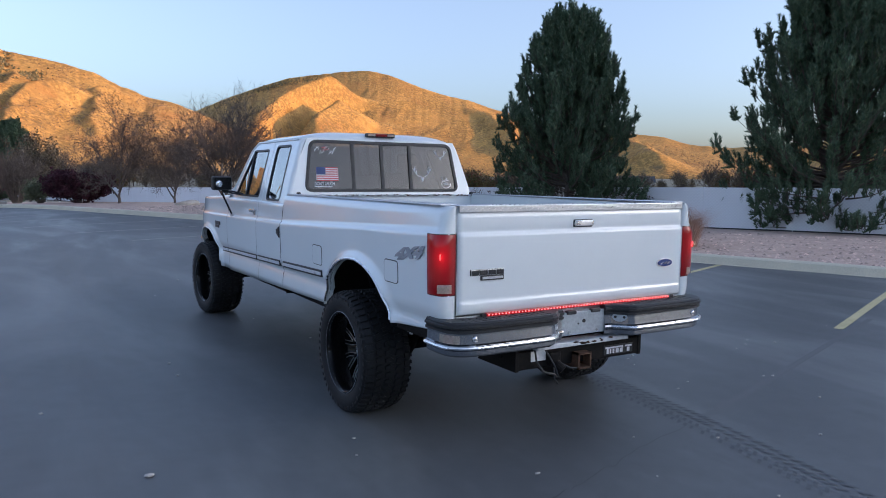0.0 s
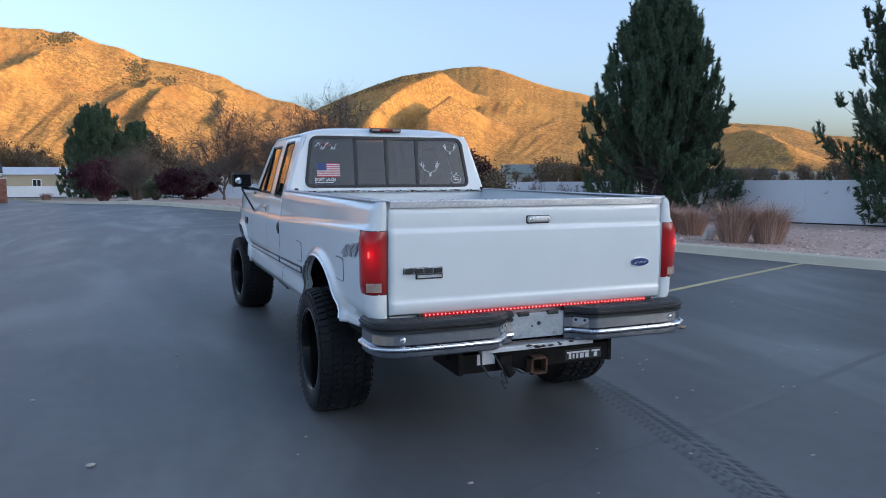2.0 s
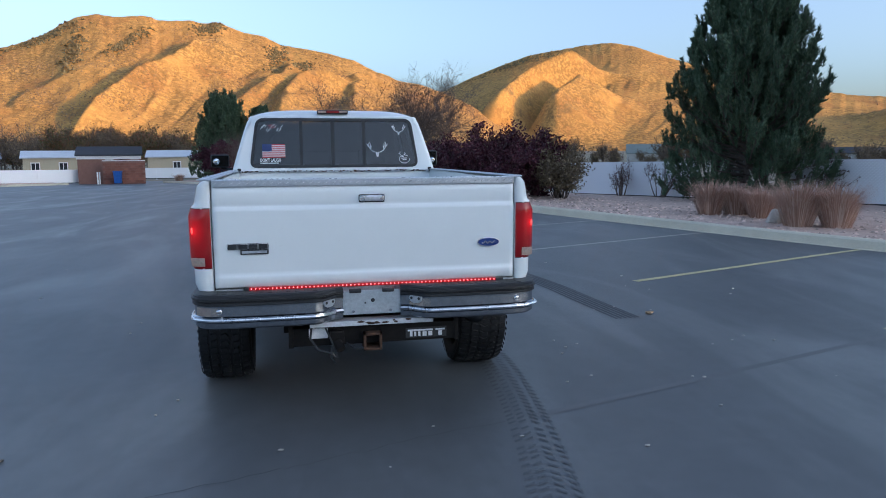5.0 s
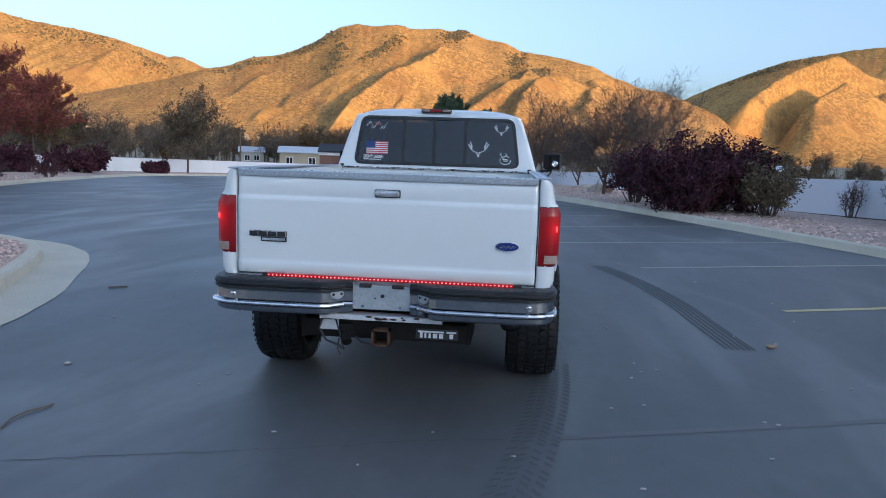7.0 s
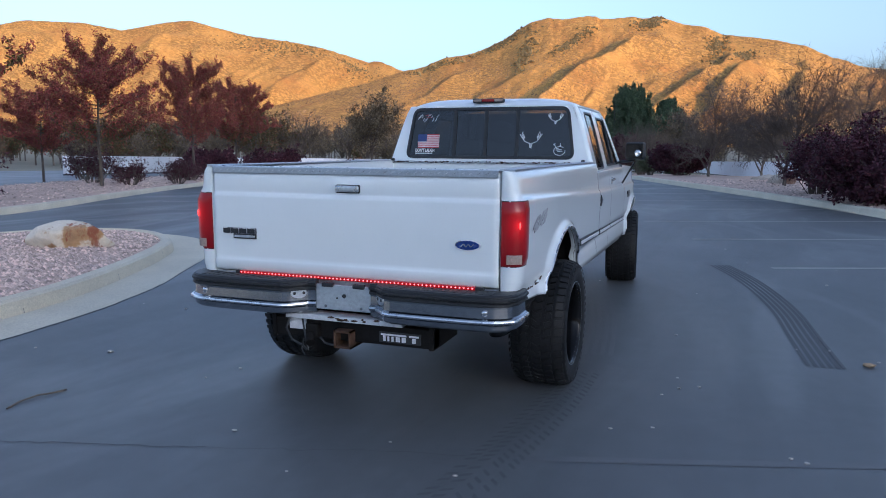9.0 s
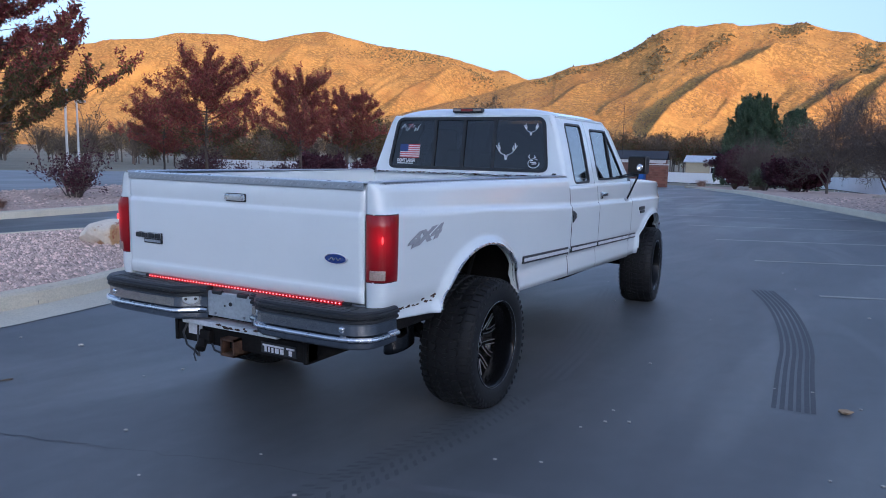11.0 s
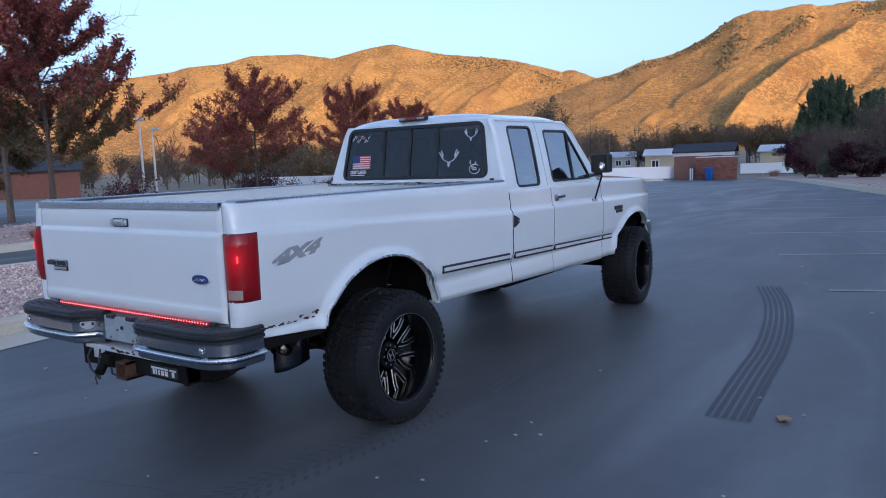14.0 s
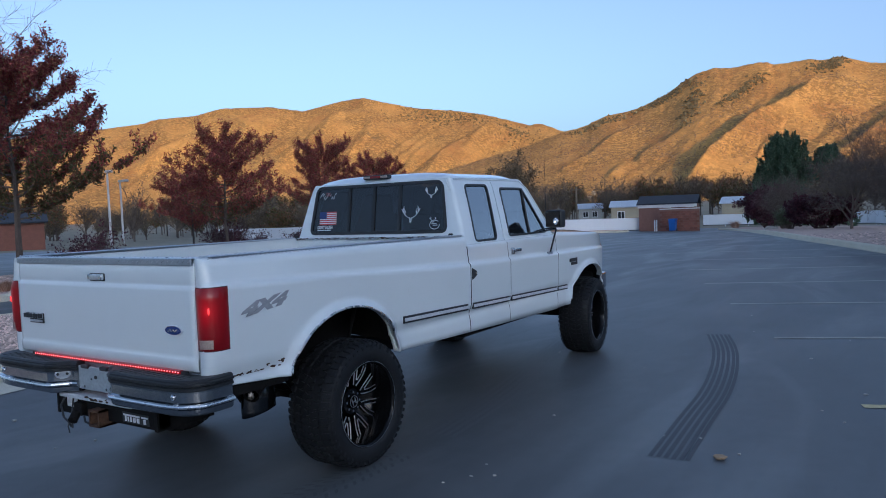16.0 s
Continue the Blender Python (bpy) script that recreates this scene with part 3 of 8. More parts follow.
def mountain(name, sky_line, foot, ridge, seed, label, lean=9.0, step=0.12, spurs=(), rough=1.0):
    """A mountain mass round the valley: its ridge stands at the given bearings and elevations, and spurs and gullies run down from it."""
    az = np.arange(sky_line[0][0], sky_line[-1][0] + 1e-6, step)
    el = np.interp(az, [p[0] for p in sky_line], [p[1] for p in sky_line])
    el = np.convolve(np.pad(el, 2, mode="edge"), np.ones(5) / 5, mode="valid") + 0.04
    crests = crest_lines(spurs, az, el, foot, ridge)
    nr = 110
    verts, faces = [], []
    for i, (a, e) in enumerate(zip(az, el)):
        rr = ridge * (1 + 0.04 * noise.noise((a / 12.0, seed, 0)))
        top = rr * math.tan(radians(e + 0.05 * noise.noise((a * 2.3, seed, 5)) + 0.03 * noise.noise((a * 6.1, seed, 9))))
        for j in range(nr):
            u = j / (nr - 1) * 1.3
            r = foot + (rr - foot) * u
            if u <= 1:
                env = math.sin(math.pi * u ** 0.8) ** 0.7 if 0 < u < 1 else 0
                warp = noise.noise((a / 7.0, u * 1.6, seed + 20))
                k = a - lean * u + warp * 1.4
                g = 0.0
                for size, amp in ((5.2, 0.026), (2.3, 0.026), (1.05, 0.020), (0.5, 0.009)):
                    g += amp * (1 - 2.2 * abs(noise.noise((k / size, u * 4.5 / size ** 0.5, seed + size))))
                g += 0.008 * noise.noise((k * 2.4, u * 16, seed + 3)) + 0.005 * noise.noise((k * 5.5, u * 34, seed + 4))
                h = top * (slope_profile(u) + env * rough * (g - 0.02))
                h += spur_height(a, u, crests) * min((1 - u) * 7, 1) * min(u / 0.16, 1) ** 1.5
                h = min(h, r * math.tan(radians(e)) * 0.997) if u < 0.99 else h
            else:
                h = top * (1 - (u - 1) * 1.6)
            verts.append((r * math.sin(radians(a)), r * math.cos(radians(a)), max(h, 0) + 1.5 - (12 if j == 0 else 0)))
    for i in range(len(az) - 1):
        for j in range(nr - 1):
            faces.append((i * nr + j, (i + 1) * nr + j, (i + 1) * nr + j + 1, i * nr + j + 1))
    ob = put(name, verts, faces, SLOPE, smooth=True)
    tagged(ob, label, "mountain", kind="structure")
    return az, nr, verts


def bushes(name, spots, lo, hi, seed, material, label):
    """Scrub and thickets on the slopes: small uneven clumps with their own shadows."""
    rng = random.Random(seed)
    verts, faces = [], []
    for p in spots:
        s = rng.uniform(lo, hi)
        k = len(verts)
        t0 = rng.uniform(0, math.tau)
        for q in range(5):
            t = t0 + q * math.tau / 5
            verts.append((p[0] + math.cos(t) * s * rng.uniform(0.7, 1.2), p[1] + math.sin(t) * s * rng.uniform(0.7, 1.2), p[2] - s * 0.3 + rng.uniform(0, 0.5) * s))
        verts.append((p[0] + rng.uniform(-0.3, 0.3) * s, p[1], p[2] + s * rng.uniform(0.8, 1.4)))
        faces += [(k + q, k + (q + 1) % 5, k + 5) for q in range(5)]
    tagged(put(name, verts, faces, material), label, "shrubs", kind="stuff")


def scatter(grid, count, seed, u_lo, u_hi, patch):
    """Random places on a slope, thick where the noise is high."""
    az, nr, verts = grid
    rng = random.Random(seed)
    out = []
    while len(out) < count:
        i, j = rng.randrange(len(az) - 1), rng.randrange(int(u_lo * nr / 1.3), int(u_hi * nr / 1.3))
        a = Vector(verts[i * nr + j]).lerp(Vector(verts[(i + 1) * nr + j]), rng.random())
        b = Vector(verts[i * nr + j + 1]).lerp(Vector(verts[(i + 1) * nr + j + 1]), rng.random())
        p = a.lerp(b, rng.random())
        if noise.noise((p.x / patch, p.y / patch, p.z / patch * 1.5)) + rng.uniform(-0.35, 0.35) > -0.02:
            out.append(p)
    return out


def thicket(grid, count, seed, a0, u0, sa, su, slope):
    """A patch of trees on a slope, drawn out along a gully."""
    az, nr, verts = grid
    rng = random.Random(seed)
    out = []
    while len(out) < count:
        d = rng.gauss(0, 0.42)
        a, u = a0 + d * sa + rng.gauss(0, 0.22) * 0.6, u0 + d * sa * slope + rng.gauss(0, 0.4) * su
        i, j = int((a - az[0]) / (az[1] - az[0])), int(u * (nr - 1) / 1.3)
        if 0 <= i < len(az) and 0 <= j < nr and u < 1.0:
            out.append(Vector(verts[i * nr + j]) + Vector((rng.uniform(-4, 4), rng.uniform(-4, 4), 0)))
    return out


main_slope = mountain("backdrop_mountain", [(-36, 2.0), (-30, 3.6), (-26, 4.6), (-23.3, 5.5), (-21.9, 5.75), (-20.1, 6.5), (-18.6, 6.7), (-17.7, 6.9), (-16.4, 7.45), (-15.6, 7.8), (-14.9, 8.3), (-13.6, 9.05), (-12.3, 9.35), (-11.2, 9.2), (-9.6, 9.4), (-8.7, 9.35), (-8.5, 9.15), (-7.2, 9.18), (-6.1, 9.27), (-5.5, 9.08), (-4.2, 9.2), (-2.7, 8.6), (-1.1, 8.35), (0.1, 7.75), (2.0, 7.5), (3.4, 7.26), (5.6, 6.7), (6.9, 6.0), (8.0, 5.65), (8.8, 5.25), (10.6, 4.95), (12.4, 4.25), (14.5, 3.32), (16.4, 2.0), (19, 0.8)],
         1650, 2500, 11.0, "golden dry mountain with scrub and shaded gullies", lean=11.0, rough=0.46, step=0.1,
         spurs=[([(-13.5, 3.0), (-11.9, 4.25), (-10.0, 5.45), (-8.1, 6.4), (-6.2, 7.5), (-5.0, 8.3)], 50, 0.8, 4.2), ([(-9.6, 3.3), (-8.3, 4.8), (-6.9, 6.1)], 20, 0.6, 2.0), ([(-3.7, 3.5), (-1.6, 4.65), (0.3, 5.7), (0.8, 6.6)], 30, 0.8, 2.2),
                ([(-0.2, 3.2), (0.5, 4.6), (1.7, 5.55), (3.2, 6.2)], 40, 1.25, 3.2), ([(5.4, 3.2), (5.6, 4.6), (6.1, 5.6), (6.7, 5.9)], 20, 0.85, 3.2), ([(8.6, 3.0), (9.3, 4.2), (9.8, 4.8)], 13, 1.0, 2.4),
                ([(-17.6, 3.0), (-16.6, 4.1), (-15.3, 4.75), (-13.7, 5.65)], 9, 0.6, 2.6), ([(-22.6, 3.0), (-20.5, 4.4), (-18.6, 5.5)], 13, 0.9, 3.6), ([(-19.8, 2.2), (-18.9, 3.0)], 14, 0.8, 2.4)])
right_slope = mountain("backdrop_mountain", [(4, 0.8), (8, 2.4), (12, 4.35), (14.3, 5.4), (16.5, 6.27), (18.8, 7.05), (19.9, 7.22), (21.6, 7.47), (23.0, 7.68), (24.8, 7.8), (26.5, 7.47), (28.7, 6.65), (30.5, 6.1), (32.6, 5.67), (34.4, 5.06), (37, 4.4), (40, 3.7), (46, 2.6), (52, 1.4), (58, 0.5)],
         2300, 3300, 23.0, "golden dry mountain, one flank in shade", lean=8.0, rough=0.36,
         spurs=[([(19.6, 2.0), (20.3, 2.8), (21.7, 4.5), (23.0, 5.6)], 130, 2.6, 5.0), ([(16.4, 3.9), (18.3, 5.1), (20.2, 6.2), (23.0, 7.3)], 150, 3.4, 2.3), ([(36.6, 2.2), (35.0, 3.8), (33.5, 5.1)], 42, 1.8, 4.0), ([(47.6, 0.8), (46.2, 2.0), (44.4, 2.9)], 70, 4.0, 4.0)])
left_slope = mountain("backdrop_mountain", [(-100, 2.0), (-80, 3.5), (-68, 5.0), (-62, 5.9), (-58.7, 6.3), (-54.8, 6.85), (-53.7, 7.2), (-51.1, 7.45), (-49.2, 8.0), (-45.6, 8.1), (-43.2, 7.75), (-40.6, 8.4), (-38.7, 8.7), (-37.2, 8.35), (-34.7, 7.8), (-31.3, 7.45), (-29.1, 7.05), (-27.0, 6.45), (-25.9, 6.12), (-25.0, 6.22), (-23.3, 5.5), (-17, 3.5), (-12, 2.0)],
         2450, 3500, 37.0, "far golden mountain ridge", lean=10.0, rough=0.8,
         spurs=[([(-33.5, 3.6), (-31.0, 5.2), (-28.2, 6.5)], 60, 2.0, 4.0), ([(-44.5, 4.4), (-42.0, 6.2), (-40.2, 7.8)], 46, 1.6, 4.5), ([(-54, 4.6), (-51.5, 6.0), (-49.6, 7.4)], 40, 1.4, 4.5), ([(-39.2, 5.0), (-37.6, 7.0)], 30, 1.2, 3.0)])
mountain("backdrop_mountain", [(34, 1.5), (38, 3.0), (41, 3.5), (45, 3.2), (47, 3.0), (49, 2.4), (51.7, 2.15), (56, 2.5), (60, 1.9), (66, 1.2), (75, 0.6)],
         3000, 4200, 53.0, "low far mountains in evening light", lean=5.0, step=0.2, rough=0.7, spurs=[([(45.8, 0.6), (44.6, 2.0), (44.0, 3.0)], 90, 2.4, 4.0)])


SCRUB = surface("hill_scrub", (0.26, 0.18, 0.11), (0.36, 0.25, 0.15), 0.95, scale=0.05, fine=1.0, bump=0.0, per_island=0.4, spec=0.1)
WOODLAND = surface("hill_woodland", (0.14, 0.12, 0.07), (0.21, 0.18, 0.10), 0.95, scale=0.05, fine=1.0, bump=0.0, per_island=0.4, spec=0.1)
bushes("hill_scrub", scatter(main_slope, 13000, 3, 0.08, 0.98, 160) + scatter(right_slope, 5000, 4, 0.12, 0.98, 260) + scatter(left_slope, 5000, 5, 0.10, 0.98, 260), 1.2, 2.7, 6, SCRUB, "dark scrub dotted over the golden slopes")
groves = [(-4.9, 0.95, 1.3, 0.06, 0.02, 260), (-13.9, 0.76, 0.9, 0.16, 0.09, 260), (-10.4, 0.80, 1.8, 0.05, 0.06, 240), (-0.2, 0.87, 0.9, 0.14, 0.08, 200), (-15.6, 0.96, 2.6, 0.05, 0.0, 260), (-20.5, 0.93, 2.5, 0.05, 0.0, 180), (1.8, 0.80, 1.0, 0.10, 0.06, 120)]
spots = []
for k, (a0, u0, sa, su, slope, count) in enumerate(groves):
    spots += thicket(main_slope, count, 20 + k, a0, u0, sa, su, slope)
spots += thicket(right_slope, 260, 40, 18.5, 0.96, 4.0, 0.05, 0.0) + thicket(left_slope, 420, 41, -31.5, 0.93, 5.0, 0.12, 0.0) + thicket(left_slope, 200, 42, -27.0, 0.80, 2.0, 0.15, 0.0)
bushes("hill_woodland", spots, 3.0, 6.0, 7, WOODLAND, "dark thickets high on the slopes")


def west_ridge():
    """An unseen ridge added behind the camera; it keeps the setting sun off the valley floor."""
    verts, faces = [], []
    nx, ny = 60, 10
    c = Vector((SUN_TO.x, SUN_TO.y, 0)).normalized()
    s = Vector((c.y, -c.x, 0))
    for i in range(nx + 1):
        w = (i / nx - 0.5) * 3600
        for j in range(ny + 1):
            d = 480 + 400 * j / ny
            h = 128 * math.sin(math.pi * j / ny) * (1 + 0.10 * noise.noise((w / 260, 3.3, 0)))
            p = c * d + s * w
            verts.append((p.x, p.y, h - 2))
    for i in range(nx):
        for j in range(ny):
            a = i * (ny + 1) + j
            faces.append((a, a + 1, a + ny + 2, a + ny + 1))
    return put("backdrop_ridge", verts, faces, SLOPE, smooth=True)


tagged(west_ridge(), "unseen dark ridge, added to keep the setting sun off the valley", "hill", kind="structure")
# ---- the pickup truck: tail at y = 0, nose towards +y ----
truck = tagged(new("pickup_truck"), "white extended-cab pickup truck on black off-road tyres, tail lights lit", "pickup truck")


CREASE = [(0.0, 1.205), (1.2, 1.155), (2.35, 1.105), (4.0, 1.075), (5.7, 1.05)]


def half_width(y, z):
    """Half the width of the body at a place along it and a height."""
    c = lerp_table(CREASE, y)
    if z < c - 0.008:
        w = lerp_table([(0.50, 0.888), (0.60, 0.905), (0.66, 0.903), (0.712, 0.896), (0.726, 0.888), (0.80, 0.917), (0.95, 0.921), (1.05, 0.923)], z)
    elif z < c + 0.009:
        w = 0.923 - 0.016 * (z - c + 0.008) / 0.017
    else:
        u = min((z - c - 0.009) / max(1.325 - c - 0.009, 0.05), 1.0)
        w = 0.907 - 0.022 * u - 0.014 * max(u - 0.8, 0) / 0.2
    w -= 0.016 * max(1 - y / 0.8, 0) ** 2
    if y > 4.75:
        w -= 0.075 * ((y - 4.75) / 0.6) ** 2
    return w


def arch_z(y, cy, cz, a, b):
    s = 1 - ((y - cy) / a) ** 2
    return cz + b * math.sqrt(s) if s > 0 else 0.0


R_ARCH, F_ARCH = (0.985, 0.60, 0.485, 0.372), (4.795, 0.53, 0.52, 0.385)


def arch_lift(arch):
    """How far the lip of a wheel arch stands out of the side."""
    return 0.026 if arch is R_ARCH else 0.018


def flare(y, z, arch):
    cy, cz, a, b = arch
    d = math.hypot((y - cy) / a, (z - cz) / b) - 1
    t = min(max(1 - d / 0.15, 0.0), 1.0)
    return arch_lift(arch) * min(t * t * (3 - 2 * t) * 1.2, 1.0) if d > -0.2 and z > cz else 0.0


def tuck(w, inset):
    """Draws the rear corner in to the edge of the tailgate."""
    return w if inset == 0 else 0.806 + (w - 0.806) * (1 - inset / 0.113)


def skin(name, sx, ys, bottom, top, arch=None, insets=None, nz=29, parent=truck, label="", material=None):
    """A side panel as a curved sheet with a folded inner edge; sx tells the side."""
    verts, faces = [], []
    cols = insets or [(y, y, 0.0) for y in ys]
    for y, py, inset in cols:
        z0, z1 = bottom(y), top(y)
        c = lerp_table(CREASE, y)
        marks = [z0] + [min(max(m, z0), z1) for m in (0.712, 0.726, 0.80, c - 0.008, c + 0.009)] + [z1]
        zs = [z0]
        for lo, hi, k in zip(marks, marks[1:], (3, 1, 3, 14, 2, 6)):
            zs += [lo + (hi - lo) * q / k for q in range(1, k + 1)]
        w0 = half_width(y, z0) + (flare(y, z0, arch) if arch else 0)
        verts.append((sx * (w0 - inset - 0.05), py, z0 + 0.004))
        for z in zs:
            w = half_width(y, z) + (flare(y, z, arch) if arch else 0)
            verts.append((sx * tuck(w, inset), py, z))
        w1 = half_width(y, z1)
        verts.append((sx * tuck(w1 - 0.012, inset), py, z1 + 0.008))
        verts.append((sx * min(w1 - 0.075, tuck(w1 - 0.012, inset)), py, z1 + 0.008))
    k = nz + 4
    for i in range(len(cols) - 1):
        for j in range(k - 1):
            f = (i * k + j, (i + 1) * k + j, (i + 1) * k + j + 1, i * k + j + 1)
            faces.append(f if sx > 0 else f[::-1])
    ob = put(name, verts, faces, material or WHITE, parent, label, smooth=True)
    return ob


def spaced(a, b, n, arch=None):
    ys = [a + (b - a) * i / n for i in range(n + 1)]
    if arch:
        cy, _, r, _ = arch
        ys = [y for y in ys if abs(abs(y - cy) - r) > 0.01] + [cy + r * math.cos(t * math.pi / 28) for t in range(29)]
        ys = sorted(y for y in ys if a <= y <= b)
    return ys


def bed_bottom(y):
    flat = lerp_table([(0.0, 0.705), (0.55, 0.662), (0.62, 0.655), (1.4, 0.618), (2.4, 0.592)], y)
    return max(flat, arch_z(y, *R_ARCH))


def bed_top(y):
    return 1.322 - 0.006 * y


def cab_bottom(y):
    return max(0.592 - 0.026 * (y - 2.4), arch_z(y, *F_ARCH))


def fender_bottom(y):
    return max(0.56 if y < 4.8 else 0.70, arch_z(y, *F_ARCH))


def fender_top(y):
    return 1.262 - 0.045 * max(y - 4.0, 0) - (0.05 * max(y - 5.15, 0) / 0.27)


for sx in (-1, 1):
    # plan path round the rear corner, then along the side
    corner = [(0.0, 0.05, 0.113), (0.0, 0.012, 0.110), (0.0, 0.006, 0.09), (0.0, 0.004, 0.06), (0.0, 0.012, 0.028), (0.02, 0.03, 0.009), (0.06, 0.06, 0.0)]
    cols = corner + [(y, y, 0.0) for y in spaced(0.1, 2.409, 96, R_ARCH)]
    skin("bedside", sx, None, bed_bottom, bed_top, R_ARCH, cols)
    skin("cab_side", sx, spaced(2.419, 3.055, 8), cab_bottom, lambda y: 1.24)
    door = skin("door", sx, spaced(3.060, 4.012, 12), cab_bottom, lambda y: 1.24)
    skin("front_fender", sx, spaced(4.017, 5.335, 56, F_ARCH), fender_bottom, fender_top, F_ARCH)
    for y in (2.414, 3.0575, 4.0145):
        bm = bmesh.new()
        pipe(bm, [(sx * (half_width(y, z) - 0.022), y, z) for z in (0.62, 0.75, 0.9, 1.05, 1.12, 1.2, 1.23)], 0.012, 6)
        part("door_jamb", bm, WHITE, truck)
    for arch, bot in ((R_ARCH, 0.655), (F_ARCH, 0.60)):
        cy, cz, a, b = arch
        # bright lip and the dark liner of the wheel arch
        ts = [t * math.pi / 30 for t in range(31)]
        pts = [(cy + a * math.cos(t), cz + b * math.sin(t)) for t in ts]
        pts = [p for p in pts if p[1] > (bot if p[0] < cy else bot - 0.03)]
        bm = bmesh.new()
        pipe(bm, [(sx * (half_width(y, z) + arch_lift(arch) + 0.001), y, z) for y, z in pts], 0.0075, 6)
        part("arch_trim", bm, BRIGHT if arch is R_ARCH else WHITE, truck, "thin bright wheel arch trim" if arch is R_ARCH else "")
        verts, faces = [], []
        for y, z in pts:
            for q in range(4):
                x = [half_width(y, z) + arch_lift(arch) - 0.022, 0.84, 0.7, 0.5][q]
                verts.append((sx * x, cy + (y - cy) * (1 + 0.03 * q), z + 0.03 * (q > 0) + 0.01 * q))
        for i in range(len(pts) - 1):
            for q in range(3):
                faces.append((i * 4 + q, i * 4 + q + 1, (i + 1) * 4 + q + 1, (i + 1) * 4 + q))
        k = len(verts)
        verts += [(sx * 0.5, cy, cz - 0.1)]
        faces += [(k, i * 4 + 3, (i + 1) * 4 + 3) for i in range(len(pts) - 1)]
        put("wheel_liner", verts, faces, UNDER, truck)
    # side mouldings: black strip with a bright centre
    for y0, y1 in ((1.54, 2.36), (2.435, 3.035), (3.075, 4.0), (4.03, 4.25)):
        bm = bmesh.new()
        z0, z1 = 0.855 - 0.0285 * y0, 0.855 - 0.0285 * y1
        w0, w1 = half_width(y0, z0), half_width(y1, z1)
        vs = box(bm, -0.012, 0.012, 0, 1, -0.024, 0.024, 0.006)
        for v in bm.verts:
            t = v.co.y
            v.co = Vector((sx * (w0 + (w1 - w0) * t + v.co.x), y0 + (y1 - y0) * t, z0 + (z1 - z0) * t + v.co.z))
        mould = part("side_moulding", bm, BLACKPLASTIC, truck)
        bm = bmesh.new()
        box(bm, 0.002, 0.018, 0.004, 0.996, -0.011, 0.011, 0.004, 2)
        for v in bm.verts:
            t = v.co.y
            v.co = Vector((sx * (w0 + (w1 - w0) * t + v.co.x), y0 + (y1 - y0) * t, z0 + (z1 - z0) * t + v.co.z))
        part("bright_insert", bm, INSERT, mould, "chrome insert")

# ---- tailgate ----
GATE = [(0.772, 0.030), (0.777, 0.004), (0.786, -0.004), (0.828, -0.0065), (0.838, -0.004), (0.846, -0.0005), (0.86, -0.0005), (1.0, -0.004), (1.17, -0.004), (1.184, -0.003), (1.194, 0.005), (1.203, 0.007), (1.212, 0.005), (1.27, 0.006), (1.30, 0.012), (1.316, 0.022), (1.322, 0.035)]


def tailgate():
    verts, faces = [], []
    xs = [-0.801, -0.798, -0.791] + [-0.77 + 1.54 * i / 20 for i in range(21)] + [0.791, 0.798, 0.801]
    for x in xs:
        e = max(abs(x) - 0.789, 0) / 0.012
        for z, y in GATE:
            verts.append((x, y + 0.016 * e * e, z))
        verts.append((x, 0.075, 1.322))
        verts.append((x, 0.08, 0.772))
    k = len(GATE) + 2
    for i in range(len(xs) - 1):
        for j in range(k):
            faces.append((i * k + j, (i + 1) * k + j, (i + 1) * k + (j + 1) % k, i * k + (j + 1) % k))
    return put("tailgate", verts, faces, WHITE, truck, smooth=True)


gate = tailgate()
bm = bmesh.new()
box(bm, -0.056, 0.082, -0.001, 0.012, 1.2065, 1.2495, 0.008)
handle_cup = part("handle_recess", bm, BLACKPLASTIC, gate, "dark handle recess")
bm = bmesh.new()
box(bm, -0.052, 0.078, -0.018, 0.010, 1.214, 1.246, 0.0115, 4)
part("handle", bm, BRIGHT, gate, "chrome pull handle")
bm = bmesh.new()
box(bm, -0.796, 0.796, 0.004, 0.085, 1.3235, 1.333, 0.003)
box(bm, -0.796, 0.796, 0.000, 0.010, 1.297, 1.3325, 0.003)
gate_cap = part("gate_cap", bm, ALU, gate, "diamond plate aluminium cap")


def tread_bars(x0, x1, y0, y1, z, step, along):
    """The raised lozenges of diamond plate, in alternating directions."""
    verts, faces = [], []
    i = 0
    u = (x0 if along == "x" else y0) + step / 2
    end = x1 if along == "x" else y1
    while u < end:
        for r in (0.25, 0.75):
            c = (u, y0 + (y1 - y0) * r) if along == "x" else (x0 + (x1 - x0) * r, u)
            s = 1 if (i + (r > 0.5)) % 2 else -1
            d = Vector((0.7, 0.7 * s, 0)) * step * 0.42
            w = Vector((-0.7 * s, 0.7, 0)) * step * 0.11
            p = Vector((*c, z))
            k = len(verts)
            verts += [p - d, p + w, p + d, p - w, p + Vector((0, 0, 0.0025))]
            faces += [(k, k + 1, k + 4), (k + 1, k + 2, k + 4), (k + 2, k + 3, k + 4), (k + 3, k, k + 4)]
        i += 1
        u += step
    return verts, faces


v, f = tread_bars(-0.785, 0.785, 0.012, 0.08, 1.333, 0.03, "x")
for i in range(40):
    k, x = len(v), -0.78 + 0.04 * i
    v += [Vector((x - 0.012, -0.0003, 1.308)), Vector((x + 0.002, -0.0003, 1.314)), Vector((x + 0.012, -0.0003, 1.322)), Vector((x - 0.002, -0.0003, 1.316)), Vector((x, -0.0022, 1.315))]
    f += [(k, k + 1, k + 4), (k + 1, k + 2, k + 4), (k + 2, k + 3, k + 4), (k + 3, k, k + 4)]
put("raised_tread", v, f, BRIGHT, gate_cap)["kind"] = "stuff"

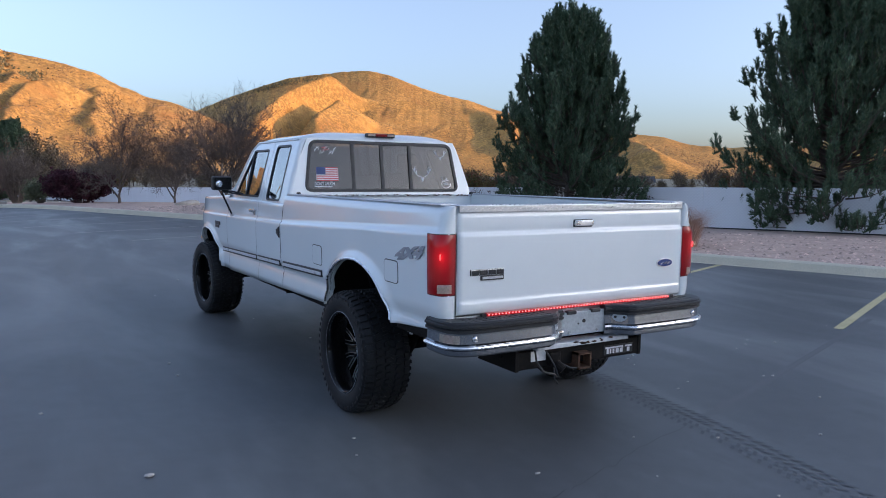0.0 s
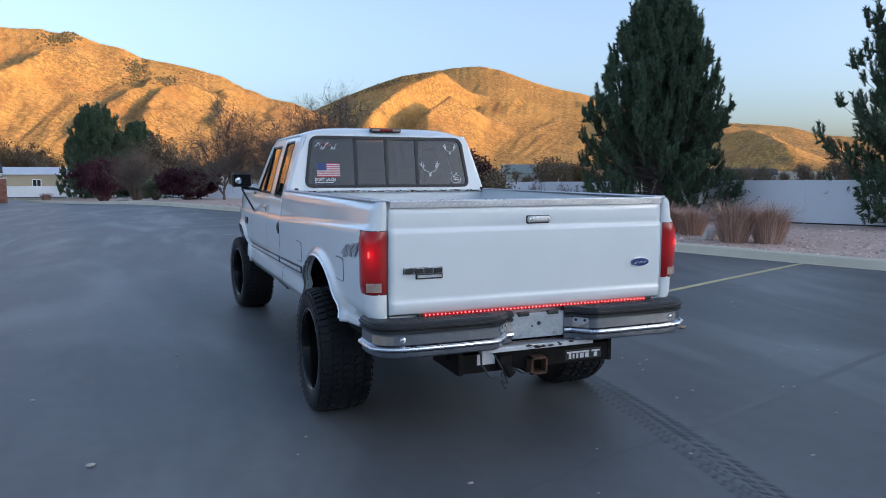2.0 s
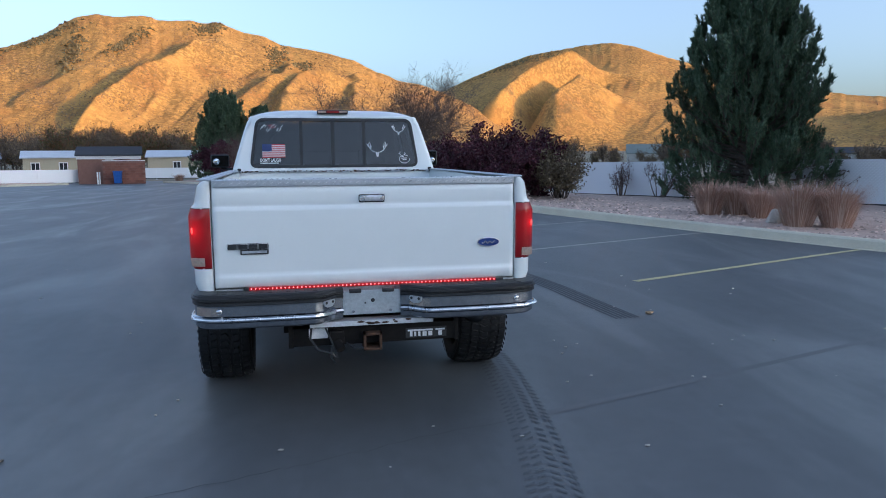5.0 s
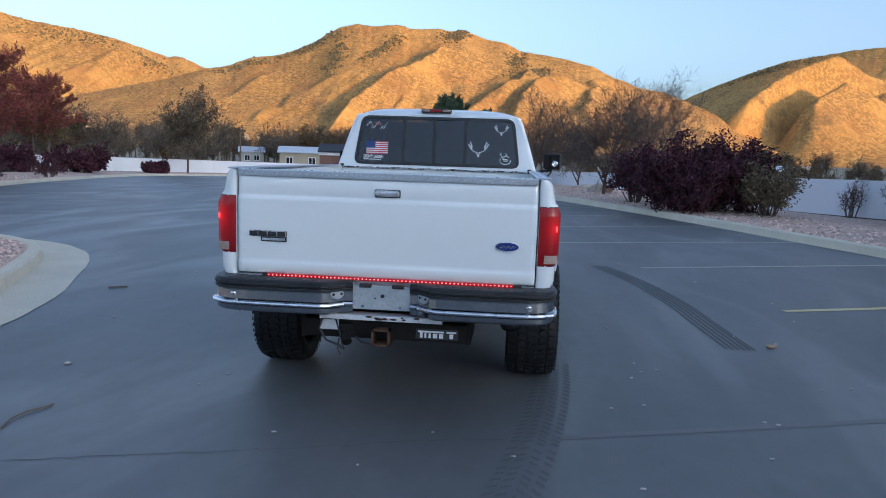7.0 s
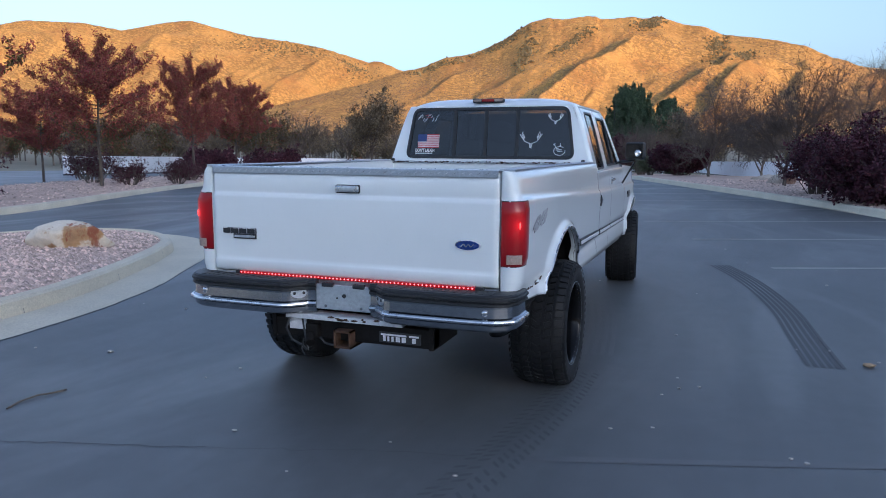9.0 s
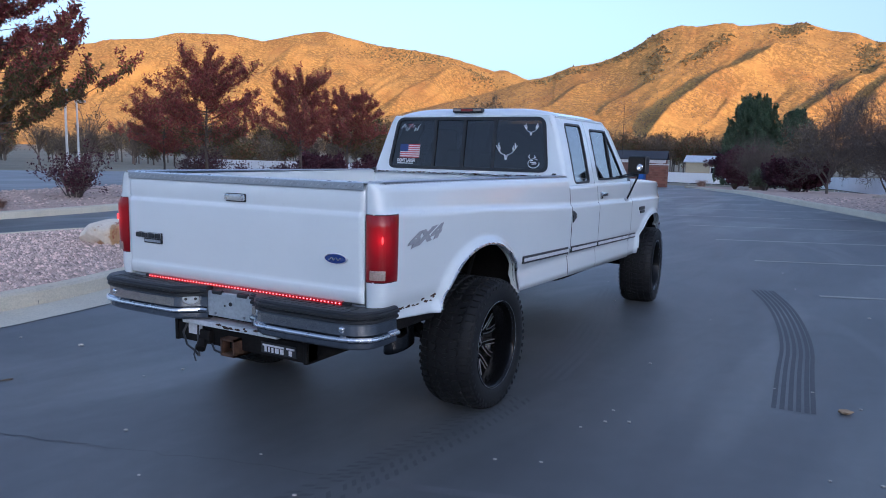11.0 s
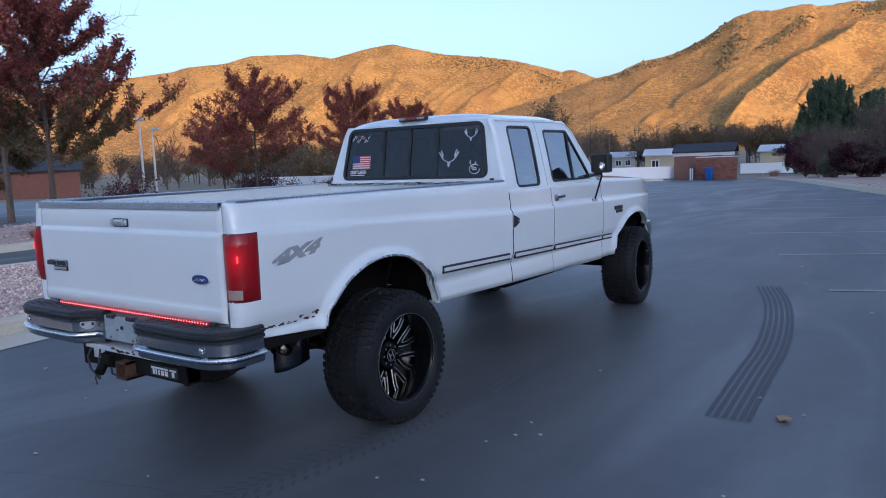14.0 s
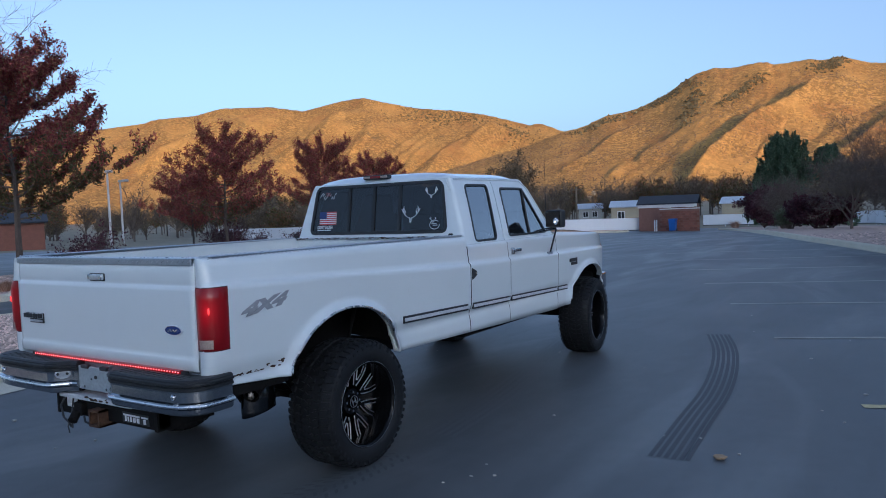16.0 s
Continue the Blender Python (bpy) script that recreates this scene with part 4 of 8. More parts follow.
# nameplate of plain bright blocks, and the blue oval badge
bm = bmesh.new()
box(bm, -0.732, -0.526, -0.012, -0.002, 0.976, 1.008, 0.004)
box(bm, -0.668, -0.526, -0.012, -0.002, 0.950, 0.977, 0.004)
badge = part("nameplate", bm, BLACKPLASTIC, truck, "black and chrome nameplate")
for i in range(4):
    x0 = -0.730 + 0.051 * i
    bm = bmesh.new()
    box(bm, x0, x0 + 0.048, -0.0145, -0.011, 0.9775, 1.0065, 0.003)
    block = part("bright_block", bm, BRIGHT, badge)
    bm = bmesh.new()
    box(bm, x0 + 0.0016, x0 + 0.0464, -0.017, -0.013, 0.979, 1.005, 0.002)
    if i:
        box(bm, x0 + 0.014, x0 + 0.034, -0.0185, -0.0165, 0.990, 0.993)
    part("black_face", bm, BLACKPLASTIC, block)
bm = bmesh.new()
box(bm, -0.66, -0.534, -0.0145, -0.011, 0.957, 0.970)
part("bright_block", bm, GALV, badge)


def oval(bm, cx, cz, rx, rz, y0, y1, n=32):
    for y, s in ((y0, 1.0),):
        ring0 = [bm.verts.new((cx + rx * math.cos(k * math.tau / n), y1, cz + rz * math.sin(k * math.tau / n))) for k in range(n)]
        ring1 = [bm.verts.new((cx + rx * 0.96 * math.cos(k * math.tau / n), y0, cz + rz * 0.94 * math.sin(k * math.tau / n))) for k in range(n)]
        for k in range(n):
            bm.faces.new((ring0[k], ring0[(k + 1) % n], ring1[(k + 1) % n], ring1[k]))
        bm.faces.new(ring1)


bm = bmesh.new()
oval(bm, 0.651, 0.977, 0.066, 0.0265, -0.012, 0.0)
rim = part("oval_badge", bm, BRIGHT, truck, "small blue oval badge with a bright rim")
bm = bmesh.new()
oval(bm, 0.651, 0.977, 0.060, 0.0225, -0.015, -0.011)
part("badge_face", bm, BADGEBLUE, rim)
bm = bmesh.new()
pipe(bm, [(0.651 + 0.036 * s, -0.0155, 0.977 + 0.006 * math.sin(s * 9)) for s in [k / 10 - 1 for k in range(21)]], 0.003, 5)
part("badge_stroke", bm, CHROME, rim)

# ---- tail lights ----
for sx in (-1, 1):
    def lamp_skin(name, z0, z1, cols, off, material, parent, label="", edge=0.1):
        verts, faces = [], []
        nz = 8
        zs = [z0 + (z1 - z0) * j / nz for j in range(nz + 1)]
        for i, (y, py, inset) in enumerate(cols):
            edge_i = i in (0, len(cols) - 1)
            for j, z in enumerate(zs):
                o = off * (edge if edge_i or j in (0, nz) else 1.0)
                w = tuck(half_width(y, z), inset)
                verts.append((sx * (w + o * (0.25 if py < 0.02 else 1.0)), py - o * (1.0 if py < 0.035 else 0.2), z))
        for i in range(len(cols) - 1):
            for j in range(nz):
                a = i * (nz + 1) + j
                f = (a, a + nz + 1, a + nz + 2, a + 1)
                faces.append(f if sx > 0 else f[::-1])
        return put(name, verts, faces, material, parent, label, smooth=True)

    around = [(0.0, 0.012, 0.112), (0.0, 0.008, 0.108), (0.0, 0.004, 0.075), (0.0, 0.006, 0.045), (0.0, 0.012, 0.028), (0.02, 0.03, 0.009), (0.06, 0.06, 0.0), (0.1, 0.10, 0.0), (0.118, 0.118, 0.0)]
    backing = lamp_skin("lamp_housing", 0.880, 1.192, around[1:], 0.0015, BLACKPLASTIC, truck)
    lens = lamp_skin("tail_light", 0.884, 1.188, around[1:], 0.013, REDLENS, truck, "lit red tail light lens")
    lamp_skin("reversing_lens", 0.896, 0.940, around[2:6], 0.0165, CLEARLENS, lens, "cloudy clear reversing lens", 0.9)
    bm = bmesh.new()
    r = bmesh.ops.create_uvsphere(bm, u_segments=12, v_segments=8, radius=0.007)
    for v in bm.verts:
        v.co = Vector((sx * 0.902 + v.co.x * 0.7, 0.004 + v.co.y * 0.7, 1.078 + v.co.z * 2.4))
    part("lit_bulb", bm, REDHOT, lens, "bright glowing bulb", smooth=True)

# ---- the row of red lights under the tailgate ----
bm = bmesh.new()
box(bm, -0.80, 0.80, 0.012, 0.06, 0.712, 0.769)
part("sill_plate", bm, GALV, truck, "dirty body sill under the tailgate")
bm = bmesh.new()
box(bm, -0.632, 0.692, -0.018, 0.004, 0.762, 0.780, 0.003)
strip = part("light_strip", bm, LEDBAR, truck, "red lit strip of small lamps")
dot = bmesh.new()
bmesh.ops.create_uvsphere(dot, u_segments=6, v_segments=4, radius=0.0038)
dot_me = bpy.data.meshes.new("led")
dot.to_mesh(dot_me)
dot.free()
dot_me.materials.append(LED)
for i in range(62):
    d = new("led", dot_me)
    d.parent = strip
    d.location = (-0.62 + 1.30 * i / 61, -0.0185, 0.7715)
bm = bmesh.new()
box(bm, -0.66, -0.632, -0.014, 0.004, 0.763, 0.778, 0.002)
part("strip_end", bm, BLACKPLASTIC, strip)
bm = bmesh.new()
box(bm, 0.692, 0.735, -0.014, 0.004, 0.763, 0.778, 0.002)
part("strip_end", bm, BLACKPLASTIC, strip)

# ---- step bumper ----
PLAN = [(0.155, -0.035), (0.20, -0.045), (0.265, -0.112), (0.30, -0.128), (0.5, -0.132), (0.70, -0.129), (0.77, -0.123), (0.815, -0.113), (0.845, -0.099), (0.868, -0.081), (0.884, -0.058), (0.895, -0.030), (0.900, 0.0), (0.902, 0.04), (0.902, 0.12)]


def sweep(name, profile, material, parent, label="", sx=1, closed=True, plan=PLAN):
    """Sweeps a closed profile of (outward, height) round the bumper's plan."""
    pts = [Vector((x * sx, y, 0)) for x, y in plan]
    verts, faces = [], []
    for i, p in enumerate(pts):
        t = (pts[min(i + 1, len(pts) - 1)] - pts[max(i - 1, 0)]).normalized()
        out = Vector((t.y, -t.x, 0)) * sx
        for o, z in profile:
            q = p + out * o
            verts.append((q.x, q.y, z))
    k = len(profile)
    for i in range(len(pts) - 1):
        for j in range(k):
            f = (i * k + j, (i + 1) * k + j, (i + 1) * k + (j + 1) % k, i * k + (j + 1) % k)
            faces.append(f if sx > 0 else f[::-1])
    faces.append(tuple(range(k)) if sx < 0 else tuple(range(k))[::-1])
    e = (len(pts) - 1) * k
    faces.append(tuple(range(e, e + k)) if sx > 0 else tuple(range(e, e + k))[::-1])
    return put(name, verts, faces, material, parent, label, smooth=False)


FACE = [(-0.06, 0.598), (-0.01, 0.590), (0.004, 0.600), (0.006, 0.622), (0.016, 0.630), (0.019, 0.640), (0.016, 0.650), (0.005, 0.657), (0.003, 0.70), (0.004, 0.712), (-0.06, 0.718)]
PAD = [(-0.13, 0.716), (0.010, 0.709), (0.016, 0.714), (0.016, 0.724), (0.009, 0.728), (0.010, 0.733), (0.020, 0.737), (0.020, 0.748), (0.012, 0.752), (0.012, 0.758), (0.004, 0.765), (-0.03, 0.767), (-0.13, 0.762)]
bumper = new("rear_bumper")
bumper.parent = truck
bumper["label"] = "dull chrome step bumper with black rubber pads"
for sx in (-1, 1):
    sweep("bumper_face", FACE, BUMPERCHROME, bumper, "scuffed chrome bumper face", sx)
    sweep("step_pad", PAD, BLACKPLASTIC, bumper, "black ribbed rubber step pad", sx)
    # bright bead
    bm = bmesh.new()
    pipe(bm, [(sx * (x + (0.016 if x > 0.87 else 0)), y - (0.019 if x < 0.9 else 0), 0.640) for x, y in PLAN[1:]], 0.0095, 8)
    part("chrome_bead", bm, BRIGHT, bumper, "polished bead")
    bm = bmesh.new()
    r = bmesh.ops.create_uvsphere(bm, u_segments=10, v_segments=6, radius=0.016)
    for v in bm.verts:
        v.co = Vector((sx * 0.775 + v.co.x, -0.128 + v.co.y * 0.5, 0.682 + v.co.z))
    part("bolt", bm, CHROME, bumper, smooth=True)
    # oval hole plate on the slanted part of the recess
    bm = bmesh.new()
    oval(bm, 0, 0, 0.042, 0.028, -0.006, 0.004, 20)
    plate = part("oval_plate", bm, GALV, bumper)
    plate.matrix_local = pose(sx * 0.2295, -0.0835, 0.697, 0, 0, -sx * 45)
    for dx in (-0.024, 0.024):
        bm = bmesh.new()
        oval(bm, dx, 0, 0.008, 0.008, -0.008, -0.004, 10)
        part("hole", bm, BLACKPLASTIC, plate)
    # ribs of the pad's top
    for i in range(12):
        bm = bmesh.new()
        x = sx * (0.30 + 0.045 * i)
        box(bm, x - 0.012, x + 0.012, -0.112, -0.040, 0.760, 0.7685, 0.002)
        part("pad_rib", bm, BLACKPLASTIC, bumper)
bm = bmesh.new()
box(bm, -0.158, 0.158, -0.036, -0.02, 0.612, 0.742, 0.006)
pl = part("plate_panel", bm, PLATEGREY, bumper, "bare grey metal panel where a plate would sit")
for x, z, r in ((0.005, 0.688, 0.011), (-0.10, 0.63, 0.008), (0.10, 0.63, 0.008), (-0.035, 0.675, 0.005)):
    bm = bmesh.new()
    oval(bm, x, z, r, r, -0.0395, -0.034, 14)
    part("hole", bm, BLACKPLASTIC if r > 0.01 or r < 0.006 else CHROME, pl)
bm = bmesh.new()
box(bm, -0.12, -0.055, -0.046, -0.02, 0.730, 0.752, 0.006)
part("notch_plate", bm, BLACKPLASTIC, bumper)
bm = bmesh.new()
box(bm, 0.055, 0.12, -0.046, -0.02, 0.730, 0.752, 0.006)
part("notch_plate", bm, BLACKPLASTIC, bumper)

# ---- tow hitch ----
hitch = new("tow_hitch")
hitch.parent = truck
hitch["label"] = "rusty black square-tube tow hitch"
bm = bmesh.new()
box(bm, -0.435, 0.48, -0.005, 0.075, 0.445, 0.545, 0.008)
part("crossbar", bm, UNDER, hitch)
bm = bmesh.new()
for a in ((-0.047, -0.036, 0.42, 0.512), (0.038, 0.049, 0.42, 0.512), (-0.047, 0.049, 0.42, 0.431), (-0.047, 0.049, 0.501, 0.512)):
    box(bm, a[0], a[1], -0.06, 0.2, a[2], a[3])
part("receiver", bm, RUST, hitch, "rusty open receiver tube")
bm = bmesh.new()
box(bm, -0.33, 0.33, -0.055, 0.05, 0.556, 0.582, 0.004)
tp = part("top_plate", bm, PALEPLATE, hitch, "pale plate with peeling rust")
rng = random.Random(5)
for i in range(14):
    bm = bmesh.new()
    x = rng.gauss(0.02, 0.07)
    oval(bm, x, 0.572 + rng.uniform(-0.008, 0.008), rng.uniform(0.006, 0.022), rng.uniform(0.003, 0.006), -0.0575, -0.05, 9)
    part("rust_patch", bm, RUSTSPOT, tp)
bm = bmesh.new()
box(bm, 0.185, 0.412, -0.010, -0.004, 0.462, 0.517, 0.002)
tag = part("name_tag", bm, BLACKPLASTIC, hitch, "small black name tag with pale bars")
for x0, x1, z0, z1 in ((0.196, 0.335, 0.499, 0.508), (0.208, 0.222, 0.470, 0.499), (0.232, 0.242, 0.470, 0.495), (0.254, 0.266, 0.470, 0.495), (0.278, 0.300, 0.470, 0.495), (0.310, 0.332, 0.470, 0.495), (0.350, 0.402, 0.499, 0.508), (0.366, 0.386, 0.470, 0.495)):
    bm = bmesh.new()
    box(bm, x0, x1, -0.0125, -0.0095, z0, z1)
    part("pale_bar", bm, DECALWHITE, tag)
bm = bmesh.new()
box(bm, -0.335, -0.235, -0.010, -0.004, 0.487, 0.543, 0.002)
part("sticker", bm, DECALWHITE, hitch, "blank white sticker")
bm = bmesh.new()
box(bm, -0.225, -0.15, -0.04, 0.03, 0.455, 0.53, 0.012)
rod(bm, (-0.19, -0.045, 0.47), (-0.17, -0.08, 0.44), 0.025, n=12)
part("trailer_socket", bm, UNDER, hitch)
bm = bmesh.new()
pipe(bm, [(-0.32, -0.02, 0.56), (-0.33, -0.05, 0.50), (-0.29, -0.06, 0.44), (-0.22, -0.07, 0.42), (-0.2, -0.07, 0.40)], 0.006, 6)
pipe(bm, [(-0.25, -0.02, 0.55), (-0.21, -0.06, 0.46), (-0.19, -0.07, 0.395)], 0.005, 6)
pipe(bm, [(-0.14, -0.03, 0.46), (-0.10, -0.05, 0.437), (-0.05, -0.05, 0.43)], 0.006, 6)
pipe(bm, [(-0.22, -0.06, 0.455), (-0.225, -0.075, 0.40), (-0.205, -0.08, 0.37)], 0.004, 6)
part("cable", bm, BLACKPLASTIC, hitch)
for x in (-0.435, 0.46):
    bm = bmesh.new()
    box(bm, x - 0.005, x + 0.02, -0.01, 0.35, 0.44, 0.62, 0.004)
    part("side_bracket", bm, UNDER, hitch)

# ---- bed inside and its rails ----
bm = bmesh.new()
box(bm, -0.79, 0.79, 0.08, 2.38, 1.0, 1.03)
part("bed_floor", bm, BLACKPLASTIC, truck, "dark bed floor")
for sx in (-1, 1):
    bm = bmesh.new()
    box(bm, sx * 0.80 - 0.012, sx * 0.80 + 0.012, 0.06, 2.38, 1.03, 1.318)
    part("bed_wall", bm, WHITE, truck)
    bm = bmesh.new()
    vs = box(bm, sx * 0.830 - 0.044, sx * 0.830 + 0.034, 0.055, 2.385, 0.0, 0.008, 0.003)
    for v in bm.verts:
        v.co.z += bed_top(v.co.y) + 0.0085
    lip0 = len(bm.verts)
    box(bm, -0.008, 0.0, 0.085, 2.385, -0.020, 0.0165, 0.002)
    bm.verts.ensure_lookup_table()
    for v in bm.verts[lip0:]:
        v.co = Vector((sx * (half_width(v.co.y, bed_top(v.co.y)) - 0.0035 + v.co.x), v.co.y, bed_top(v.co.y) + v.co.z))
    cap = part("rail_cap", bm, ALU, truck, "diamond plate aluminium rail cap")
    v, f = tread_bars(sx * 0.836 - 0.042, sx * 0.836 + 0.034, 0.04, 2.37, 0, 0.03, "y")
    v = [(p.x, p.y, p.z + bed_top(p.y) + 0.0167) for p in v]
    v2, f2 = tread_bars(0.0, 0.03, 0.04, 2.37, 0, 0.03, "y")
    f += [tuple(q + len(v) for q in t) for t in f2]
    v += [(sx * (half_width(p.y, bed_top(p.y)) - 0.0035 + p.z), p.y, p.x + bed_top(p.y) - 0.018) for p in v2]
    put("raised_tread", v, f, ALU, cap)["kind"] = "stuff"
    bm = bmesh.new()
    box(bm, sx * 0.79 - 0.014, sx * 0.79 + 0.014, 2.345, 2.372, 1.30, 1.338, 0.006)
    part("tie_down", bm, BLACKPLASTIC, cap)
bm = bmesh.new()
box(bm, -0.80, 0.80, 2.36, 2.392, 1.0, 1.305, 0.006)
front_wall = part("bed_front_wall", bm, WHITE, truck)
bm = bmesh.new()
box(bm, -0.79, 0.79, 2.345, 2.40, 1.303, 1.318, 0.004)
part("front_rail_cap", bm, GALV, front_wall, "worn cap with peeled paint")
rng = random.Random(9)
for i in range(130):
    bm = bmesh.new()
    x = rng.uniform(-0.77, 0.78)
    oval(bm, x, 1.311 + rng.uniform(-0.005, 0.006), rng.uniform(0.005, 0.022), rng.uniform(0.002, 0.0045), 2.3435, 2.35, 7)
    part("paint_chip", bm, RUSTSPOT if i % 3 else WHITE, front_wall)

# ---- cab ----
def cab_w(z):
    return lerp_table([(1.23, 0.875), (1.28, 0.862), (1.45, 0.812), (1.62, 0.758), (1.72, 0.722), (1.765, 0.695)], z)


def rear_y(z):
    return 2.425 + (z - 1.23) * 0.155


def sheet_with_holes(name, outer, holes, place, thick, material, parent, label="", smooth=False):
    """A sheet cut from an outline with openings, set on a surface by place(u, v, depth)."""
    bm = bmesh.new()
    for loop in [outer] + holes:
        vs = [bm.verts.new((u, v, 0)) for u, v in loop]
        for a, b in zip(vs, vs[1:] + vs[:1]):
            bm.edges.new((a, b))
    bmesh.ops.triangle_fill(bm, use_beauty=True, edges=bm.edges[:])
    ext = bmesh.ops.extrude_face_region(bm, geom=bm.faces[:])
    moved = [g for g in ext["geom"] if isinstance(g, bmesh.types.BMVert)]
    deep = set(moved)
    for v in bm.verts:
        v.co = Vector(place(v.co.x, v.co.y, thick if v in deep else 0.0))
    return part(name, bm, material, parent, label, smooth)


def rounded(points, r, n=5):
    """Rounds the corners of an outline."""
    out = []
    k = len(points)
    for i in range(k):
        p, a, b = Vector(points[i]), Vector(points[i - 1]), Vector(points[(i + 1) % k])
        u, w = (a - p).normalized(), (b - p).normalized()
        s, e = p + u * r, p + w * r
        for j in range(n + 1):
            t = j / n
            q = s * (1 - t) ** 2 + p * 2 * t * (1 - t) + e * t ** 2
            out.append((q.x, q.y))
    return out


def dense(points, step):
    out = []
    for a, b in zip(points, points[1:] + points[:1]):
        k = max(int(math.dist(a, b) / step), 1)
        out += [(a[0] + (b[0] - a[0]) * j / k, a[1] + (b[1] - a[1]) * j / k) for j in range(k)]
    return out


def shrink(points, d):
    cx, cy = sum(p[0] for p in points) / len(points), sum(p[1] for p in points) / len(points)
    out = []
    k = len(points)
    for i in range(k):
        p, a, b = Vector(points[i]), Vector(points[i - 1]), Vector(points[(i + 1) % k])
        t = (b - a).normalized()
        nrm = Vector((-t.y, t.x))
        if nrm.dot(Vector((cx, cy)) - p) < 0:
            nrm = -nrm
        out.append(tuple(p + nrm * d))
    return out


QUARTER = [(2.59, 1.258), (2.945, 1.258), (3.045, 1.715), (2.675, 1.715)]
DOORWIN = [(3.155, 1.272), (3.89, 1.272), (3.66, 1.688), (3.235, 1.690)]
REARWIN = [(-0.712, 1.338), (0.712, 1.338), (0.652, 1.752), (-0.652, 1.752)]
for sx in (-1, 1):
    def on_side(y, z, depth):
        return (sx * (cab_w(z) - depth), y, z)

    def seat_side(y, z, depth):
        return (sx * (cab_w(z) + 0.004 - depth), y, z)

    q = rounded(QUARTER, 0.05)
    dw = rounded(DOORWIN, 0.04)
    outer = dense([(rear_y(1.232) + 0.03, 1.232), (3.05, 1.232), (3.135, 1.745), (3.135, 1.765), (rear_y(1.765) + 0.03, 1.765)], 0.06)
    sheet_with_holes("cab_quarter", outer, [dense(q, 0.06)], on_side, 0.035, WHITE, truck)
    outer = dense([(3.062, 1.232), (4.01, 1.232), (4.00, 1.262), (3.715, 1.745), (3.68, 1.765), (3.145, 1.765), (3.145, 1.745)], 0.06)
    sheet_with_holes("door_frame", outer, [dense(dw, 0.06)], on_side, 0.035, WHITE, truck)
    for loop, nm in ((q, "quarter_window"), (dw, "door_window")):
        seal = sheet_with_holes(nm, dense(loop, 0.06), [dense(shrink(loop, 0.016), 0.06)], seat_side, 0.02, BLACKPLASTIC, truck, "black rubber window seal")
        glass = sheet_with_holes("pane", dense(shrink(loop, 0.012), 0.06), [], lambda y, z, d: (sx * (cab_w(z) - 0.006 - d * 0.25), y, z), 0.02, SIDEGLASS, seal, "reflective side glass")
        glass.visible_shadow = False
    bm = bmesh.new()
    pipe(bm, [(sx * (cab_w(z) + 0.001), y, z) for y, z in ((3.655, 1.68), (3.60, 1.50), (3.55, 1.285))], 0.009, 6)
    part("vent_bar", bm, BLACKPLASTIC, truck)
    # rounded rear corner between side and back
    verts, faces = [], []
    zs = [1.232 + (1.765 - 1.232) * j / 10 for j in range(11)]
    for z in zs:
        w, y = cab_w(z), rear_y(z)
        for t in range(6):
            a = t / 5 * math.pi / 2
            verts.append((sx * (w - 0.03 + 0.03 * math.cos(a)), y + 0.03 - 0.03 * math.sin(a), z))
    for j in range(10):
        for t in range(5):
            f = (j * 6 + t, j * 6 + t + 1, (j + 1) * 6 + t + 1, (j + 1) * 6 + t)
            faces.append(f)
    put("cab_corner", verts, faces, WHITE, truck, smooth=True)
    # drip rail
    bm = bmesh.new()
    pipe(bm, [(sx * 0.704, y, 1.752 - 0.0 * y) for y in (2.56, 2.8, 3.1, 3.4, 3.66)] + [(sx * 0.74, 3.75, 1.68), (sx * 0.862, 4.0, 1.29)], 0.008, 6)
    part("drip_rail", bm, WHITE, truck)

ro = rounded(REARWIN, 0.07)
outer = dense([(-cab_w(1.232) + 0.03, 1.232), (cab_w(1.232) - 0.03, 1.232), (cab_w(1.45) - 0.03, 1.45), (cab_w(1.62) - 0.03, 1.62), (cab_w(1.765) - 0.03, 1.765), (-cab_w(1.765) + 0.03, 1.765), (-cab_w(1.62) + 0.03, 1.62), (-cab_w(1.45) + 0.03, 1.45)], 0.08)
sheet_with_holes("cab_back", outer, [dense(ro, 0.08)], lambda x, z, d: (x, rear_y(z) + d, z), 0.03, WHITE, truck)
seal = sheet_with_holes("rear_window", dense(ro, 0.08), [dense(shrink(ro, 0.024), 0.08)], lambda x, z, d: (x, rear_y(z) - 0.006 + d, z), 0.02, BLACKPLASTIC, truck, "black rubber seal of the sliding rear window")
DIV = [-0.285, -0.022, 0.243]
edges = [-0.72] + DIV + [0.72]
for a, b in zip(edges, edges[1:]):
    if a > -0.7 and b < 0.7:
        poly = [(a, 1.358), (b, 1.358), (b, 1.732), (a, 1.732)]
    elif b < 0.7:
        poly = rounded([(-0.694, 1.356), (b, 1.356), (b, 1.734), (-0.638, 1.734)], 0.03)
    else:
        poly = rounded([(a, 1.356), (0.694, 1.356), (0.638, 1.734), (a, 1.734)], 0.03)
    off = 0.004 if (a > -0.7 and b < 0.7) else 0.0
    pane = sheet_with_holes("pane", poly, [], lambda x, z, d, off=off: (x, rear_y(z) + 0.003 + off + d * 0.25, z), 0.02, PRIVACY, seal, "dark privacy glass")
    pane.visible_shadow = False
for x in DIV:
    bm = bmesh.new()
    box(bm, x - 0.013, x + 0.013, -0.003, 0.02, 1.345, 1.745)
    for v in bm.verts:
        v.co.y += rear_y(v.co.z)
    part("window_bar", bm, BLACKPLASTIC, seal)


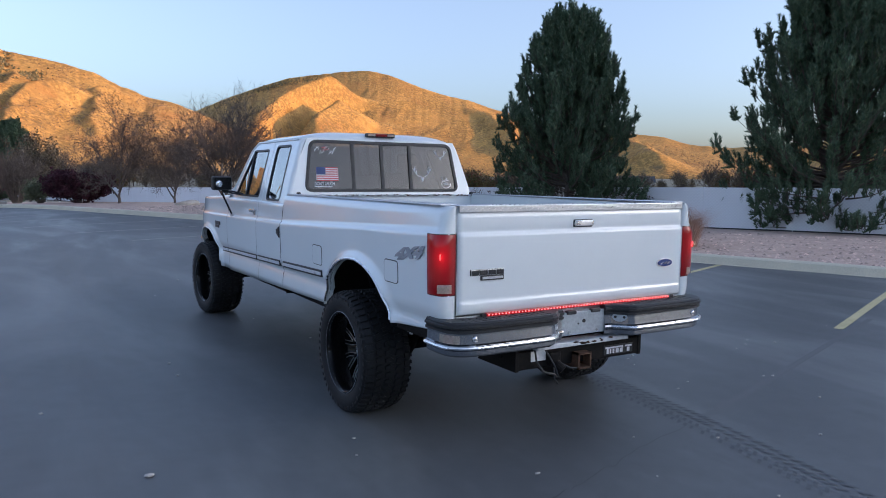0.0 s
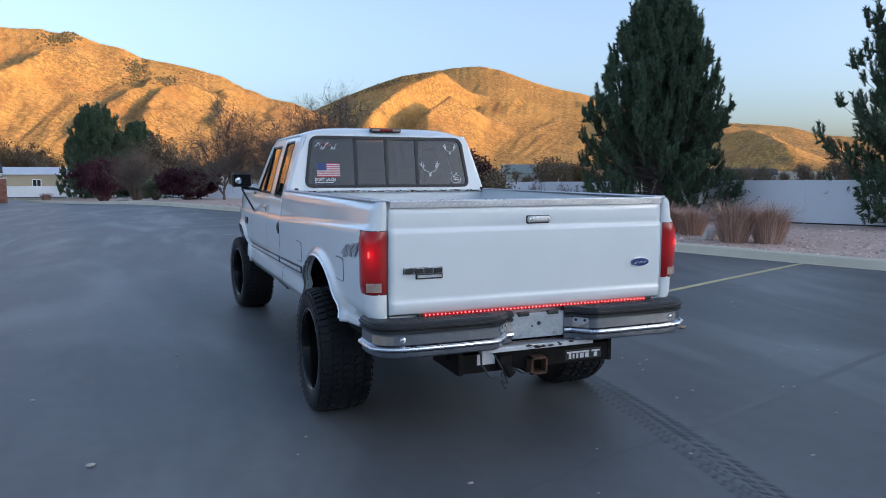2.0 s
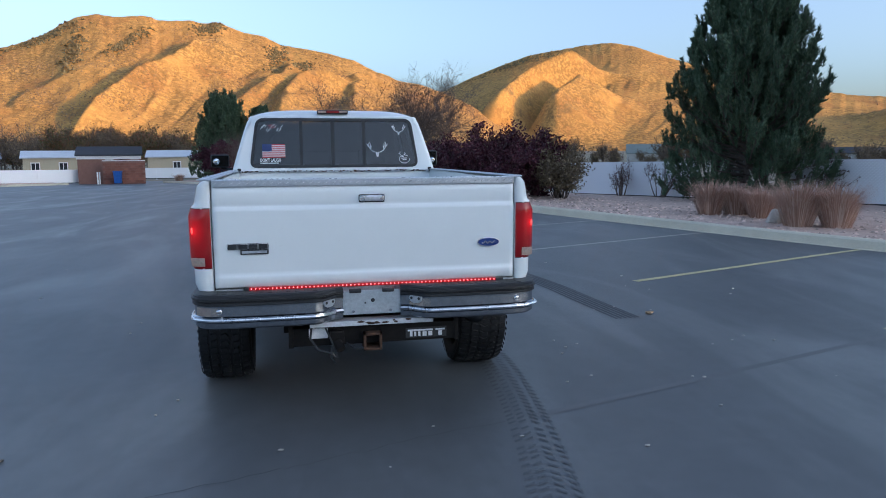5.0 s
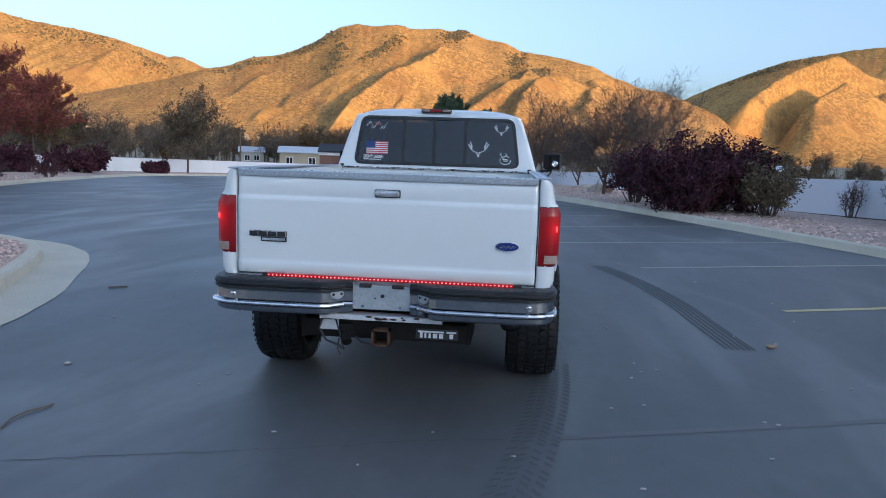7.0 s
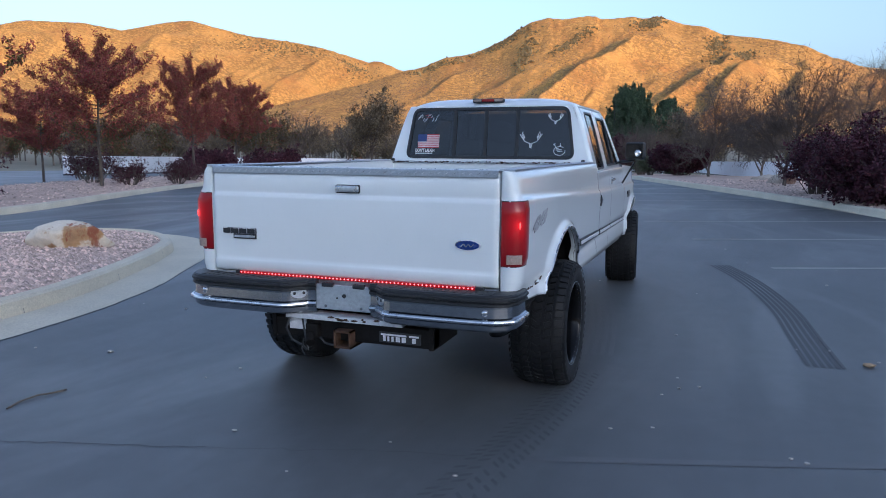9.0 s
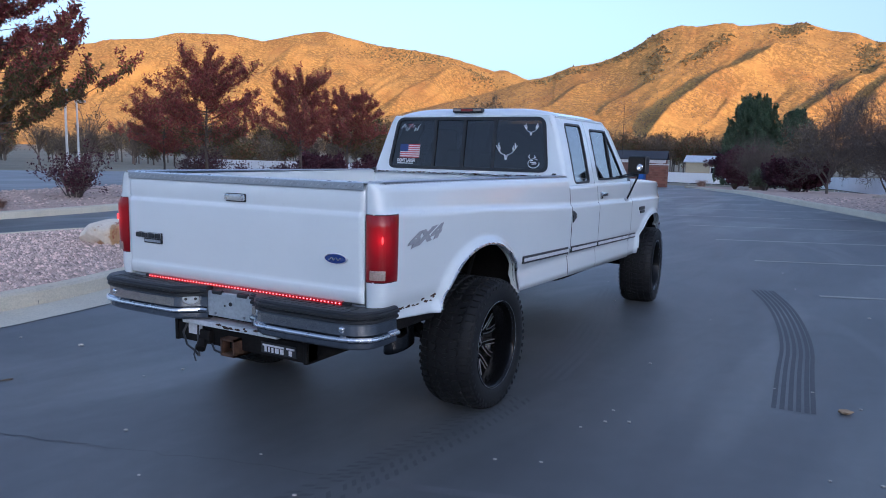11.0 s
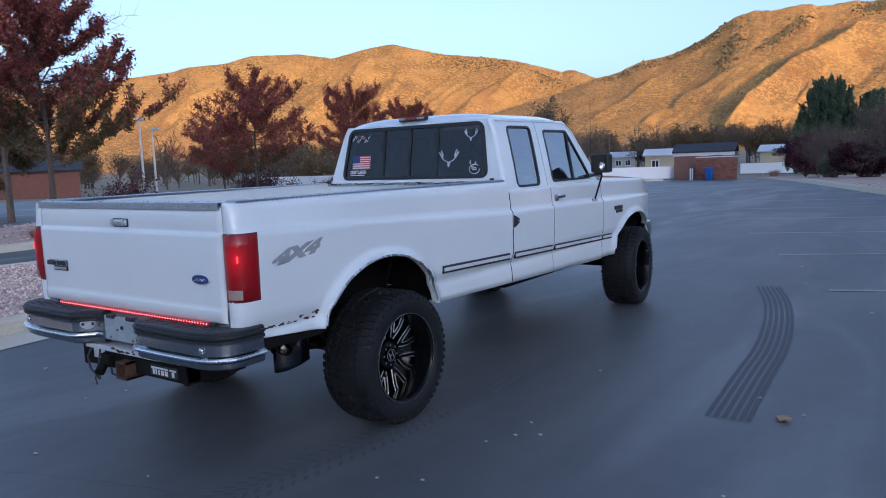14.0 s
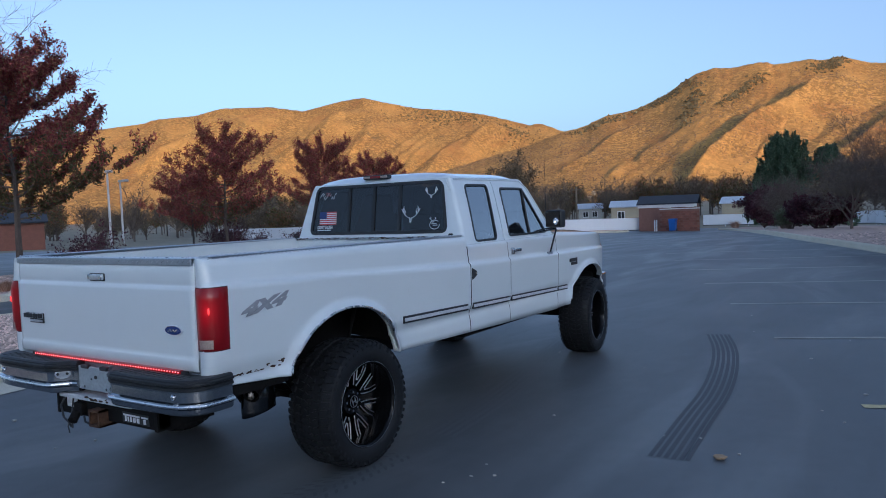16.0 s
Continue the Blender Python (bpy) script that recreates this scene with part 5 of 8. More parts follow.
def roof_z(x, y):
    u = min(abs(x) / 0.70, 1.0)
    z = 1.765 + 0.058 * (1 - u ** 5.5)
    z -= 0.06 * max(0.12 - (y - 2.505), 0) ** 2 / 0.0144
    z -= 0.045 * max(y - 3.5, 0) ** 2 / 0.04
    return z


verts, faces = [], []
nx, ny = 40, 18
for j in range(ny + 1):
    y = 2.505 + (3.70 - 2.505) * j / ny
    for i in range(nx + 1):
        x = -0.70 + 1.4 * i / nx
        verts.append((x, y, roof_z(x, y)))
for j in range(ny):
    for i in range(nx):
        a = j * (nx + 1) + i
        faces.append((a, a + 1, a + nx + 2, a + nx + 1))
put("roof", verts, faces, WHITE, truck, smooth=True)

bm = bmesh.new()
box(bm, -0.145, 0.115, 2.505, 2.56, 1.788, 1.822, 0.012, 3)
third = part("third_brake_light", bm, BLACKPLASTIC, truck, "high brake light with clear ends")
bm = bmesh.new()
box(bm, -0.067, 0.037, 2.499, 2.52, 1.794, 1.816, 0.006)
part("red_lens", bm, surface("unlit_red_lens", (0.22, 0.01, 0.012), (0.3, 0.015, 0.015), 0.2, scale=20, fine=60, bump=0.0, coat=0.6), third)
for x0, x1 in ((-0.138, -0.07), (0.04, 0.108)):
    bm = bmesh.new()
    box(bm, x0, x1, 2.500, 2.52, 1.795, 1.815, 0.006)
    part("clear_lens", bm, CLEARLENS, third)

# windscreen, bonnet, nose
sheet_with_holes("windscreen", [(-0.68, 1.75), (0.68, 1.75), (0.85, 1.262), (-0.85, 1.262)], [], lambda x, z, d: (x, 3.70 + (1.75 - z) * 0.68 + d, z), 0.006, SIDEGLASS, truck).visible_shadow = False
verts, faces = [], []
for j in range(13):
    y = 4.03 + 1.30 * j / 12
    for i in range(17):
        u = -1 + 2 * i / 16
        w = half_width(y, fender_top(y)) - 0.07
        z = fender_top(y) + 0.012 + 0.035 * (1 - abs(u) ** 3) - 0.03 * max(y - 5.2, 0) ** 2 / 0.04
        verts.append((u * w, y, z))
for j in range(12):
    for i in range(16):
        a = j * 17 + i
        faces.append((a, a + 1, a + 18, a + 17))
put("bonnet", verts, faces, WHITE, truck, smooth=True)
bm = bmesh.new()
box(bm, -0.76, 0.76, 5.25, 5.345, 0.72, 1.15, 0.03)
part("grille", bm, BLACKPLASTIC, truck)
for sx in (-1, 1):
    bm = bmesh.new()
    box(bm, sx * 0.775 - 0.065, sx * 0.775 + 0.065, 5.17, 5.355, 0.93, 1.09, 0.02)
    part("corner_lamp", bm, AMBER, truck, "amber corner lamp")
bm = bmesh.new()
for x0, x1, y0, y1 in ((-0.83, 0.83, 5.365, 5.475),):
    box(bm, x0, x1, y0, y1, 0.60, 0.77, 0.03, 3)
fb = part("front_bumper", bm, CHROME, truck, "chrome front bumper")
for sx in (-1, 1):
    bm = bmesh.new()
    box(bm, sx * 0.83 - 0.03, sx * 0.83 + 0.03, 5.22, 5.42, 0.60, 0.77, 0.02)
    part("bumper_end", bm, CHROME, fb)
bm = bmesh.new()
rod(bm, (0.80, 4.03, 1.24), (0.80, 4.03, 1.98), 0.003, 0.0015, 6)
part("antenna", bm, BLACKPLASTIC, truck, "thin whip antenna")

# door furniture, mirrors, hinge plates, badges
for sx in (-1, 1):
    w = half_width(3.16, 1.14)
    bm = bmesh.new()
    box(bm, sx * (w + 0.012) - 0.012, sx * (w + 0.012) + 0.012, 3.11, 3.26, 1.145, 1.172, 0.008)
    box(bm, sx * (w + 0.006) - 0.010, sx * (w + 0.006) + 0.010, 3.10, 3.15, 1.125, 1.182, 0.008)
    part("door_handle", bm, CHROME, truck, "chrome door handle")
    bm = bmesh.new()
    rod(bm, (sx * w * 0.99, 3.115, 1.03), (sx * (w + 0.01), 3.115, 1.03), 0.012, n=12)
    part("door_lock", bm, CHROME, truck)
    # black triangular plate on the cab side
    bm = bmesh.new()
    w2 = half_width(2.45, 1.03)
    tri_pts = [(2.428, 0.985), (2.428, 1.072), (2.495, 1.045), (2.495, 1.015)]
    a = [bm.verts.new((sx * (w2 - 0.002), y, z)) for y, z in tri_pts]
    b = [bm.verts.new((sx * (w2 + 0.007), y, z)) for y, z in tri_pts]
    bm.faces.new(b)
    bm.faces.new(a[::-1])
    for i in range(4):
        bm.faces.new((a[i], a[(i + 1) % 4], b[(i + 1) % 4], b[i]))
    tp2 = part("hinge_plate", bm, BLACKPLASTIC, truck, "black triangular plate")
    bm = bmesh.new()
    rod(bm, (sx * (w2 + 0.004), 2.472, 1.03), (sx * (w2 + 0.012), 2.472, 1.03), 0.010, n=12)
    part("stud", bm, CHROME, tp2)
    # mirror with a round convex spot glass
    mirror = new("wing_mirror")
    mirror.parent = truck
    mirror["label"] = "black towing mirror with a round convex spot mirror"
    bm = bmesh.new()
    cx, mz0, mz1 = sx * 1.045, 1.322, 1.448 if sx < 0 else 1.478
    spin = pose(cx, 3.70, 0, 0, 0, 4 if sx < 0 else -13) @ pose(-cx, -3.70, 0)
    box(bm, cx - 0.088, cx + 0.088, 3.66, 3.735, mz0, mz1, 0.024, 3)
    bm.transform(spin)
    part("mirror_housing", bm, BLACKPLASTIC, mirror)
    bm = bmesh.new()
    box(bm, cx - 0.076, cx + 0.076, 3.654, 3.664, mz0 + 0.012, mz1 - 0.012, 0.004)
    bm.transform(spin)
    part("mirror_glass", bm, RIMBLACK, mirror, "dark mirror glass")
    bm = bmesh.new()
    bmesh.ops.create_uvsphere(bm, u_segments=18, v_segments=10, radius=0.032)
    for v in bm.verts:
        v.co = Vector((cx + sx * 0.034 + v.co.x, 3.654 + v.co.y * 0.3, mz0 + 0.058 + v.co.z))
    bm.transform(spin)
    part("spot_mirror", bm, MIRROR, mirror, "round convex spot mirror", smooth=True)
    bm = bmesh.new()
    wd = half_width(3.8, 1.1)
    pipe(bm, [(sx * (wd + 0.0), 3.86, 1.085), (sx * (wd + 0.012), 3.85, 1.10), (sx * 1.035, 3.72, 1.295), (sx * 1.04, 3.70, 1.335)], 0.0085, 8)
    pipe(bm, [(sx * 1.04, 3.70, 1.31), (sx * 0.94, 3.72, 1.295), (sx * 0.868, 3.74, 1.285)], 0.009, 8)
    pipe(bm, [(sx * 1.04, 3.70, 1.32), (sx * 0.95, 3.66, 1.312), (sx * 0.872, 3.62, 1.292)], 0.006, 8)
    part("mirror_arm", bm, DARKCHROME, mirror, "dull metal arm")
    bm = bmesh.new()
    box(bm, sx * (wd + 0.006) - 0.008, sx * (wd + 0.006) + 0.008, 3.80, 3.90, 1.07, 1.10, 0.005)
    part("arm_foot", bm, GALV, mirror)
    # fender nameplate as dark blocks
    wf = half_width(4.36, 0.97)
    bm = bmesh.new()
    box(bm, sx * (wf + 0.002) - 0.006, sx * (wf + 0.002) + 0.006, 4.27, 4.45, 0.965, 1.0, 0.003)
    box(bm, sx * (wf + 0.002) - 0.006, sx * (wf + 0.002) + 0.006, 4.31, 4.45, 0.935, 0.962, 0.003)
    part("fender_badge", bm, BLACKPLASTIC, truck, "small black fender badge")

# fuel flaps on the driver's side
for y0, y1, z0, z1 in ((0.43, 0.585, 0.893, 1.012), (1.545, 1.71, 0.868, 0.995)):
    loop = rounded([(y0, z0), (y1, z0), (y1, z1), (y0, z1)], 0.025)
    flap = sheet_with_holes("fuel_flap", loop, [], lambda y, z, d: (-(half_width(y, z) + flare(y, z, R_ARCH) + 0.003 - d), y, z), 0.004, WHITE, truck)
    sheet_with_holes("flap_gap", shrink(loop, -0.005), [shrink(loop, 0.0)], lambda y, z, d: (-(half_width(y, z) + flare(y, z, R_ARCH) + 0.0016 - d), y, z), 0.004, BLACKPLASTIC, flap)


def lettering(name, body, size, m, material, parent, depth=0.0015, shear=0.0, label="", bold=0.0):
    cu = bpy.data.curves.new(name, 'FONT')
    cu.body, cu.size, cu.extrude, cu.shear = body, size, depth, shear
    cu.align_x, cu.align_y, cu.offset = 'CENTER', 'CENTER', bold
    tmp = new(name + "_curve", cu)
    me = bpy.data.meshes.new_from_object(tmp)
    bpy.data.objects.remove(tmp)
    me.materials.clear()
    me.materials.append(material)
    ob = new(name, me)
    ob.parent = parent
    ob.matrix_local = m
    if label:
        ob["label"] = label
    return ob


for sx in (-1, 1):
    w = half_width(0.33, 1.06) + 0.003
    lettering("four_wheel_decal", "4X4", 0.12, pose(sx * w, 0.325, 1.066, 90, 0, 90 * sx) @ pose(0, 0, 0, 0, 0, 7) @ Matrix.Diagonal((1.42, 0.66, 1, 1)), DECALGREY, truck, 0.001, 0.5, "faded grey 4X4 decal", 0.008)

# rust along the lower seam of the bed
rng = random.Random(4)
for i in range(44):
    y = 0.02 + 0.53 * (rng.random() ** 0.7)
    big = 1.6 if y > 0.38 else 0.8
    z = 0.735 + 0.025 * (y > 0.36) * rng.random() + rng.uniform(-0.006, 0.006)
    bm = bmesh.new()
    n = 7
    ry, rz = rng.uniform(0.004, 0.016) * big, rng.uniform(0.002, 0.005) * big
    ring = [bm.verts.new((half_width(y, z) + 0.0035, y + ry * math.cos(k * math.tau / n) * rng.uniform(0.6, 1.3), z + rz * math.sin(k * math.tau / n) * rng.uniform(0.6, 1.3))) for k in range(n)]
    back = [bm.verts.new((v.co.x - 0.006, v.co.y, v.co.z)) for v in ring]
    bm.faces.new(ring)
    for k in range(n):
        bm.faces.new((ring[k], ring[(k + 1) % n], back[(k + 1) % n], back[k]))
    part("rust_spot", bm, RUSTSPOT, truck)


# ---- stickers on the rear glass ----
def glass_y(z):
    return rear_y(z) - 0.001


def sticker(name, parts, label):
    """Flat pieces on the glass: (material, list of outlines in x, z)."""
    base = None
    for material, outlines in parts:
        bm = bmesh.new()
        for o in outlines:
            vs = [bm.verts.new((x, glass_y(z) - (0.0006 if base else 0.0), z)) for x, z in o]
            fs = [bm.verts.new((x, glass_y(z) + 0.003, z)) for x, z in o]
            bm.faces.new(vs)
            for i in range(len(o)):
                bm.faces.new((vs[i], vs[(i + 1) % len(o)], fs[(i + 1) % len(o)], fs[i]))
        ob = part(name if base is None else "sticker_piece", bm, material, seal if base is None else base, label if base is None else "")
        base = base or ob
    return base


def rect(x0, x1, z0, z1):
    return [(x0, z0), (x1, z0), (x1, z1), (x0, z1)]


fx0, fx1, fz0, fz1 = -0.606, -0.418, 1.425, 1.535
sh = (fz1 - fz0) / 13
sticker("flag_sticker", [(DECALWHITE, [rect(fx0, fx1, fz0, fz1)]),
                         (DECALRED, [rect(fx0, fx1, fz0 + sh * 2 * i, fz0 + sh * (2 * i + 1)) for i in range(7)]),], "striped flag sticker")
bm = bmesh.new()
box(bm, fx0, fx0 + 0.078, -0.0024, 0.001, fz0 + sh * 6, fz1)
for v in bm.verts:
    v.co.y += glass_y(v.co.z)
part("flag_canton", bm, DECALBLUE, seal)
lettering("sticker_words", "DON'T LAUGH", 0.040, pose(-0.540, glass_y(1.402) - 0.001, 1.402, 90 - 8, 0, 0) @ Matrix.Diagonal((0.63, 0.95, 1, 1)), DECALWHITE, seal, 0.0008, bold=0.0012)
bm = bmesh.new()
box(bm, -0.625, -0.475, -0.0015, 0.001, 1.376, 1.383)
for v in bm.verts:
    v.co.y += glass_y(v.co.z)
part("sticker_bar", bm, DECALWHITE, seal)


def strokes(name, lines, r, material, label):
    bm = bmesh.new()
    for ln in lines:
        pts = [(x, glass_y(z) - 0.0012, z) for x, z in ln]
        pipe(bm, pts, r, 5)
    for v in bm.verts:
        v.co.y = glass_y(v.co.z) - 0.001 + (v.co.y - glass_y(v.co.z)) * 0.25
    part(name, bm, material, seal, label)


def antler(cx, cz, s):
    out = []
    for m in (-1, 1):
        for ln in ([(0.05, -0.3), (0.2, -0.26), (0.42, -0.16), (0.6, 0.06), (0.64, 0.3), (0.58, 0.5)], [(0.6, 0.06), (0.78, 0.34)], [(0.5, -0.08), (0.44, 0.2)], [(0.5, 0.0), (0.52, 0.36)]):
            out.append([(cx + m * u * s, cz + v * s) for u, v in ln])
    out.append([(cx, cz - 0.3 * s), (cx, cz - 0.62 * s)])
    out.append([(cx - 0.10 * s, cz - 0.30 * s), (cx - 0.04 * s, cz - 0.60 * s), (cx + 0.04 * s, cz - 0.60 * s), (cx + 0.10 * s, cz - 0.30 * s)])
    return out


strokes("antler_sticker", antler(0.356, 1.497, 0.115), 0.0032, DECALWHITE, "white antler outline sticker")
strokes("antler_sticker", antler(0.545, 1.66, 0.078), 0.0025, DECALWHITE, "small white antler sticker")
ring = [(0.588 + 0.045 * math.cos(k * math.tau / 20 + 0.8), 1.405 + 0.034 * math.sin(k * math.tau / 20 + 0.8)) for k in range(19)]
strokes("round_sticker", [ring, [(0.558, 1.437), (0.548, 1.452), (0.552, 1.468)], [(0.552, 1.446), (0.538, 1.455)], [(0.585, 1.438), (0.594, 1.450), (0.592, 1.464)], [(0.590, 1.445), (0.602, 1.452)]], 0.0024, DECALWHITE, "round white outline sticker")
strokes("round_sticker", [[(0.560, 1.412), (0.606, 1.414)], [(0.572, 1.400), (0.612, 1.402)], [(0.562, 1.425), (0.582, 1.427)]], 0.0032, DECALWHITE, "white bars inside the round sticker")
rng = random.Random(12)
blobs = []
for i in range(16):
    x = -0.61 + 0.17 * i / 15
    z = 1.668 + 0.020 * math.sin(i * 0.9)
    blobs.append([(x - 0.004, z - 0.022 * rng.random()), (x + 0.006, z + 0.02 * rng.random() - 0.004), (x + 0.010, z + 0.012)])
strokes("torn_sticker", blobs, 0.0020, DECALWHITE, "ragged white and red shape sticker")
strokes("torn_sticker", [[(-0.55, 1.69), (-0.50, 1.695)], [(-0.54, 1.672), (-0.49, 1.676)]], 0.0022, DECALRED, "red pieces of a ragged sticker")

# ---- inside the cab ----
bm = bmesh.new()
box(bm, -0.80, 0.80, 2.5, 4.1, 0.66, 0.70)
part("cab_floor", bm, SEAT, truck)
for x in (-0.38, 0.38):
    bm = bmesh.new()
    box(bm, x - 0.27, x + 0.27, 3.06, 3.20, 0.75, 1.33, 0.05, 3)
    seat = part("seat_back", bm, SEAT, truck, "dark cloth seat")
    bm = bmesh.new()
    box(bm, x - 0.13, x + 0.13, 3.06, 3.14, 1.35, 1.50, 0.03, 3)
    part("head_rest", bm, SEAT, seat)
bm = bmesh.new()
box(bm, -0.66, 0.66, 2.62, 2.74, 0.72, 1.25, 0.04, 3)
part("rear_bench", bm, SEAT, truck)
bm = bmesh.new()
box(bm, -0.80, 0.80, 3.78, 4.08, 0.95, 1.24, 0.05, 3)
part("dashboard", bm, BLACKPLASTIC, truck)
bm = bmesh.new()
pipe(bm, [(-0.38 + 0.18 * math.cos(k * math.tau / 24), 3.66 - 0.06 * math.sin(k * math.tau / 24), 1.18 + 0.17 * math.sin(k * math.tau / 24)) for k in range(25)], 0.014, 6, False)
part("steering_wheel", bm, BLACKPLASTIC, truck)

# ---- chassis ----
for sx in (-1, 1):
    bm = bmesh.new()
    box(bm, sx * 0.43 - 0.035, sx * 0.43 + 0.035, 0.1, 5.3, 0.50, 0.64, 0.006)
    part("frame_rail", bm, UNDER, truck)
    bm = bmesh.new()
    for i, ln in enumerate((0.70, 0.62, 0.5, 0.38)):
        pipe(bm, [(sx * 0.52, 1.1 + ln * t, 0.44 - 0.012 * i + 0.10 * t * t) for t in (-1, -0.5, 0, 0.5, 1)], 0.012, 6)
    part("leaf_spring", bm, UNDER, truck)
    bm = bmesh.new()
    rod(bm, (sx * 0.55, 1.0, 0.35), (sx * 0.47, 0.75, 0.75), 0.028, n=10)
    rod(bm, (sx * 0.58, 1.25, 0.40), (sx * 0.72, 1.30, 0.93), 0.012, n=8)
    part("shock_absorber", bm, UNDER, truck)
bm = bmesh.new()
rod(bm, (-0.72, 1.1, 0.385), (0.72, 1.1, 0.385), 0.045, n=14)
bmesh.ops.create_uvsphere(bm, u_segments=14, v_segments=10, radius=0.15, matrix=Matrix.Translation((0.0, 1.1, 0.385)))
part("rear_axle", bm, UNDER, truck, smooth=True)
bm = bmesh.new()
rod(bm, (-0.72, 4.875, 0.385), (0.72, 4.875, 0.385), 0.04, n=14)
bmesh.ops.create_uvsphere(bm, u_segments=14, v_segments=10, radius=0.13, matrix=Matrix.Translation((-0.25, 4.875, 0.385)))
part("front_axle", bm, UNDER, truck, smooth=True)
bm = bmesh.new()
rod(bm, (0, 1.25, 0.42), (0, 3.3, 0.52), 0.04, n=12)
box(bm, -0.22, 0.22, 3.2, 4.6, 0.42, 0.66, 0.05, 3)
box(bm, -0.3, 0.3, 4.5, 5.2, 0.50, 0.75, 0.05, 3)
part("drivetrain", bm, UNDER, truck)
for y in (0.3, 1.9, 2.9):
    bm = bmesh.new()
    box(bm, -0.45, 0.45, y - 0.04, y + 0.04, 0.52, 0.60)
    part("cross_member", bm, UNDER, truck)
for x0, x1, y0, y1 in ((-0.80, -0.48, 1.75, 2.7), (0.48, 0.80, 2.5, 3.6)):
    bm = bmesh.new()
    box(bm, x0, x1, y0, y1, 0.52, 0.66, 0.04)
    part("fuel_tank", bm, UNDER, truck)
bm = bmesh.new()
pipe(bm, [(0.40, 2.0, 0.46), (0.50, 1.55, 0.55), (0.56, 1.1, 0.60), (0.62, 0.75, 0.60), (0.70, 0.50, 0.62), (0.73, 0.42, 0.60), (0.755, 0.37, 0.57)], 0.045, 12, False)
part("exhaust_pipe", bm, UNDER, truck, "black tailpipe")


def tailpipe_end():
    """A wide oval tip, turned down and cut on a slant, with a bright folded edge."""
    n = 28
    rows = [(0.625, 0.55, 0.70), (0.60, 0.75, 0.85), (0.57, 0.95, 0.95), (0.53, 1.0, 1.0), (0.47, 1.0, 1.0), (None, 1.0, 1.0), (None, 0.92, 0.92), (0.55, 0.9, 0.9)]
    verts, faces = [], []
    for z, sx, sy in rows:
        for k in range(n):
            t = k * math.tau / n
            x, y = 0.690 + 0.064 * sx * math.cos(t), 0.480 + 0.112 * sy * math.sin(t)
            verts.append((x, y, 0.432 + (y - 0.368) * 0.16 + (x - 0.63) * 0.1 if z is None else z))
    for i in range(len(rows) - 1):
        for k in range(n):
            faces.append((i * n + k, i * n + (k + 1) % n, (i + 1) * n + (k + 1) % n, (i + 1) * n + k))
    return put("exhaust_tip", verts, faces, DARKCHROME, truck, "dark chrome slash-cut tailpipe end", smooth=True)


tailpipe_end()
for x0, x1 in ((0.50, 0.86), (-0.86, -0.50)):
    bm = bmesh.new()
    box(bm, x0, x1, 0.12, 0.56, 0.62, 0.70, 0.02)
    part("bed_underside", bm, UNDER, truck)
# step bars under the sills
for sx in (-1, 1):
    bm = bmesh.new()
    box(bm, sx * 0.72, sx * 0.86, 2.43, 4.15, 0.555, 0.60, 0.01)
    part("sill", bm, UNDER, truck)


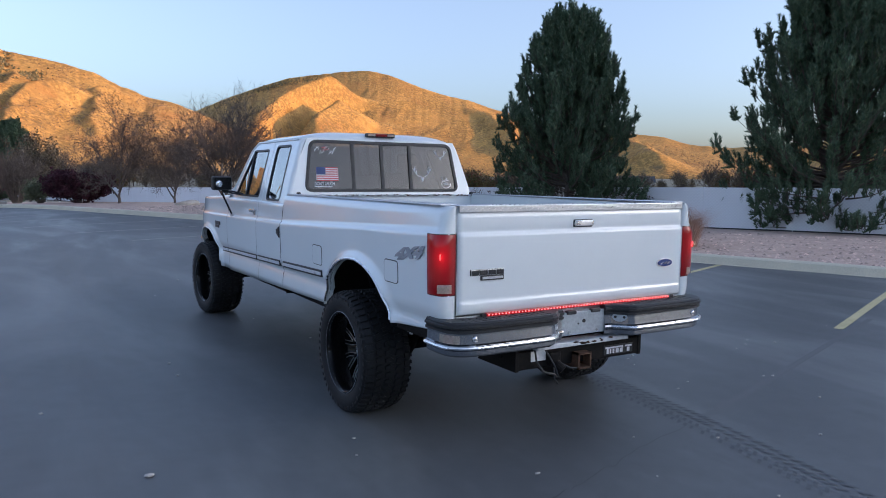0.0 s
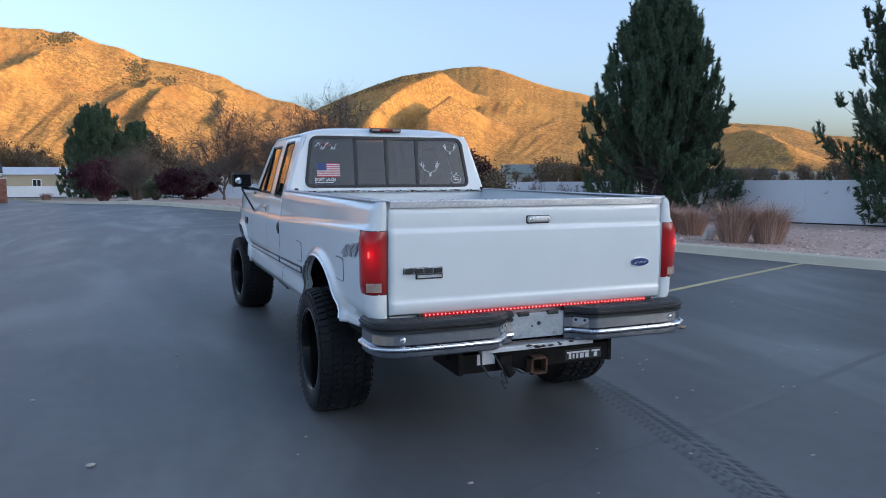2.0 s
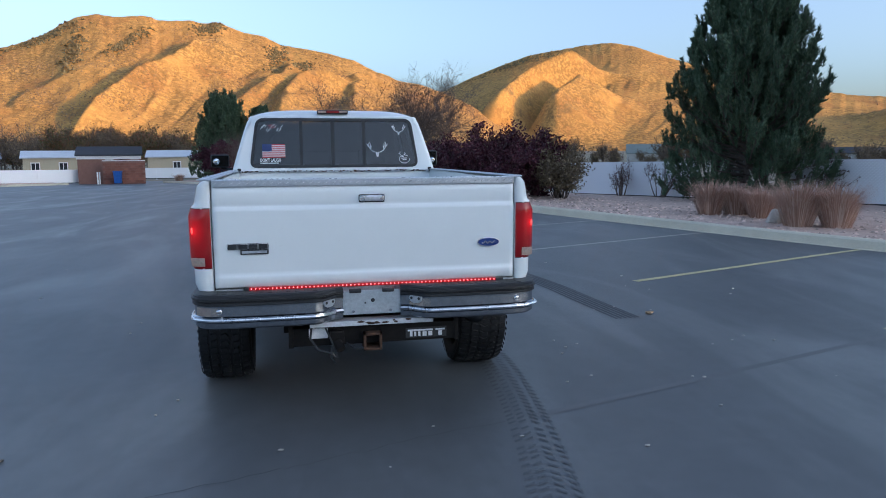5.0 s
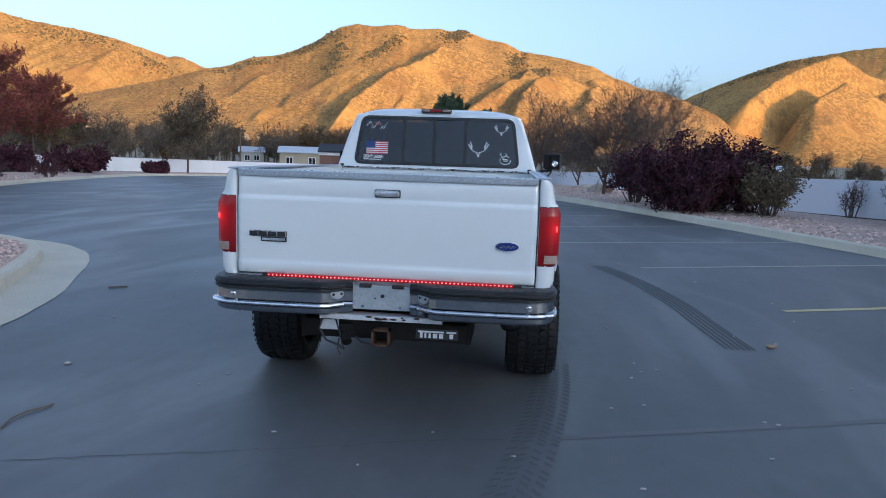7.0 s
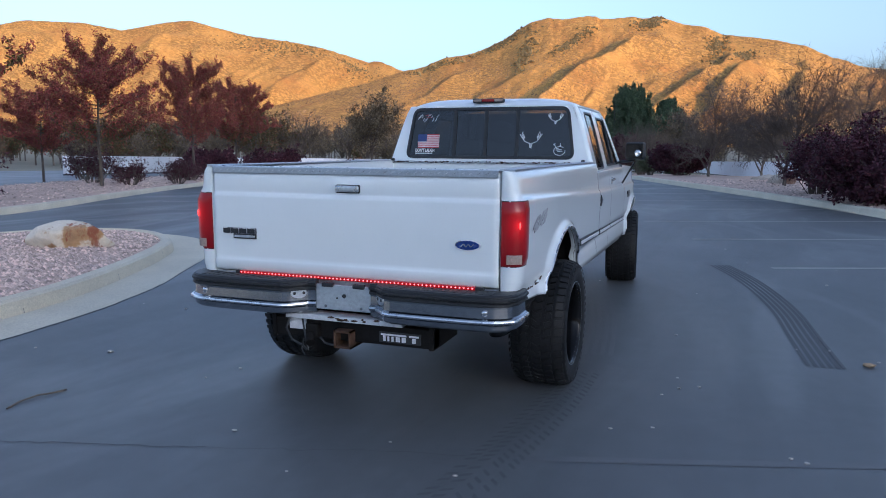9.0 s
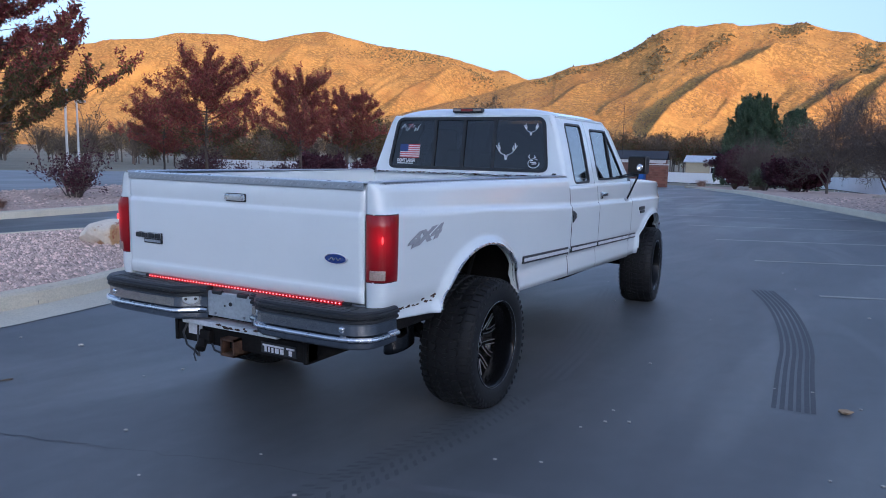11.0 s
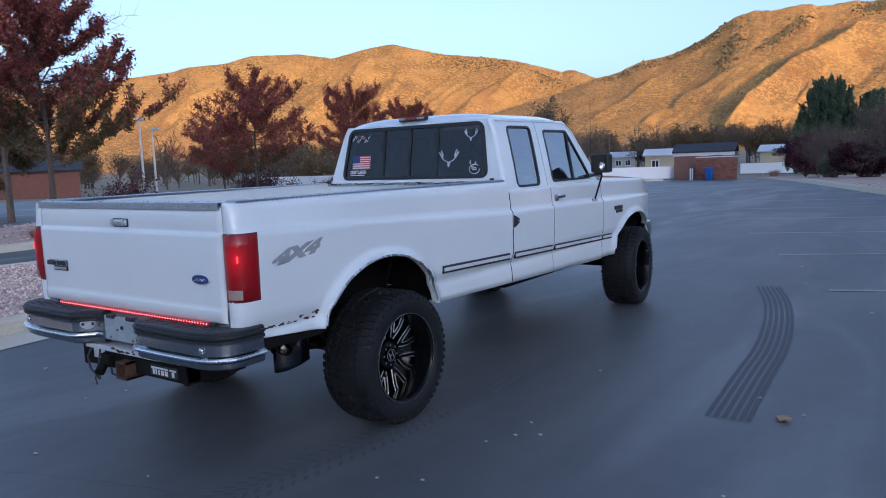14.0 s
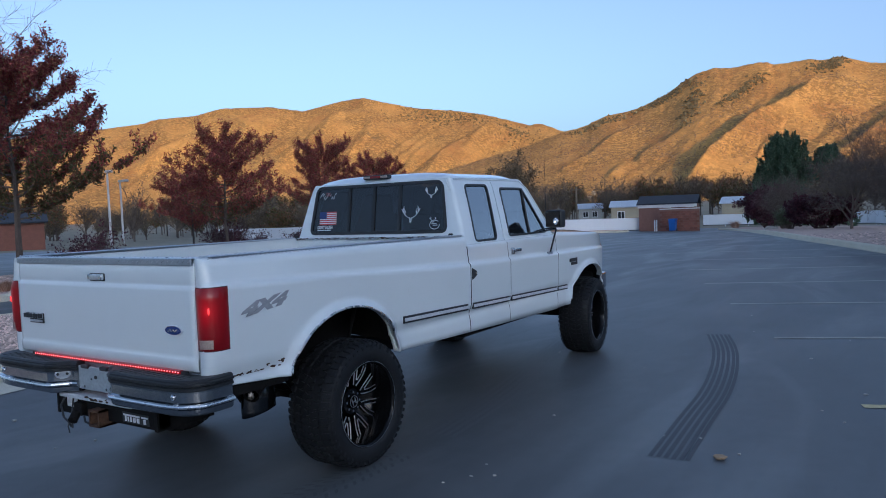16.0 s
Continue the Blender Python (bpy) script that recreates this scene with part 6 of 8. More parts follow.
# ---- wheels ----
def build_wheel():
    """A wheel at the origin, outer face towards +x, 0.33 wide."""
    R, RIM = 0.382, 0.254
    wheel = new("wheel")
    prof = [(-0.15, RIM), (-0.163, RIM + 0.02), (-0.168, 0.32), (-0.160, 0.348), (-0.145, 0.363), (-0.10, 0.371), (0.0, 0.3725), (0.10, 0.371), (0.145, 0.363), (0.160, 0.348), (0.168, 0.32), (0.163, RIM + 0.02), (0.15, RIM), (0.13, RIM - 0.008), (-0.13, RIM - 0.008)]
    n = 72
    verts, faces = [], []
    for k in range(n):
        a = k * math.tau / n
        for x, r in prof:
            verts.append((x, r * math.cos(a), r * math.sin(a)))
    m = len(prof)
    for k in range(n):
        for j in range(m):
            faces.append((k * m + j, k * m + (j + 1) % m, ((k + 1) % n) * m + (j + 1) % m, ((k + 1) % n) * m + j))
    tyre = put("tyre", verts, faces, RUBBER, wheel, "black off-road tyre with a chunky tread", smooth=True)
    verts, faces = [], []

    def block(pts, r0, r1):
        k = len(verts)
        c = (sum(p[0] for p in pts) / len(pts), sum(p[1] for p in pts) / len(pts))
        for rr, s in ((r0, 1.0), (r1, 0.87)):
            for x, t in pts:
                xx, tt = c[0] + (x - c[0]) * s, c[1] + (t - c[1]) * s
                r = rr - (0.013 if abs(xx) > 0.13 else 0)
                verts.append((xx, r * math.cos(tt / R), r * math.sin(tt / R)))
        q = len(pts)
        faces.append(tuple(k + q + i for i in range(q)))
        for i in range(q):
            faces.append((k + i, k + (i + 1) % q, k + q + (i + 1) % q, k + q + i))

    count = 52
    pitch = math.tau * R / count
    for i in range(count):
        t = i * pitch
        s = 0.46 * pitch
        # zigzag centre ribs, tilted middle blocks and shoulder lugs
        block([(-0.030, t), (0.004, t + s * 0.9), (0.028, t + s * 0.5), (0.030, t + s * 1.7), (-0.004, t + s * 2.2), (-0.030, t + s * 1.3)], 0.3715, R)
        block([(0.040, t + s), (0.078, t + s * 0.3), (0.092, t + s * 0.7), (0.090, t + s * 2.0), (0.052, t + s * 2.5)], 0.3715, R)
        block([(-0.040, t), (-0.052, t + s * 1.6), (-0.090, t + s * 1.9), (-0.092, t + s * 0.6), (-0.078, t - s * 0.5)], 0.3715, R)
        for sg in (-1, 1):
            o = t + (0.5 * pitch if sg < 0 else 0)
            block([(sg * 0.104, o), (sg * 0.154, o - s * 0.1), (sg * 0.155, o + s * (1.5 if i % 2 else 1.3)), (sg * 0.104, o + s * 1.6)], 0.364, R)
            # side biters
            ln = 0.022 if i % 2 else 0.010
            k = len(verts)
            for rr in (0.352, 0.352 - ln):
                for tt in (o, o + s * 1.2):
                    verts.append((sg * 0.166, rr * math.cos(tt / R), rr * math.sin(tt / R)))
            for rr in (0.356, 0.352 - ln * 0.6):
                for tt in (o + s * 0.1, o + s * 1.1):
                    verts.append((sg * 0.1685, rr * math.cos(tt / R), rr * math.sin(tt / R)))
            faces.extend([(k + 4, k + 5, k + 7, k + 6), (k, k + 1, k + 5, k + 4), (k + 2, k + 6, k + 7, k + 3), (k, k + 4, k + 6, k + 2), (k + 1, k + 3, k + 7, k + 5)])
    put("tread", verts, faces, RUBBER, tyre)["kind"] = "stuff"
    # deep black rim
    prof = [(0.150, 0.276), (0.158, 0.270), (0.156, 0.262), (0.140, 0.256), (0.10, 0.250), (0.02, 0.240), (-0.01, 0.236), (-0.02, 0.10), (-0.15, 0.10)]
    verts, faces = [], []
    for k in range(64):
        a = k * math.tau / 64
        for x, r in prof:
            verts.append((x, r * math.cos(a), r * math.sin(a)))
    m = len(prof)
    for k in range(64):
        for j in range(m - 1):
            faces.append((k * m + j, k * m + j + 1, ((k + 1) % 64) * m + j + 1, ((k + 1) % 64) * m + j))
    rim_ob = put("rim", verts, faces, RIMBLACK, wheel, "deep gloss black rim with milled bright spokes", smooth=True)
    for name, prf in (("lip_ring", [(0.157, 0.2705, 0.0014)]),):
        bm = bmesh.new()
        for x, r, q in prf:
            pipe(bm, [(x, r * math.cos(k * math.tau / 64), r * math.sin(k * math.tau / 64)) for k in range(65)], q, 5, False)
        part(name, bm, GALV, rim_ob)
    bm = bmesh.new()
    rod(bm, (-0.12, 0, 0), (0.015, 0, 0), 0.10, 0.082, 32)
    part("hub", bm, RIMBLACK, rim_ob)
    for k in range(8):
        a = k * math.tau / 8
        def pt(r, da, x):
            return (x, r * math.cos(a + da), r * math.sin(a + da))
        # a Y spoke: a broad root that splits into two swept legs, with bright milled edges
        legs = [[(0.066, 0.0), (0.105, 0.02), (0.14, -0.10), (0.19, -0.16), (0.244, -0.15)], [(0.066, 0.0), (0.105, 0.02), (0.14, 0.14), (0.19, 0.20), (0.244, 0.23)]]
        rise = {0.066: 0.0, 0.105: 0.004, 0.14: 0.010, 0.19: 0.016, 0.244: 0.020}
        bm = bmesh.new()
        for leg in legs:
            prev = None
            for r, da in leg:
                hw = 0.013 / r
                x = 0.004 + rise[r]
                ring = [bm.verts.new(pt(r, da - hw, x)), bm.verts.new(pt(r, da + hw, x)), bm.verts.new(pt(r, da + hw * 1.2, -0.035)), bm.verts.new(pt(r, da - hw * 1.2, -0.035))]
                if prev:
                    for i in range(4):
                        bm.faces.new((prev[i], prev[(i + 1) % 4], ring[(i + 1) % 4], ring[i]))
                prev = ring
        spoke = part("spoke", bm, RIMBLACK, rim_ob)
        for leg, sides in ((legs[0], (-1, 1)), (legs[1], (-1, 1))):
            for side in sides:
                run = [(r, da + side * 0.0125 / r, 0.0065 + rise[r]) for r, da in leg if r > (0.09 if side * leg[2][1] > 0 else 0.13)]
                bm = bmesh.new()
                pipe(bm, [pt(r, da, x) for r, da, x in run], 0.0038, 6)
                part("milled_edge", bm, MILLED, rim_ob, "bright milled spoke edge")
    cap = None
    bm = bmesh.new()
    rod(bm, (0.01, 0, 0), (0.034, 0, 0), 0.045, 0.040, 24)
    cap = part("centre_cap", bm, RIMBLACK, rim_ob)
    bm = bmesh.new()
    box(bm, 0.033, 0.037, -0.018, -0.012, -0.022, 0.022)
    box(bm, 0.033, 0.037, 0.012, 0.018, -0.022, 0.022)
    box(bm, 0.033, 0.037, -0.013, 0.013, -0.003, 0.003)
    pipe(bm, [(0.034, 0.037 * math.cos(k * math.tau / 24), 0.037 * math.sin(k * math.tau / 24)) for k in range(25)], 0.002, 5, False)
    part("cap_mark", bm, MILLED, rim_ob)
    for k in range(8):
        a = (k + 0.5) * math.tau / 8
        bm = bmesh.new()
        rod(bm, (0.008, 0.062 * math.cos(a), 0.062 * math.sin(a)), (0.030, 0.062 * math.cos(a), 0.062 * math.sin(a)), 0.009, 0.008, 8)
        part("lug_nut", bm, CHROME, rim_ob)
    verts, faces = [], []
    for k in range(40):
        a = k * math.tau / 40
        c = Vector((0.143, 0.259 * math.cos(a), 0.259 * math.sin(a)))
        i = len(verts)
        rad, tan = Vector((0, math.cos(a), math.sin(a))), Vector((0, -math.sin(a), math.cos(a)))
        verts += [c + rad * 0.004, c + tan * 0.004, c - rad * 0.004, c - tan * 0.004, c + Vector((0.004, 0, 0)) - rad * 0.002]
        faces += [(i, i + 1, i + 4), (i + 1, i + 2, i + 4), (i + 2, i + 3, i + 4), (i + 3, i, i + 4)]
    put("rim_rivet", verts, faces, CHROME, rim_ob)["kind"] = "stuff"
    rim_ob.scale = (1, 0.935, 0.935)
    wheel.parent = truck
    return wheel


wheel = build_wheel()
TRIM_SIZE = Matrix.Diagonal((0.97, 1.0, 1.0, 1))
wheel.matrix_basis = pose(0.826, 1.082, 0.379, 20) @ TRIM_SIZE
copy_thing(wheel, pose(0.828, 4.825, 0.379, 47, 0, 5.0) @ TRIM_SIZE)
copy_thing(wheel, pose(-0.826, 1.082, 0.379, 75, 0, 180) @ TRIM_SIZE)
copy_thing(wheel, pose(-0.828, 4.825, 0.379, 5, 0, 185.0) @ TRIM_SIZE)
# ---- plants ----
def tube_mesh(segs, sides=5):
    """Tapered tubes, one for each (start, end, radius, radius)."""
    verts, faces = [], []
    for p, q, r0, r1 in segs:
        u = (q - p)
        if u.length < 1e-5:
            continue
        u.normalize()
        a = u.orthogonal().normalized()
        b = u.cross(a)
        k = len(verts)
        for c, r in ((p, r0), (q, r1)):
            for i in range(sides):
                t = i * math.tau / sides
                verts.append(c + (a * math.cos(t) + b * math.sin(t)) * r)
        for i in range(sides):
            faces.append((k + i, k + (i + 1) % sides, k + sides + (i + 1) % sides, k + sides + i))
    return verts, faces


def rand_dir(rng):
    z = rng.uniform(-1, 1)
    t = rng.uniform(0, math.tau)
    s = math.sqrt(1 - z * z)
    return Vector((s * math.cos(t), s * math.sin(t), z))


def branch(rng, p, d, length, r, level, segs, tips, droop=0.0, spread=0.75, kids=4, wobble=0.25):
    n = 4 if level else 6
    step = length / n
    for i in range(n):
        d = (d + rand_dir(rng) * wobble * 0.5 + Vector((0, 0, -droop + 0.06))).normalized()
        q = p + d * step
        r1 = r * (1 - 0.75 * (i + 1) / n) + 0.002
        r0 = r * (1 - 0.75 * i / n) + 0.002
        segs.append((p, q, r0, r1))
        if level < 3 and i >= 1:
            for _ in range(kids if i < n - 1 else kids + 1):
                if rng.random() < 0.62:
                    side = (d + rand_dir(rng) * spread * 1.5).normalized()
                    branch(rng, q, side, length * rng.uniform(0.38, 0.6), r1 * 0.6, level + 1 if level else 1, segs, tips, droop, spread, max(kids - 1, 2), wobble)
        p = q
    tips.append((p, d))


def leaves(rng, tips, per, spread, size, shape=0.55, near=1.0):
    """Small folded leaves scattered round the tips of the twigs."""
    verts, faces = [], []
    for p, d in tips:
        for _ in range(per):
            c = p + rand_dir(rng) * spread * rng.random() ** 0.6 - d * rng.uniform(0, spread)
            u = rand_dir(rng)
            v = u.orthogonal().normalized()
            v.rotate(Matrix.Rotation(rng.uniform(0, math.tau), 3, u))
            s = size * rng.uniform(0.6, 1.3)
            w = u.cross(v) * s * 0.25
            k = len(verts)
            verts += [c - u * s, c + v * s * shape + w, c + u * s, c - v * s * shape + w]
            faces += [(k, k + 1, k + 2), (k, k + 2, k + 3)]
    return verts, faces


def broad_tree(name, at, height, seed, leaf, label, per=5, size=0.06, spread=0.3, bark=None, trunk_h=0.28, kids=4, category="tree"):
    rng = random.Random(seed)
    x, y, z = at
    base = new(name)
    base.location = (x, y, z)
    tagged(base, label, category)
    segs, tips = [], []
    top = Vector((0, 0, height * trunk_h))
    segs.append((Vector((0, 0, -0.1)), Vector((0.02, 0, height * trunk_h * 0.5)), height * 0.017, height * 0.014))
    segs.append((Vector((0.02, 0, height * trunk_h * 0.5)), top, height * 0.014, height * 0.012))
    for k in range(6):
        t = k * 2.4 + rng.uniform(-0.3, 0.3)
        lean = 0.75 if k else 0.1
        d = Vector((math.cos(t) * lean, math.sin(t) * lean, 1)).normalized()
        branch(rng, top + Vector((0, 0, height * 0.05 * (k - 2) * 0.6)), d, height * (0.62 if k == 0 else rng.uniform(0.4, 0.52)), height * 0.009, 0, segs, tips, 0.0, 0.8, kids)
    v, f = tube_mesh(segs, 5)
    put("trunk", v, f, bark or BARK, base)
    if leaf:
        v, f = leaves(rng, tips, per, spread, size)
        put("crown", v, f, leaf, base)
    return base


def autumn_tree(at, height, radius, seed, low_leaf, top_leaf, label, per=3, size=0.062, trunk=0.30, turn=0.45):
    """A young street tree: a clear stem, limbs that sweep up to a spiky open crown, leaves along the twigs."""
    rng = random.Random(seed)
    base = new("red_tree")
    base.location = at
    tagged(base, label, "tree")
    segs, low, high = [], [], []
    r0 = height * 0.015
    z, p = 0.0, Vector((0, 0, -0.1))
    steps = 9
    stem = [p]
    for i in range(steps):
        q = Vector((rng.uniform(-1, 1) * 0.03 * height * i / steps, rng.uniform(-1, 1) * 0.03 * height * i / steps, height * 0.93 * (i + 1) / steps))
        segs.append((p, q, r0 * (1 - 0.85 * i / steps) + 0.004, r0 * (1 - 0.85 * (i + 1) / steps) + 0.004))
        stem.append(q)
        p = q
    for k in range(34):
        u = trunk + (0.92 - trunk) * (k + rng.random()) / 34
        f = u * steps / 0.93
        i = min(int(f), steps - 1)
        p = stem[i].lerp(stem[i + 1], min(f - i, 1))
        t = k * 2.4 + rng.uniform(-0.5, 0.5)
        # widest a little below the middle, narrowing to the tip
        v = (u - trunk) / (1 - trunk)
        reach = radius * (0.66 + 0.34 * math.sin(v * math.pi * 0.9 + 0.35)) * (1 - 0.60 * v) * rng.uniform(0.65, 1.25)
        rise = height * (0.10 + 0.17 * rng.random()) * (1.1 - 0.6 * v)
        end = p + Vector((math.cos(t) * reach, math.sin(t) * reach, rise))
        n = 6
        prev = p
        for j in range(n):
            w = (j + 1) / n
            q = p + Vector(((end.x - p.x) * w, (end.y - p.y) * w, (end.z - p.z) * w ** 1.5)) + rand_dir(rng) * 0.05
            segs.append((prev, q, r0 * 0.30 * (1 - w * 0.8) + 0.003, r0 * 0.30 * (1 - w * 0.95) + 0.003))
            for _ in range(3 if j else 1):
                d = ((q - prev).normalized() * 0.7 + rand_dir(rng) * 0.75 + Vector((0, 0, 0.7))).normalized()
                ln = height * rng.uniform(0.05, 0.12)
                e = q + d * ln
                segs.append((q, e, 0.007, 0.003))
                for m in range(7):
                    c = q.lerp(e, 0.2 + 0.85 * m / 6)
                    (low if (c.z / height + rng.uniform(-0.12, 0.12)) < turn else high).append((c, d))
            prev = q
    v, f = tube_mesh(segs, 5)
    put("trunk", v, f, BARK, base)
    for tips, leaf, name in ((low, low_leaf, "lower_crown"), (high, top_leaf, "upper_crown")):
        if tips:
            v, f = leaves(rng, tips, int(per * 1.5), 0.16, size * 0.82, 0.38)
            put(name, v, f, leaf, base)
    return base


def shrub(name, at, radius, height, seed, leaf, label, per=6, size=0.045, stems=26, spread=0.16, kids=3, bark=None, dense=0.0):
    rng = random.Random(seed)
    base = new(name)
    base.location = at
    tagged(base, label, "shrub")
    segs, tips = [], []
    for k in range(stems):
        t = rng.uniform(0, math.tau)
        w = rng.uniform(0.1, 1.0)
        d = Vector((math.cos(t) * w * radius, math.sin(t) * w * radius, height * rng.uniform(0.2 if dense > 0.15 else 0.7, 1.15)))
        branch(rng, Vector((math.cos(t) * 0.15 * radius, math.sin(t) * 0.15 * radius, -0.03)), d.normalized(), d.length * 0.72, 0.02, 1, segs, tips, 0.0, 0.6, kids)
    tips += [(q, (q - p).normalized()) for p, q, _, _ in segs if rng.random() < dense]
    v, f = tube_mesh(segs, 4)
    put("stem", v, f, bark or GREYTWIG, base)["kind"] = "stuff"
    if leaf:
        v, f = leaves(rng, tips, per, spread, size)
        put("crown", v, f, leaf, base)
    return base


def pine(name, at, height, radius, seed, label, needles=60, wide=0.012, reach_n=1.0, low=0.05):
    """A pine with tiers of upswept limbs, each with many brushes of needles."""
    rng = random.Random(seed)
    base = new(name)
    base.location = at
    tagged(base, label, "tree")
    segs, tips = [], []
    segs.append((Vector((0, 0, -0.1)), Vector((0, 0, height * 0.5)), height * 0.02, height * 0.012))
    segs.append((Vector((0, 0, height * 0.5)), Vector((0, 0, height * 0.98)), height * 0.012, 0.01))
    z = height * low
    while z < height * 0.97:
        u = z / height
        reach = radius * lerp_table([(0.0, 0.70), (0.1, 0.92), (0.22, 0.98), (0.4, 0.86), (0.6, 0.72), (0.8, 0.55), (0.93, 0.32), (1.0, 0.1)], u)
        for _ in range(11 if u < 0.75 else 7):
            t = rng.uniform(0, math.tau)
            ln = reach * rng.uniform(0.6, 1.03) + 0.08
            p = Vector((0, 0, z + rng.uniform(-0.1, 0.1)))
            d = Vector((math.cos(t), math.sin(t), 0.12 + 0.45 * u - 0.8 * max(0.3 - u, 0.0))).normalized()
            n = 5
            for i in range(n):
                d = (d + Vector((0, 0, 0.07 * min(u / 0.2, 1) + 0.09 * i * (0.5 + u) * min(u / 0.35, 1))) + rand_dir(rng) * 0.12).normalized()
                q = p + d * ln / n
                segs.append((p, q, 0.03 * (1 - i / n) * (1.1 - u) + 0.004, 0.03 * (1 - (i + 1) / n) * (1.1 - u) + 0.003))
                if i >= 1:
                    for _ in range(3 if i < 4 else 4):
                        sd = (Vector((0, 0, 1.15)) + d * 0.40 + rand_dir(rng) * 0.32).normalized()
                        o = q + rand_dir(rng) * 0.10
                        e = o + sd * rng.uniform(0.22, 0.46)
                        segs.append((q, e, 0.008, 0.004))
                        tips.append((o, e, sd))
                p = q
            up = (d * 0.5 + Vector((0, 0, 0.8))).normalized()
            tips.append((p - d * 0.15, p + up * 0.22, up))
            tips += [(p - d * 0.1, p + (d * 0.5 + rand_dir(rng)).normalized() * 0.2, up) for _ in range(3)]
        z += height * 0.021
    v, f = tube_mesh(segs, 5)
    put("trunk", v, f, BARK, base)
    verts, faces = [], []
    for p, q, d in tips:
        for k in range(needles):
            c = p.lerp(q, rng.uniform(0.0, 1.0))
            out = rand_dir(rng)
            nd = (d * 0.85 + out - d * out.dot(d)).normalized()
            s = rng.uniform(0.075, 0.13) * reach_n
            w = nd.orthogonal().normalized()
            w.rotate(Matrix.Rotation(rng.uniform(0, math.tau), 3, nd))
            w = w * wide
            i = len(verts)
            verts += [c - w, c + w, c + nd * s]
            faces.append((i, i + 1, i + 2))
    put("crown", verts, faces, NEEDLE, base)
    return base




def at_ground(x, y, lift=0.1):
    return (x, y, ground_z(y, x) + lift)


pine("pine_tree", at_ground(12.5, 14.9), 6.15, 2.62, 3, "tall dense dark green pine on the gravel verge")
pine("pine_tree", at_ground(16.4, 8.7), 6.9, 3.1, 8, "broad dark green pine in front of the white fence", low=0.04)
autumn_tree(at_ground(-17.0, 8.3), 6.2, 3.3, 21, GREENRED, REDLEAF, "tree turning from green to dark red", per=10, size=0.075, trunk=0.24, turn=0.55)
autumn_tree(at_ground(-18.0, 16.4), 4.6, 2.65, 22, GREENRED, REDLEAF, "young tree, brown-green below and dark red above", per=5)
autumn_tree(at_ground(-22.5, 26.8), 5.4, 2.85, 23, REDLEAF, REDLEAF, "dark red autumn tree on the gravel strip", per=6, turn=0.2)
autumn_tree(at_ground(-27.0, 22.0), 4.0, 2.28, 24, REDLEAF, REDLEAF, "small dark red tree beyond the strip", per=5)
autumn_tree(at_ground(-29.5, 40.0), 5.9, 3.31, 25, GREENRED, REDLEAF, "dark red tree by the far fence", per=6, size=0.09)
broad_tree("bare_tree", at_ground(-24.9, 52.0), 5.6, 26, DRYLEAF, "small grey tree with few dry leaves", per=3, size=0.09)
broad_tree("bare_tree", at_ground(-22.0, 9.4), 7.2, 44, None, "tall leafless tree behind the turning tree", bark=GREYTWIG, trunk_h=0.3, kids=4)
broad_tree("green_tree", at_ground(-30.5, 12.5), 4.2, 27, GREENRED, "small green tree behind the strip", per=16, size=0.09)

shrub("plum_shrub", at_ground(5.65, 16.4), 1.7, 1.46, 31, PLUM, "wide dark purple leaved shrub on the verge", per=9, stems=80, size=0.05, spread=0.15, dense=0.22)
shrub("plum_shrub", at_ground(4.35, 19.2), 0.8, 1.22, 32, PLUM, "thin dark purple shrub on the verge", per=7, stems=30, size=0.046, spread=0.15, dense=0.1)
shrub("yellowing_shrub", at_ground(7.1, 15.5), 0.85, 1.15, 33, DRYLEAF, "thin shrub with yellowed leaves", per=6, stems=26, size=0.045)
broad_tree("bare_tree", at_ground(3.89, 23.2), 4.0, 34, None, "leafless dark brown tree on the verge", bark=BARK, trunk_h=0.14, kids=5)
broad_tree("bare_tree", at_ground(1.47, 31.8), 4.4, 35, None, "leafless multi-stemmed tree on the verge", bark=GREYTWIG, trunk_h=0.1, kids=5)
broad_tree("bare_tree", at_ground(3.6, 30.8), 3.7, 36, None, "leafless brown tree near the fence", bark=GREYTWIG, trunk_h=0.1, kids=5)
broad_tree("bare_tree", at_ground(9.6, 47.0), 7.2, 37, None, "tall leafless tree behind the fence", bark=GREYTWIG, trunk_h=0.2, kids=5)
shrub("plum_shrub", at_ground(0.2, 34.4), 1.3, 1.15, 38, PLUM, "low dark purple shrub beside a bare tree", per=14, stems=44, size=0.06, spread=0.16, dense=0.12)
shrub("plum_shrub", at_ground(-4.4, 49.5), 1.35, 2.1, 40, PLUM, "tall purple shrub under the evergreen", per=14, stems=50, size=0.075, spread=0.2, dense=0.12)
shrub("grey_shrub", at_ground(-2.3, 41.3), 1.15, 2.3, 41, None, "pale leafless twiggy shrub", stems=60, kids=4)
shrub("olive_shrub", at_ground(-1.4, 36.4), 0.55, 1.0, 48, OLIVE, "small grey-green leaved shrub beside the kerb", per=8, stems=24, size=0.045)

pine("evergreen_tree", at_ground(-5.4, 64.0), 6.9, 3.6, 42, "bushy dark evergreen at the far end", needles=16, wide=0.036, reach_n=1.6)
pine("evergreen_tree", at_ground(-2.2, 63.7), 5.9, 2.4, 46, "smaller dark evergreen beside the bushy one", needles=14, wide=0.036, reach_n=1.6)
broad_tree("bare_tree", at_ground(-1.3, 58.0), 4.8, 43, DRYLEAF, "grey tree with dry leaves beside the evergreen", per=4, size=0.09, trunk_h=0.12)

